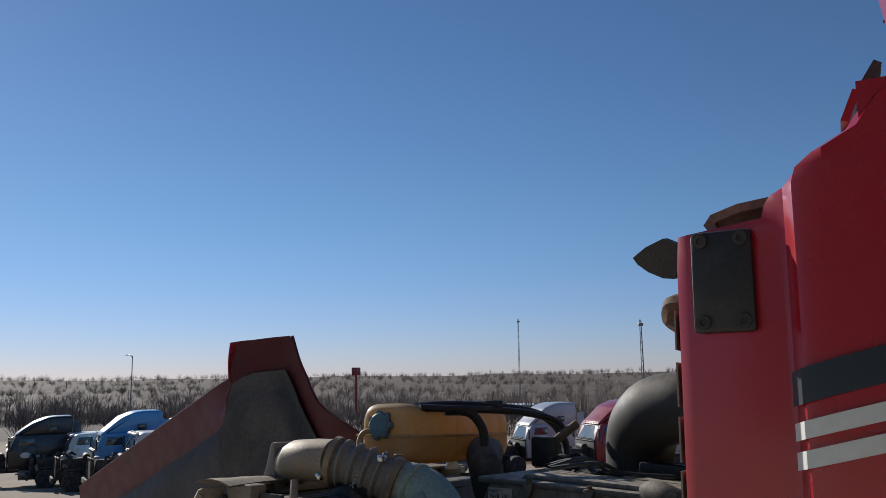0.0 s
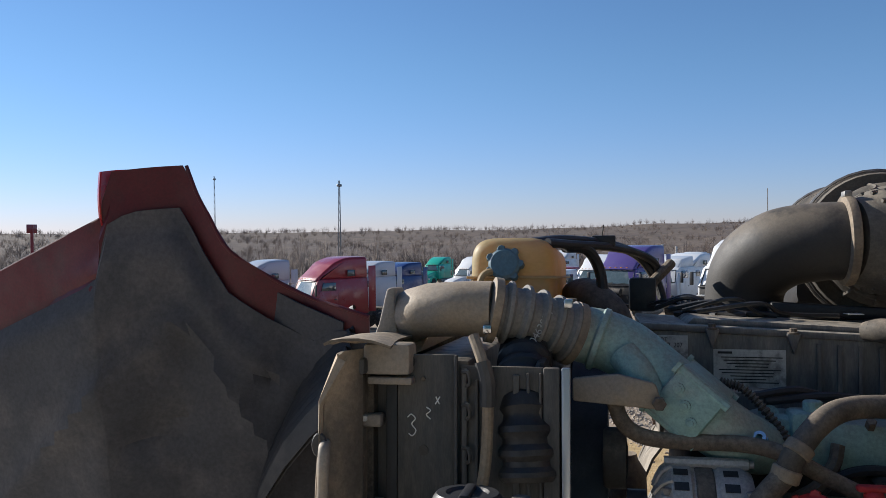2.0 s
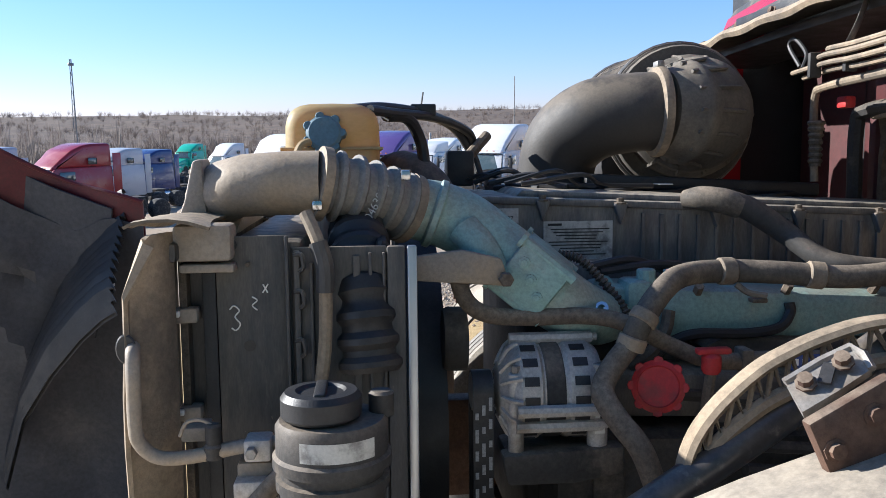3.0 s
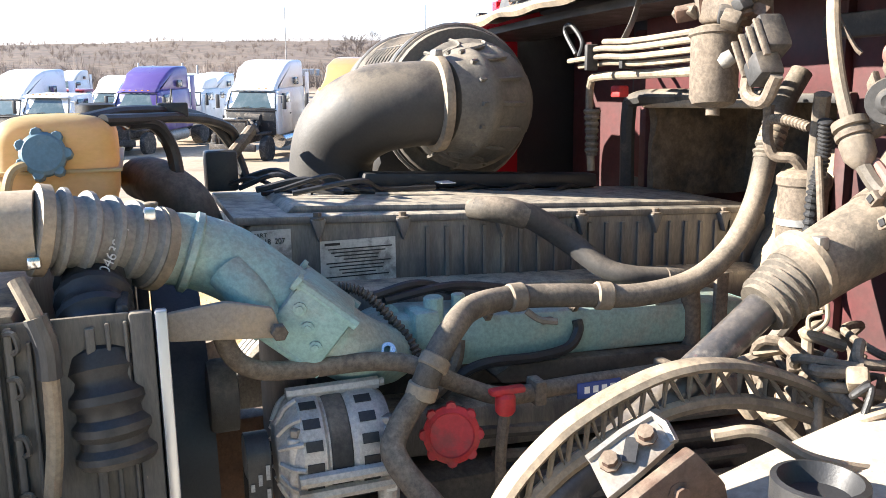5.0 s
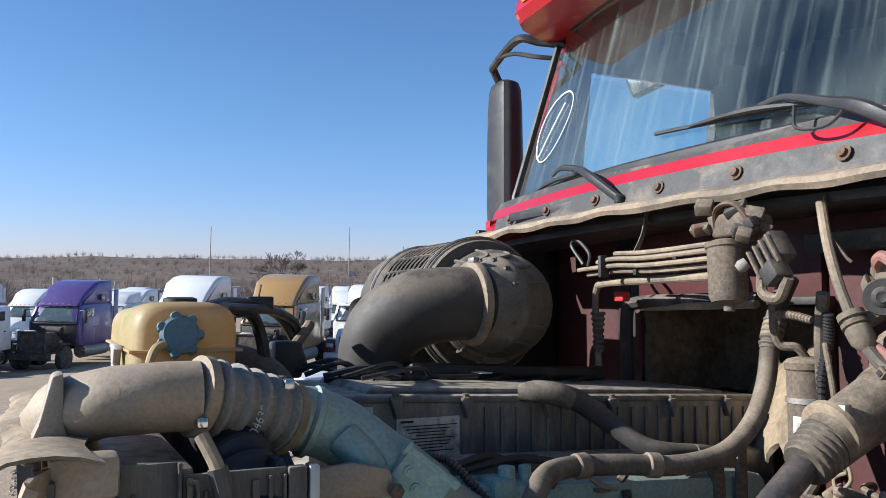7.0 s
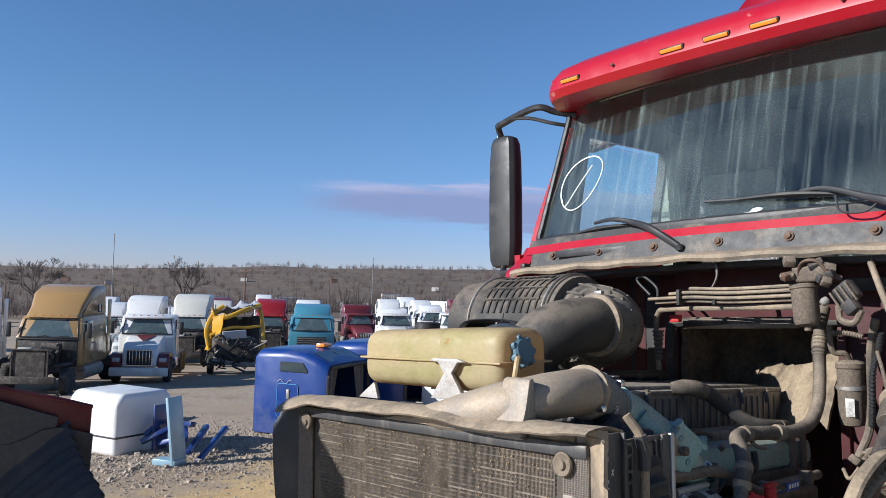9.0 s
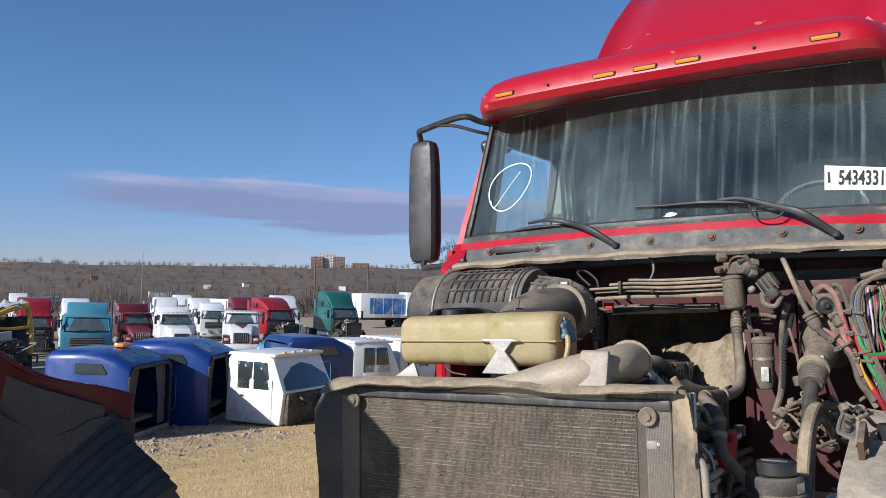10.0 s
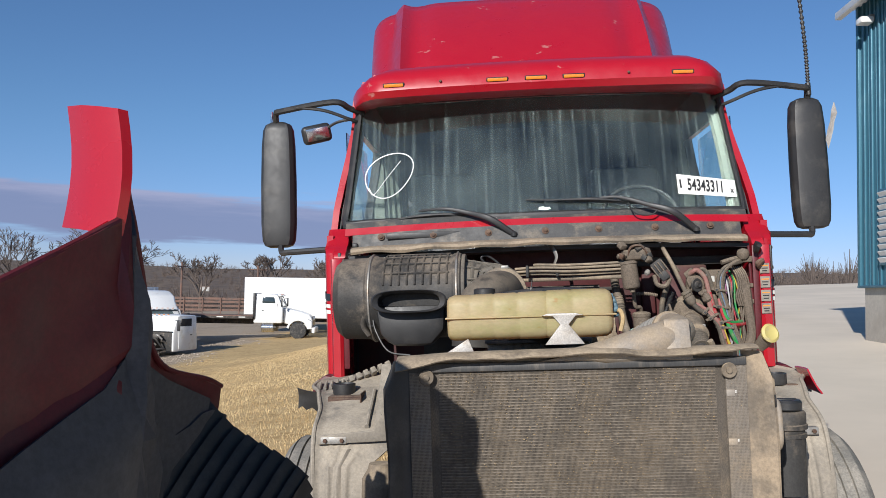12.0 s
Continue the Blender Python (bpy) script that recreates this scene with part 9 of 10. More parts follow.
    part("bumper_rest", rough_up(box(0, 0, 0, 1.9, 0.12, 0.22, 0.03, seg=3), 0.06, 3), STEEL, th, m=pose(-0.1, 1.0, 0.52, 0, -5, 4))
    th.matrix_basis = th.matrix_basis @ Matrix.Scale(1.12, 4)
    return th


crushed_truck(35.0, -16.2, 296)
parked_truck(44.9, -33.9, 300, WHITE, "classic", True, "wrecked white truck with a broken windshield", crushed=0.16, roof=3.2, thing="wrecked_truck", group="")
parked_truck(17.5, -36.5, 20, WHITE, "day", False, "gutted white cab with an open door", lift=-0.7, crushed=0.08, glass=False, wheels=False, thing="cab_shell", group="loose cabs along the bank")


# ---- loose cabs and sleepers set down along the foot of the bank ----
CURTAIN = mat("grey_curtain", (0.10, 0.10, 0.105), 0.95, grain=0.3, grain_scale=30)


def sleeper_shell(x, y, nose, colour, label, beacon=False, h=2.1, lettered=False):
    """A sleeper box cut off its truck, open in front."""
    z = ground_z(x, y)
    th = empty("sleeper_shell", pose(x, y, z, 0, 0, -nose), label, "truck cab", "loose cabs along the bank")
    def roof_at(yy):
        return lerp_table(yy, [(-1.15, h - 0.10), (-0.95, h - 0.01), (-0.2, h), (0.25, h - 0.03), (0.98, h - 0.30)])

    def section(yy, inset):
        w, top, r = 1.16 - inset, roof_at(yy) - inset, 0.20
        pts = [(-w, yy, 0.04), (-w - 0.01, yy, 0.5), (-w, yy, top - r)]
        pts += [(-w + r - r * math.cos(a), yy, top - r + r * math.sin(a)) for a in (0.4, 0.8, 1.2, math.pi / 2)]
        pts += [(0.33 * w * q, yy, top + 0.015) for q in (-1, 0, 1)]
        pts += [(w - r + r * math.cos(a), yy, top - r + r * math.sin(a)) for a in (math.pi / 2, 1.2, 0.8, 0.4)]
        return pts + [(w, yy, top - r), (w + 0.01, yy, 0.5), (w, yy, 0.04)]
    part("shell", sheet([section(yy, d) for yy, d in ((-1.15, 0.10), (-1.12, 0.03), (-1.0, 0.0), (-0.2, 0.0), (0.25, 0.0), (0.6, 0.0), (0.93, 0.0), (0.99, 0.03))], 0.05), colour, th)
    part("rear_wall", box(0, -1.10, h / 2 - 0.08, 2.06, 0.05, h - 0.32, 0.02), colour, th)
    for a, b in ((-0.80, -0.03), (0.03, 0.80)):
        part("roof_window", sheet([[(a + (b - a) * u, 0.42 + 0.45 * v, roof_at(0.42 + 0.45 * v) + 0.022) for u in (0, 0.5, 1)] for v in (0, 0.5, 1)], 0.015), CABGLASS, th)
    for s in (-1, 1):
        part("side_window", prism([(-0.36, h - 0.30), (0.30, h - 0.30), (0.44, h - 0.50), (0.42, h - 0.55), (-0.36, h - 0.55)], s * 1.165, s * 1.185, 'x', 0.01, seg=1), CABGLASS, th)
        door = part("luggage_door", prism([(-0.42, 0.52), (-0.36, 0.46), (0.12, 0.46), (0.18, 0.52), (0.18, 1.24), (0.12, 1.30), (-0.36, 1.30), (-0.42, 1.24)], s * 1.17, s * 1.184, 'x', 0.004, seg=1), colour, th)
        part("door_seam", tube([(s * 1.186, yy, zz) for yy, zz in ((-0.42, 0.52), (-0.36, 0.46), (0.12, 0.46), (0.18, 0.52), (0.18, 1.24), (0.12, 1.30), (-0.36, 1.30), (-0.42, 1.24), (-0.42, 0.52))], 0.008, 6, 1, smooth=False), P_SKY, door)
        part("vent", box(s * 1.192, -0.10, 1.05, 0.02, 0.08, 0.24, 0.01), STEEL, door)
        part("pinstripe", tube([(s * 1.186, -0.40 + 0.05 * k, h - 0.80 + 0.05 * math.sin(k * 1.1)) for k in range(9)], 0.007, 6, 3), P_SILVER, th)
        if lettered:
            part("print_frame", tube([(s * 1.188, yy, zz) for yy, zz in ((-0.42, 0.06), (0.16, 0.06), (0.16, 0.38), (-0.42, 0.38), (-0.42, 0.06))], 0.006, 6, 1, smooth=False), P_SKY, th)
            for k in range(3):
                part("print_bar", box(s * 1.188, -0.08, 0.31 - 0.08 * k, 0.01, 0.34 - 0.04 * k, 0.035), STRIPE_W, th)
    part("front_frame", tube([(-1.10, 0.97, 0.05), (-1.10, 0.98, h - 0.62), (-0.92, 0.98, h - 0.40), (0.92, 0.98, h - 0.40), (1.10, 0.98, h - 0.62), (1.10, 0.97, 0.05)], 0.05, 8, 1, smooth=False), DARK, th)
    for s in (-1, 1):
        part("curtain", sheet([[(s * (0.42 + 0.08 * i + (0.22 if zz < 1.0 else 0.0) * (8 - i) / 8), 0.88 + 0.035 * math.sin(2.2 * i), zz) for i in range(9)] for zz in (0.22, 0.9, h - 0.42)], 0.01), CURTAIN, th)
    part("interior_back", box(0, -0.6, h / 2 - 0.1, 2.1, 0.04, h - 0.4), CURTAIN, th)
    part("bunk_edge", box(0, 0.3, 0.42, 2.1, 0.9, 0.12, 0.03), CURTAIN, th)
    part("floor_pan", box(0, -0.1, 0.06, 2.25, 2.0, 0.10, 0.02), GRIME, th)
    part("sill_strip", box(0, 0.98, 0.12, 2.2, 0.06, 0.16, 0.02), STEEL, th)
    if beacon:
        part("beacon", box(-0.2, 0.1, h + 0.06, 0.42, 0.26, 0.10, 0.03), AMBER, th)
    return th


sleeper_shell(15.3, -7.3, 292, P_BLUE, "bright blue sleeper cab shell with grey curtains", True, 2.15, True).matrix_basis = pose(15.6, -8.2, ground_z(15.6, -8.2), 0, 0, -243) @ Matrix.Scale(0.93, 4)
sleeper_shell(16.2, -10.8, 240, P_BLUE, "deep blue sleeper cab shell on the gravel", False, 2.1)
sleeper_shell(16.6, -16.0, 205, P_NAVY, "blue sleeper cab shell lying open", False, 2.05)
sleeper_shell(20.5, -19.2, 230, P_TEAL, "teal sleeper shell behind the others", False, 1.7)


def day_cab(x, y, nose, colour, label, h=1.75, open_door=False):
    """A day cab without chassis, set on the ground."""
    z = ground_z(x, y)
    th = empty("cab_shell", pose(x, y, z, 0, 0, -nose), label, "truck cab", "loose cabs along the bank")
    bm = bmesh.new()
    side = [(0.72, 0.05), (0.82, 0.85), (0.45, h - 0.1), (0.25, h), (-0.85, h), (-0.95, h - 0.15), (-0.95, 0.05)]
    body = prism(side, -1.1, 1.1, 'x', 0.07, seg=2)
    for v in body.verts:
        if v.co.z > 0.8:
            v.co.x *= 1 - 0.06 * (v.co.z - 0.8)
    part("cab_body", body, colour, th)
    part("windshield", sheet([[(u * (0.98 - 0.05 * i), 0.835 - 0.355 * i / 2 + 0.014 - 0.03 * u * u, 0.90 + (h - 0.20 - 0.90) * i / 2) for u in (-1, -0.5, 0, 0.5, 1)] for i in range(3)], 0.012), CABGLASS, th)
    part("roof_rim", prism([(0.5, h - 0.06), (0.52, h + 0.02), (-0.9, h + 0.03), (-0.95, h - 0.05)], -1.06, 1.06, 'x', 0.02), colour, th)
    for s in (-1, 1):
        part("door", box(s * 1.10, -0.05, 0.62, 0.03, 1.05, 1.05, 0.02), colour, th)
        part("door_window", prism([(0.42, 0.88), (0.26, h - 0.18), (-0.10, h - 0.18), (-0.10, 0.88)], s * 1.06, s * 1.115, 'x', 0.02), CABGLASS, th)
        part("rear_side_window", prism([(-0.18, 0.88), (-0.18, h - 0.18), (-0.58, h - 0.18), (-0.58, 0.88)], s * 1.06, s * 1.115, 'x', 0.02), CABGLASS, th)
        part("door_handle", box(s * 1.125, -0.42, 0.72, 0.02, 0.12, 0.05, 0.01), BLACK, th)
    part("firewall", rough_up(box(0, 0.84, 0.45, 2.0, 0.12, 0.75, 0.02), 0.05, 5, x), GRIME, th)
    rng = random.Random(int(x * 31 - y * 11))
    for k in range(8):
        p = Vector((rng.uniform(-0.9, 0.9), 0.9, rng.uniform(0.15, 0.8)))
        part("dangling_part", tube([p, p + Vector((rng.uniform(-0.2, 0.2), 0.2, -0.05)), p + Vector((rng.uniform(-0.3, 0.3), 0.15, -0.15))], 0.03, 6, 3), (GRIME, STEEL, DARK)[k % 3], th)
    for k in range(4):
        part("roof_lamp", box(-0.6 + 0.4 * k, 0.44, h + 0.03, 0.10, 0.08, 0.05, 0.015), AMBER, th)
    if open_door:
        part("open_door", box(0, -0.45, 0, 0.05, 0.9, 1.1, 0.02), colour, th, m=pose(-1.15, 0.5, 0.62, 0, 0, -55))
    return th


day_cab(13.9, -12.0, 262, WHITE, "white day cab shell without its nose", 1.75)
day_cab(15.8, -17.6, 200, WHITE, "white cab shell standing end-on", 1.85, True)
day_cab(16.2, -20.2, 190, WHITE, "white cab shell with roof lamps", 1.85, True)
day_cab(17.6, -26.6, 190, P_BLACK, "black wrecked cab shell", 1.6)
day_cab(18.6, -29.6, 185, P_BLACK, "dark wrecked cab with a pale roof", 1.55, True)
day_cab(19.3, -32.2, 180, P_SEA, "pale green wrecked cab", 1.5, True)
ol = empty("box_body", pose(16.4, -23.2, ground_z(16.4, -23.2), 0, 0, 8), "olive steel box body on the ground", "truck body")
part("box_shell", box(0, 0, 0.85, 2.2, 2.6, 1.65, 0.05), P_OLIVE, ol)
for k in range(3):
    part("box_rib", box(-1.12, -0.9 + 0.9 * k, 0.85, 0.03, 0.05, 1.55, 0.01), P_OLIVE, ol)
part("hatch", box(-1.12, 0.5, 1.25, 0.03, 0.5, 0.35, 0.04), P_OLIVE, ol)
# white roof shell, blue frame pieces and a pale blue panel at the bank's foot
wr = empty("roof_shell", pose(15.9, -3.6, ground_z(15.9, -3.6), 0, 0, 20) @ Matrix.Scale(0.78, 4), "white fibreglass sleeper roof shell", "truck cab")
part("shell", prism([(-0.95, 0.0), (-0.95, 1.35), (-0.75, 1.6), (0.75, 1.6), (0.95, 1.35), (0.95, 0.0)], -0.95, 0.95, 'x', 0.14, seg=3), WHITE, wr)
part("shell_stripe", box(0, 0, 0.5, 1.92, 1.92, 0.05, 0.01), P_BLACK, wr)
part("door_outline", tube([(0.962, -0.4, 0.1), (0.962, -0.4, 1.1), (0.962, 0.4, 1.1), (0.962, 0.4, 0.1)], 0.015, 6, 1, smooth=False), P_SILVER, wr)
bf = empty("frame_pieces", pose(14.3, -4.3, ground_z(14.3, -4.3), 0, 0, 20), "heap of blue painted suspension frames", "scrap")
for k in range(7):
    part("beam", box(0, 0, 0, 0.12, 1.2 - 0.1 * k, 0.10, 0.02), P_NAVY if k % 2 else P_BLUE, bf, m=pose(0.25 * k - 0.7, 0.1 * (k % 3), 0.25 + 0.12 * (k % 4), 12 * k - 30, 20 - 9 * k, 23 * k))
part("plate", box(0.6, 0.1, 0.5, 0.06, 0.35, 0.9, 0.01), P_NAVY, bf)
pp = empty("loose_panel", pose(13.2, -3.7, ground_z(13.2, -3.7), 0, 0, 30), "pale blue body panel leaning on scrap", "scrap")
part("panel", box(0, 0, 0.62, 0.06, 0.42, 1.3, 0.01, m=pose(0, 0, 0, 0, 8, 0)), P_PALEBLUE, pp)
part("panel_foot", box(0.2, 0.05, 0.06, 0.5, 0.3, 0.12, 0.02), P_PALEBLUE, pp)


# ---- trailers, flatbed and box trucks behind the lot ----
def trailer(x, y, nose, length, label, colour=None, h=2.7, deck=1.15, doors=True):
    z = ground_z(x, y)
    th = empty("trailer", pose(x, y, z, 0, 0, -nose), label, "trailer", "trailers behind the lot")
    c = colour or WHITE
    part("box_body", box(0, 0, deck + h / 2, 2.5, length, h, 0.04), c, th)
    for k in range(int(length / 1.2)):
        for s in (-1, 1):
            part("side_rib", box(s * 1.255, -length / 2 + 0.6 + 1.2 * k, deck + h / 2, 0.02, 0.04, h - 0.2), c, th)
    if doors:
        for e in (-1, 1):
            part("door_frame", tube([(-1.2, e * (length / 2 + 0.01), deck + 0.05), (-1.2, e * (length / 2 + 0.01), deck + h - 0.05), (1.2, e * (length / 2 + 0.01), deck + h - 0.05), (1.2, e * (length / 2 + 0.01), deck + 0.05)], 0.03, 6, 1, smooth=False), P_SILVER, th)
            part("door_rod", rod((0.15, e * (length / 2 + 0.02), deck + 0.05), (0.15, e * (length / 2 + 0.02), deck + h - 0.05), 0.02, 6), STEEL, th)
            part("door_seam", box(0, e * (length / 2 + 0.004), deck + h / 2, 0.02, 0.01, h - 0.1), GRIME, th)
    part("chassis", box(0, 0, deck - 0.15, 1.1, length - 0.4, 0.24, 0.03), GRIME, th)
    for yy in (-length / 2 + 1.0, -length / 2 + 2.2):
        for s in (-1, 1):
            wheel_at(th, s * 1.0, yy)
    return th


trailer(56.5, -72.5, 25, 7, "white box trailer with a blue picture panel")
trailer(60.5, -79.5, 25, 8, "white box trailer behind the others")
trailer(53.6, -77.0, 32, 6, "white box trailer seen from its doors")
trailer(70.0, -62.0, 60, 6, "white box truck body", h=2.5)
trailer(46.5, -81.5, 35, 5, "white box body on a truck", h=2.3)
trailer(42.5, -88.0, 25, 6, "white box truck with faint lettering", h=2.4)
trailer(11.6, -53.5, 97, 13, "long white box trailer with a side door", h=2.8, deck=0.9)
sp = empty("picture_panel", pose(55.23, -72.3, ground_z(55, -72) + 2.4, 0, 0, -25), "blue advertising panel on a trailer side", "sign")
part("panel", box(0, 0, 0, 0.03, 5.5, 1.8), mat("blue_advert", (0.05, 0.22, 0.55), 0.5, stain=(0.5, 0.5, 0.5), stain_amount=0.5, stain_scale=0.8), sp)
fb = empty("flatbed_truck", pose(13.6, -47.6, ground_z(13.6, -47.6), 0, 0, 97), "white day cab truck pulling a long dark flatbed", "truck")
part("deck", box(0, -6.8, 1.35, 2.5, 9.5, 0.12, 0.02), WOOD, fb)
part("deck_edge", box(1.26, -6.8, 1.28, 0.05, 9.5, 0.16, 0.01), GRIME, fb)
part("deck_edge", box(-1.26, -6.8, 1.28, 0.05, 9.5, 0.16, 0.01), GRIME, fb)
for k in range(7):
    for s in (-1, 1):
        part("reflector", box(s * 1.29, -10.8 + 1.35 * k, 1.30, 0.02, 0.4, 0.06), STRIPE_W, fb)
part("main_beam", box(0, -6.8, 1.05, 0.5, 9.2, 0.4, 0.03), GRIME, fb)
part("headboard", box(0, -2.0, 2.0, 2.3, 0.15, 1.6, 0.03), BLACK, fb)
for yy in (-10.4, -9.1):
    for s in (-1, 1):
        wheel_at(fb, s * 1.0, yy, rim=M_RIMS)
parked_truck(13.9, -47.65, 263 + 0, WHITE, "day", True, "white day cab with a yellow door emblem", chassis=2.4, roof=2.8)


# ---- blue steel building beside the apron ----
BLUEM = mat("teal_blue_steel_cladding", (0.055, 0.16, 0.22), 0.45, 0.2, stain=(0.09, 0.2, 0.25), stain_amount=0.3, stain_scale=0.6, grain=0.08, grain_scale=20)
BASEM = mat("pale_concrete_plinth", (0.52, 0.47, 0.39), 0.9, stain=(0.42, 0.37, 0.3), stain_amount=0.4, stain_scale=1.5, grain=0.1, grain_scale=12)


def shed():
    gz = ground_z(-8.8, -16)
    th = empty("steel_building", pose(-8.5, -16.2, gz, 0, 0, 0), "teal blue ribbed steel building on a concrete base", "building")
    part("plinth", box(-6.05, 12, 0.35, 12.0, 24, 1.8, 0.01), BASEM, th)
    part("wall", box(-6.05, 12, 4.7, 12.12, 24.12, 6.9), BLUEM, th)
    for k in range(60):
        part("cladding_rib", box(0.03, 0.25 + 0.4 * k, 4.7, 0.05, 0.08, 6.9, 0.015), BLUEM, th)
        part("cladding_rib", box(0.018, 0.45 + 0.4 * k, 4.7, 0.02, 0.03, 6.9, 0.006), BLUEM, th)
    part("corner_trim", box(0.0, -0.05, 4.7, 0.14, 0.14, 6.92, 0.01), BLUEM, th)
    part("base_trim", box(0.03, 12, 1.27, 0.12, 24.2, 0.06, 0.01), BLUEM, th)
    rows = [[(0.42, y, 8.12) for y in (-0.35, 24.3)], [(-6.0, y, 10.1) for y in (-0.35, 24.3)], [(-12.4, y, 8.12) for y in (-0.35, 24.3)]]
    part("roof", sheet(rows, 0.06), P_SILVER, th)
    part("gutter", box(0.40, 12, 8.02, 0.16, 24.7, 0.18, 0.02), WHITE, th)
    part("gable", prism([(-12.0, 8.1), (0.0, 8.1), (-6.0, 9.95)], -0.05, 24.0, 'y'), BLUEM, th)
    lv = part("louvre", box(0.06, 1.75, 2.62, 0.10, 1.3, 1.75, 0.02), BLUEM, th)
    for k in range(11):
        part("slat", box(0, 0, 0, 0.03, 1.14, 0.12, m=pose(0.13, 1.75, 1.86 + 0.15 * k, 0, 35, 0)), WHITE, lv)
    fl = part("wall_lamp", box(0.22, 0.75, 7.55, 0.32, 0.32, 0.16, 0.05), WHITE, th)
    part("lamp_foot", box(0.08, 0.75, 7.62, 0.12, 0.16, 0.16, 0.02), STEEL, fl)


shed()


# ---- poles, masts, fence, far buildings ----
def pole(x, y, h, label, name="utility_pole", arms=1, r=0.16, lamp=False, thin=False):
    z = ground_z(x, y)
    th = empty(name, pose(x, y, z - 0.3, 0, 0, (x * 7) % 90), label, "pole", "poles round the lot")
    m = STEEL if thin else WOOD
    part("pole", tube([(0, 0, 0), (0, 0, h)], [r, r * 0.6], 8, 1, smooth=False), m, th)
    for k in range(arms):
        part("cross_arm", box(0, 0, h - 0.5 - 1.0 * k, 2.2, 0.12, 0.14, 0.02), m, th)
        for s in (-1, 0, 1):
            part("insulator", rod((s * 0.95, 0, h - 0.44 - 1.0 * k), (s * 0.95, 0, h - 0.22 - 1.0 * k), 0.05, 6), STEEL, th)
    if lamp:
        part("lamp_arm", tube([(0, 0, h - 0.3), (0.8, 0, h + 0.15), (1.9, 0, h + 0.2)], 0.06, 6, 4), STEEL, th)
        part("lamp_head", box(2.2, 0, h + 0.2, 0.7, 0.3, 0.14, 0.05), STEEL, th)
    return th


pole(109, -136, 11, "wooden utility pole with a cross arm", arms=2)
pole(90, -98, 10, "wooden utility pole behind the trailers")
pole(36.5, -88, 6.5, "wooden pole behind the fence", arms=1)
pole(30, -96, 6, "wooden pole beside the road", arms=1)
pole(150, -110, 13, "slender steel pole in the lot", "lamp_post", 0, 0.1, False, True)
pole(120, -62, 8, "wooden utility pole beyond the lot", arms=1)
pole(120, -20, 12, "slender steel pole in the lot", "lamp_post", 0, 0.1, False, True)
pole(140, -48, 14, "slender steel pole in the lot", "lamp_post", 0, 0.1, False, True)
pole(88, 118, 13, "steel lamp post with two arms", "lamp_post", 0, 0.12, True, True)
pole(112, 110, 12, "wooden utility pole beyond the lot", arms=2)
pole(116, 118, 12, "wooden utility pole beyond the lot", arms=1)
pole(-38, -190, 9, "wooden utility pole beyond the apron", arms=1)
pole(-28, -180, 8, "pale lamp post beyond the apron", "lamp_post", 0, 0.1, True, True)
pole(-45, -210, 9, "wooden utility pole beyond the apron", arms=2)


def mast(az, d, h, w, label):
    x, y = d * math.sin(radians(az)), d * math.cos(radians(az))
    th = empty("radio_mast", pose(x, y, ground_z(x, y)), label, "mast", "far masts")
    for k in range(3):
        a = 2 * math.pi * k / 3
        part("leg", tube([(w * math.cos(a), w * math.sin(a), 0), (w * 0.4 * math.cos(a), w * 0.4 * math.sin(a), h)], 0.18, 5, 1, smooth=False), STEEL, th)
    for k in range(12):
        part("brace", rod((w * 0.8, 0, h * k / 12), (-w * 0.5, w * 0.5, h * (k + 1) / 12), 0.1, 4), STEEL, th)
    part("top_ring", lathe([(1.2, 0), (1.3, 0.2), (1.3, 1.0), (1.2, 1.2)], 10, pose(0, 0, h - 3)), STEEL, th)


mast(71.1, 420, 52, 1.0, "slim steel radio mast with an antenna ring")
mast(62.9, 700, 72, 0.8, "thin far radio mast")
rs = empty("road_sign", pose(230 * math.sin(radians(51.5)), 230 * math.cos(radians(51.5)), ground_z(180, 143)), "red roadside sign on a post", "sign")
part("post", rod((0, 0, 0), (0, 0, 14), 0.4, 8), P_RED, rs)
part("board", box(0, 0, 13, 3.4, 0.5, 2.2, 0.1), P_RED, rs)


def far_block(az, d, w, l, h, material, label, windows=0, turn=0, roof=None, base=0.0):
    x, y = d * math.sin(radians(az)), d * math.cos(radians(az))
    th = empty("far_building", pose(x, y, ground_z(x, y) - 2 + base, 0, 0, -az + turn), label, "building", "far buildings")
    part("wall", box(0, 0, h / 2 + 1, w, l, h + 2, 0.0), material, th)
    part("roof", box(0, 0, h + 2.2, w + 0.8, l + 0.8, 0.5, 0.0), roof or P_SILVER, th)
    if windows:
        nx = max(2, int(w / 4))
        for r in range(windows):
            for k in range(nx):
                part("window", box(-w / 2 + (k + 0.5) * w / nx, -l / 2 - 0.06, 3.2 + r * (h - 1) / windows + 1.0, w / nx * 0.45, 0.12, (h - 1) / windows * 0.5), CABGLASS, th)
    return th


BRICKM = mat("far_brown_brick", (0.24, 0.15, 0.11), 0.9, grain=0.15, grain_scale=0.4)
PALEM = mat("far_pale_wall", (0.55, 0.53, 0.49), 0.9, grain=0.1, grain_scale=0.2)
BLUEW = mat("far_blue_wall", (0.22, 0.33, 0.42), 0.7, grain=0.1, grain_scale=0.2)
far_block(138.9, 2450, 44, 30, 42, PALEM, "pale apartment block on the hill", 9)
far_block(138.2, 2440, 34, 30, 34, BRICKM, "brown brick apartment block on the hill", 8)
far_block(139.7, 2445, 34, 30, 34, BRICKM, "brown brick apartment wing on the hill", 8)
far_block(141.2, 2450, 50, 30, 16, BRICKM, "low brick building on the hill", 3)
far_block(59.5, 330, 48, 20, 6, BLUEW, "long blue warehouse with a pale roof", 0, roof=WHITE)
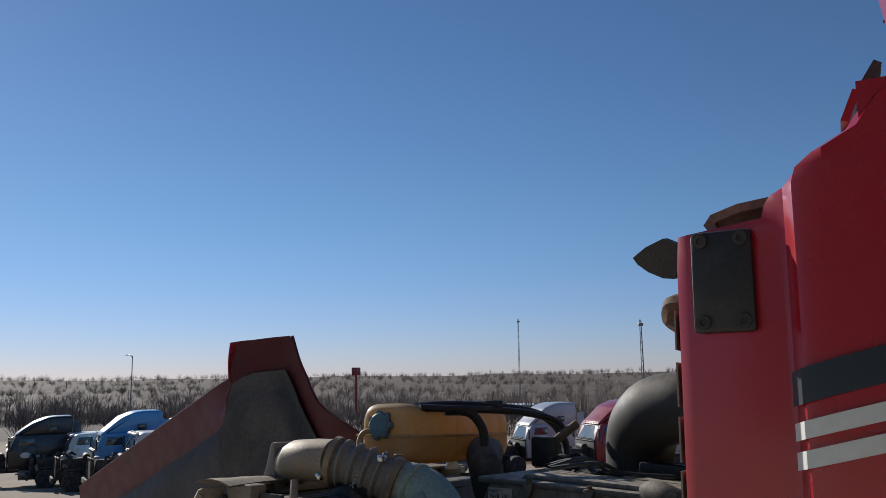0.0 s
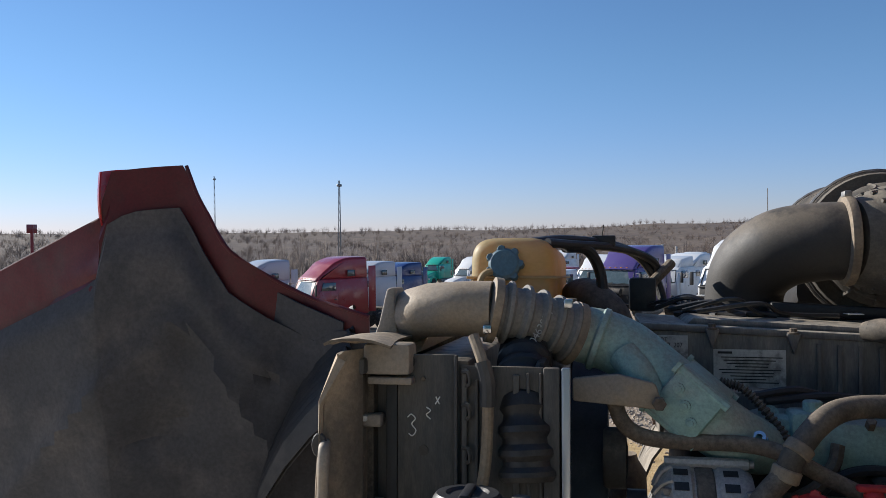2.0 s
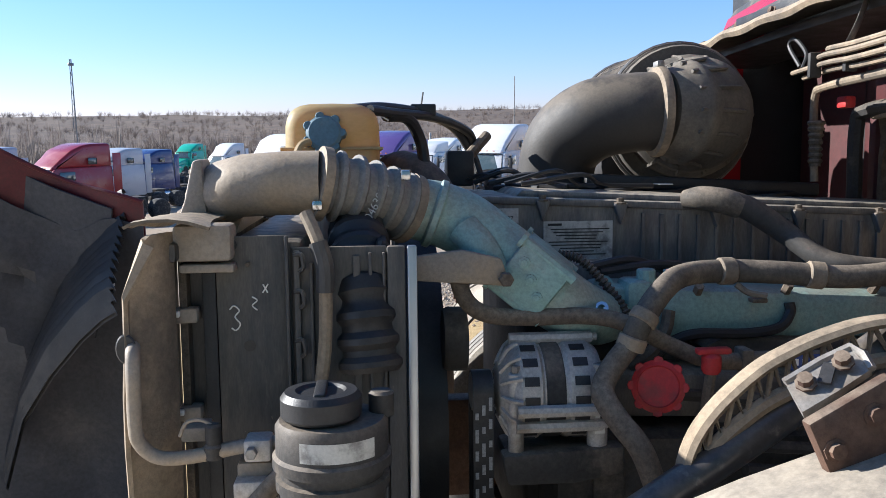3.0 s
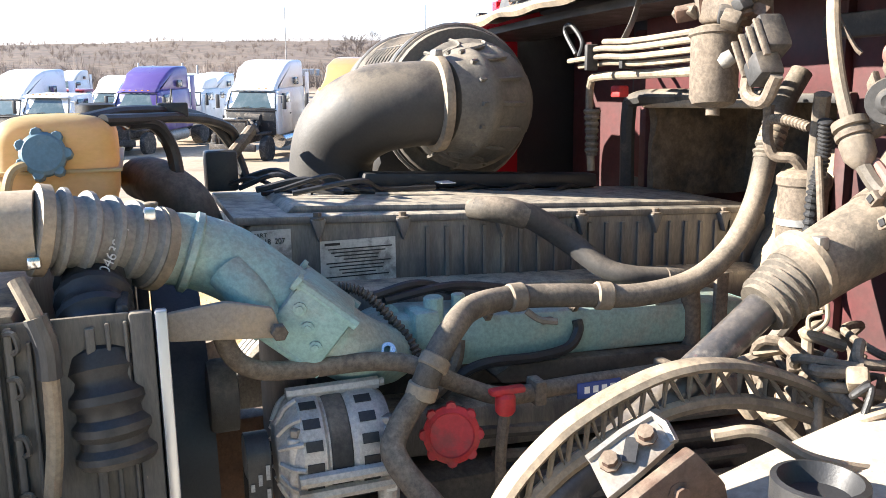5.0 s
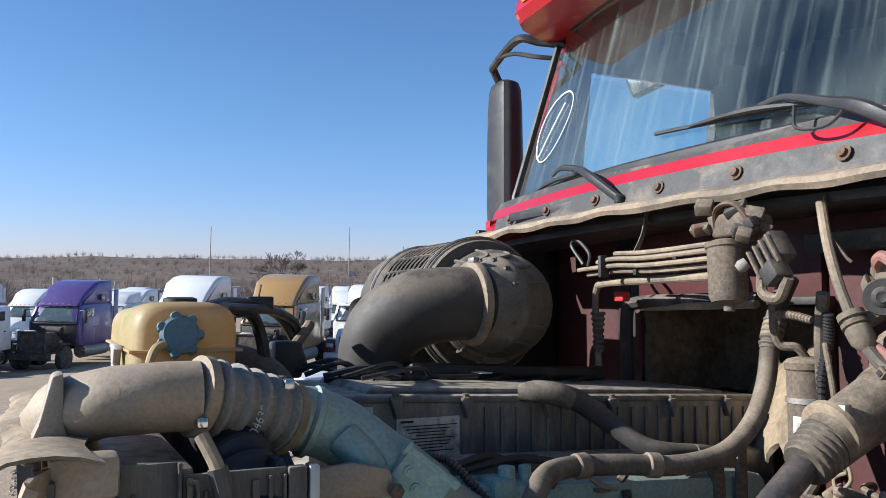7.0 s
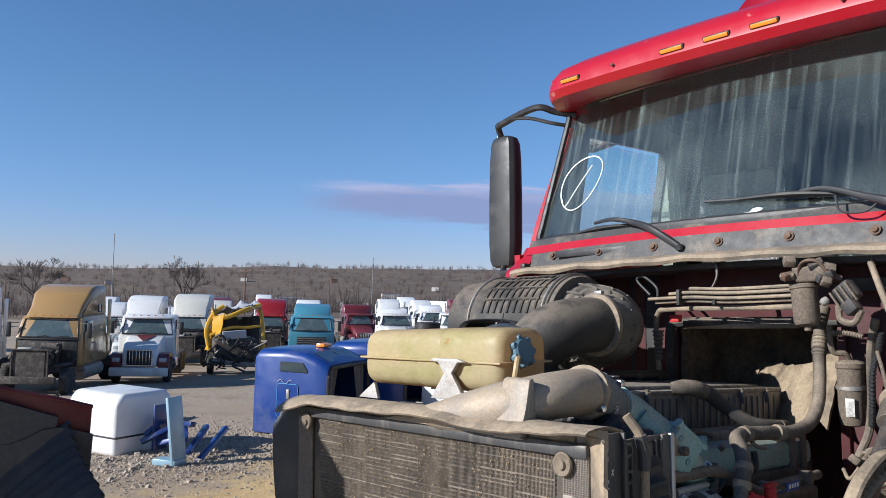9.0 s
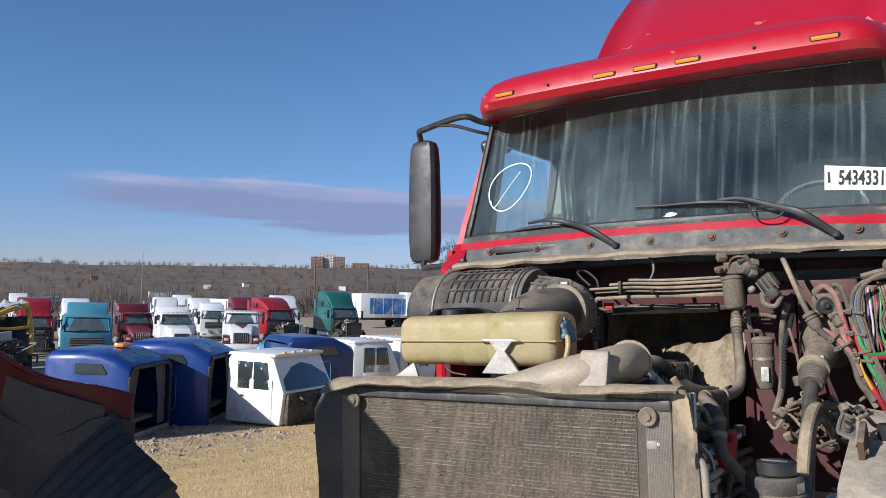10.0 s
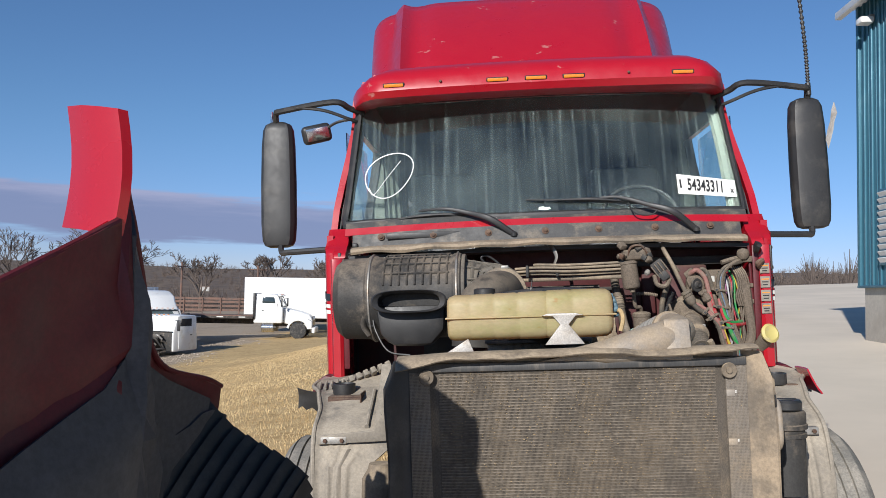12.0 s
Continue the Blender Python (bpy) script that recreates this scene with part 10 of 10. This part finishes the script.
far_block(64.5, 400, 30, 20, 5, PALEM, "low pale warehouse with a flat roof", 0, roof=WHITE)
for az, d, w, h in ((88.0, 640, 26, 6), (90.2, 690, 40, 9), (92.0, 720, 52, 10), (93.8, 700, 30, 7), (95.6, 760, 60, 8), (97.6, 800, 34, 6), (85.5, 720, 40, 6), (112, 900, 40, 6), (116, 980, 36, 6), (121, 930, 30, 6), (128, 1050, 26, 6), (101, 880, 30, 6)):
    far_block(az, d, w, 16, h, PALEM, "low pale industrial building in the valley", 0, turn=(az * 37) % 20 - 10)
for k in range(5):
    az = 90.5 + 0.9 * k
    th = empty("chimney", pose(690 * math.sin(radians(az)), 690 * math.cos(radians(az)), ground_z(690 * math.sin(radians(az)), 690 * math.cos(radians(az)))), "slim factory chimney in the valley", "chimney", "far chimneys")
    part("stack", tube([(0, 0, 0), (0, 0, 20 - 2 * (k % 3))], [0.9, 0.7], 8, 1, smooth=False), PALEM, th)
for k, (az, d) in enumerate(((107, 1500), (109.5, 1400), (118, 1500), (124, 1450), (131, 1300), (133.5, 1350), (136, 1280), (140, 1250), (152, 1200), (156, 1150), (160, 1200))):
    far_block(az, d, 11, 9, 4.5, PALEM if k % 3 else BRICKM, "small house on the wooded hillside", 0, turn=(k * 23) % 40 - 20, base=2, roof=BRICKM)

# wooden fence behind the flatbed
fc = empty("plank_fence", pose(27, -86, ground_z(27, -86), 0, 0, 8), "weathered wooden plank fence", "fence")
for k in range(24):
    part("post", box(-20 + 2.0 * k, 0, 0.9, 0.12, 0.12, 1.9), WOOD, fc)
for zz in (0.5, 0.95, 1.4, 1.75):
    part("rail", box(3.0, -0.08, zz, 46.5, 0.04, 0.24), WOOD, fc)
# cardboard and a plank on the gravel
pk = empty("wooden_plank", pose(19.5, -6.2, ground_z(19.5, -6.2) + 0.05, 0, 0, 50), "pale wooden plank on the gravel", "plank")
part("board", box(0, 0, 0.08, 0.25, 1.6, 0.14, 0.01), PALEM, pk)


# ---- bare winter trees, woods, rubble and grass ----
BARK = mat("grey_brown_bark", (0.10, 0.078, 0.062), 0.95, grain=0.3, grain_scale=8)
TWIG = mat("dry_brown_twigs", (0.125, 0.098, 0.082), 0.95, spread=0.1, grain=0.2, grain_scale=2)
BRUSH = mat("winter_scrub", (0.155, 0.118, 0.098), 0.95, stain=(0.21, 0.155, 0.115), stain_amount=0.5, stain_scale=0.02, grain=0.3, grain_scale=0.3)
PALE_TWIG = mat("pale_bare_twigs", (0.30, 0.25, 0.21), 0.95, spread=0.1, grain=0.2, grain_scale=2)


def stick(verts, faces, a, b, r0, r1, n=3):
    t = (b - a).normalized()
    ref = Vector((0, 0, 1)) if abs(t.z) < 0.9 else Vector((1, 0, 0))
    u = t.cross(ref).normalized()
    v = t.cross(u)
    base = len(verts)
    for c, r in ((a, r0), (b, r1)):
        for k in range(n):
            w = 2 * math.pi * k / n
            verts.append(c + u * (r * math.cos(w)) + v * (r * math.sin(w)))
    for k in range(n):
        faces.append((base + k, base + (k + 1) % n, base + n + (k + 1) % n, base + n + k))


def branch(verts, faces, rng, p, d, length, r, depth, spread):
    q = p + d * length
    stick(verts, faces, p, q, r, r * 0.68, 6 if depth > 3 else 3)
    if depth == 0:
        return
    n = 2 if depth > 3 else rng.choice((2, 3, 3))
    for k in range(n):
        w = Vector((rng.gauss(0, 1), rng.gauss(0, 1), rng.gauss(0.25, 0.7)))
        e = (d + w * spread).normalized()
        branch(verts, faces, rng, p + d * length * rng.uniform(0.55, 1.0), e, length * rng.uniform(0.62, 0.86), max(0.028, r * 0.62), depth - 1, spread)


def mesh_from(name, verts, faces, material, parent=None):
    me = bpy.data.meshes.new(name)
    me.from_pydata([tuple(v) for v in verts], [], faces)
    me.materials.append(material)
    ob = new(name, me)
    if parent:
        ob.parent = parent
    return ob


def bare_tree(x, y, h, seed, label):
    rng = random.Random(seed)
    th = empty("bare_tree", pose(x, y, ground_z(x, y)), label, "tree", "bare trees behind the lot")
    v, f = [], []
    stick(v, f, Vector((0, 0, -0.3)), Vector((0, 0, h * 0.22)), h * 0.030, h * 0.024, 8)
    mesh_from("trunk", v, f, BARK, th)
    v, f = [], []
    for k in range(6):
        a = 2 * math.pi * k / 6 + rng.random()
        branch(v, f, rng, Vector((0, 0, h * rng.uniform(0.17, 0.22))), Vector((0.55 * math.cos(a), 0.55 * math.sin(a), 1)).normalized(), h * 0.235, h * 0.014, 6, 0.40)
    mesh_from("crown", v, f, TWIG, th)


bare_tree(61.6, -98.4, 13.6, 3, "large bare tree with a rounded crown")
bare_tree(52.2, -103.5, 14.2, 5, "large bare tree beside another")
bare_tree(39.0, -101, 9.0, 8, "bare tree behind the fence")
bare_tree(29.0, -97, 8.5, 9, "bare tree beside the road")
bare_tree(22.0, -100, 8.0, 10, "bare tree beside the road")
bare_tree(138, -60, 11, 11, "bare tree beyond the lot")
bare_tree(132, -34, 10, 12, "bare tree beyond the lot")
bare_tree(-14, -105, 8, 13, "bare tree beyond the apron")


def sticks_mesh(name, a, b, r0, r1, material):
    """Many three-sided tapering sticks in one mesh."""
    d = b - a
    d = d / np.linalg.norm(d, axis=1)[:, None]
    ref = np.where(np.abs(d[:, 2:3]) < 0.9, np.array([[0.0, 0.0, 1.0]]), np.array([[1.0, 0.0, 0.0]]))
    u = np.cross(d, ref)
    u /= np.linalg.norm(u, axis=1)[:, None]
    v = np.cross(d, u)
    n = len(a)
    pts = np.zeros((n, 6, 3))
    for k in range(3):
        w = 2 * math.pi * k / 3
        o = u * math.cos(w) + v * math.sin(w)
        pts[:, k] = a + o * r0[:, None]
        pts[:, 3 + k] = b + o * r1[:, None]
    quad = np.array([[0, 1, 4, 3], [1, 2, 5, 4], [2, 0, 3, 5]])
    faces = (np.arange(n)[:, None, None] * 6 + quad[None]).reshape(-1, 4)
    me = bpy.data.meshes.new(name)
    me.vertices.add(n * 6)
    me.vertices.foreach_set("co", pts.reshape(-1))
    me.loops.add(len(faces) * 4)
    me.loops.foreach_set("vertex_index", faces.reshape(-1))
    me.polygons.add(len(faces))
    me.polygons.foreach_set("loop_start", np.arange(len(faces)) * 4)
    me.update(calc_edges=True)
    me.materials.append(material)
    return new(name, me)


def crowns(name, spots, twigs, seed, material, thick):
    """Leafless crowns: a short stem and a fan of rising twigs for each spot (x, y, height, width)."""
    rg = np.random.default_rng(seed)
    n = len(spots)
    base = np.array([(x, y, ground_z(x, y) - 0.3) for x, y, h, w in spots])
    h = np.array([q[2] for q in spots])
    w = np.array([q[3] for q in spots])
    A, B, R = [], [], []
    for k in range(twigs):
        f = rg.uniform(0.05, 0.6, n)
        ang = rg.uniform(0, 2 * math.pi, n)
        out = rg.uniform(0.1, 1.0, n) ** 0.6
        tip = rg.uniform(0.45, 1.0, n) * (1.0 - 0.35 * out * out)
        a = base + np.stack([np.zeros(n), np.zeros(n), f * h * 0.6], 1) + np.stack([np.cos(ang) * out * w * 0.35, np.sin(ang) * out * w * 0.35, np.zeros(n)], 1)
        b = base + np.stack([np.cos(ang) * out * w, np.sin(ang) * out * w, np.maximum(tip, f * 0.6 + 0.1) * h], 1)
        A.append(a)
        B.append(b)
        R.append(thick * h * rg.uniform(0.6, 1.3, n))
    A.append(base)
    B.append(base + np.stack([rg.uniform(-0.1, 0.1, n) * w, rg.uniform(-0.1, 0.1, n) * w, 0.9 * h], 1))
    R.append(thick * 1.8 * h)
    r = np.concatenate(R)
    return sticks_mesh(name, np.concatenate(A), np.concatenate(B), r, r * 0.35, material)


def woods():
    """Thickets beyond the lot, then bare trees over the valley and the hills."""
    rng = random.Random(4)
    near, poplars, far = [], [], []
    for k in range(2600):
        az = rng.uniform(5, 205)
        d = rng.uniform(124, 420)
        h = (3.0 + 4.6 * rng.random() ** 2) * (0.75 + d / 900)
        near.append((d * math.sin(radians(az)), d * math.cos(radians(az)), h, h * rng.uniform(0.35, 0.6)))
    for k in range(60):
        az = rng.gauss(73, 5) if k < 34 else rng.uniform(20, 160)
        d = rng.uniform(140, 240)
        h = rng.uniform(6.5, 10.5) * (1.0 if k < 34 else 0.75)
        poplars.append((d * math.sin(radians(az)), d * math.cos(radians(az)), h, h * rng.uniform(0.14, 0.24)))
    for k in range(9500):
        az = rng.uniform(0, 215)
        d = 300 * (2750 / 300) ** (rng.random() ** 0.8)
        h = rng.uniform(5, 11) * (1 + d / 3000)
        far.append((d * math.sin(radians(az)), d * math.cos(radians(az)), h, h * rng.uniform(0.4, 0.75)))
    tagged(crowns("bare_thicket", near, 26, 1, TWIG, 0.012), "bare grey-brown thicket beyond the lot", "woods", kind="stuff")
    tagged(crowns("bare_poplars", poplars, 46, 2, PALE_TWIG, 0.006), "slender pale bare trees behind the lot", "woods", kind="stuff")
    tagged(crowns("wooded_hills", far, 17, 3, BRUSH, 0.014), "leafless woods on the far hills", "woods", kind="stuff")


woods()


def rubble():
    """Loose gravel at the foot of the bank."""
    rng = random.Random(6)
    v, f = [], []
    for k in range(14000):
        if k < 11000:
            y = rng.uniform(-10.5, 2.0)
            x = rng.gauss(14.6, 1.9)
        else:
            y = rng.uniform(-46, -8)
            x = rng.gauss(15.2, 0.9) + (0.06 * (-20 - y) if y < -20 else 0)
        s = rng.uniform(0.012, 0.040) * (2.2 if rng.random() < 0.04 else 1.0)
        c = Vector((x, y, ground_z(x, y) + s * 0.2))
        base = len(v)
        spin = rng.uniform(0, 6.28)
        for q in range(5):
            a = spin + q * 1.2566
            r = s * rng.uniform(0.7, 1.25)
            v.append(c + Vector((r * math.cos(a), r * math.sin(a), -0.4 * s)))
        for q in range(5):
            a = spin + 0.4 + q * 1.2566
            r = s * rng.uniform(0.45, 0.8)
            v.append(c + Vector((r * math.cos(a), r * math.sin(a), s * rng.uniform(0.3, 0.7))))
        for q in range(5):
            w = (q + 1) % 5
            f.append((base + q, base + w, base + 5 + w, base + 5 + q))
        f.append(tuple(base + 5 + q for q in range(5)))
    tagged(mesh_from("loose_gravel", v, f, mat("pale_gravel_stones", (0.38, 0.32, 0.25), 0.95, stain=(0.22, 0.18, 0.14), stain_amount=0.5, stain_scale=2, grain=0.2, grain_scale=20)), "pale loose gravel along the foot of the bank", "gravel", kind="stuff")


rubble()


def dry_grass():
    """Blades of dormant grass on the bank."""
    rng = random.Random(9)
    v, f = [], []
    for k in range(130000):
        u = rng.random() ** 1.4
        x = 1.35 + 12.8 * u
        y = rng.uniform(-34, 2.5) if rng.random() < 0.6 else rng.uniform(-14, 2.5)
        if x < 2.3 and y > 1.8:
            continue
        z = ground_z(x, y)
        h = rng.uniform(0.012, 0.042)
        w = rng.uniform(0, 2 * math.pi)
        c, s = math.cos(w), math.sin(w)
        lean = rng.uniform(0.2, 1.0) * h
        base = len(v)
        t = 0.003 + 0.0004 * abs(y)
        v += [Vector((x - s * t, y + c * t, z - 0.01)), Vector((x + s * t, y - c * t, z - 0.01)), Vector((x + c * lean, y + s * lean, z + h))]
        f.append((base, base + 1, base + 2))
    tagged(mesh_from("dry_grass", v, f, mat("straw_grass_blades", (0.60, 0.45, 0.235), 0.9, stain=(0.36, 0.24, 0.10), stain_amount=0.5, stain_scale=1.0)), "short straw-coloured dormant grass on the bank", "grass", kind="stuff")


dry_grass()
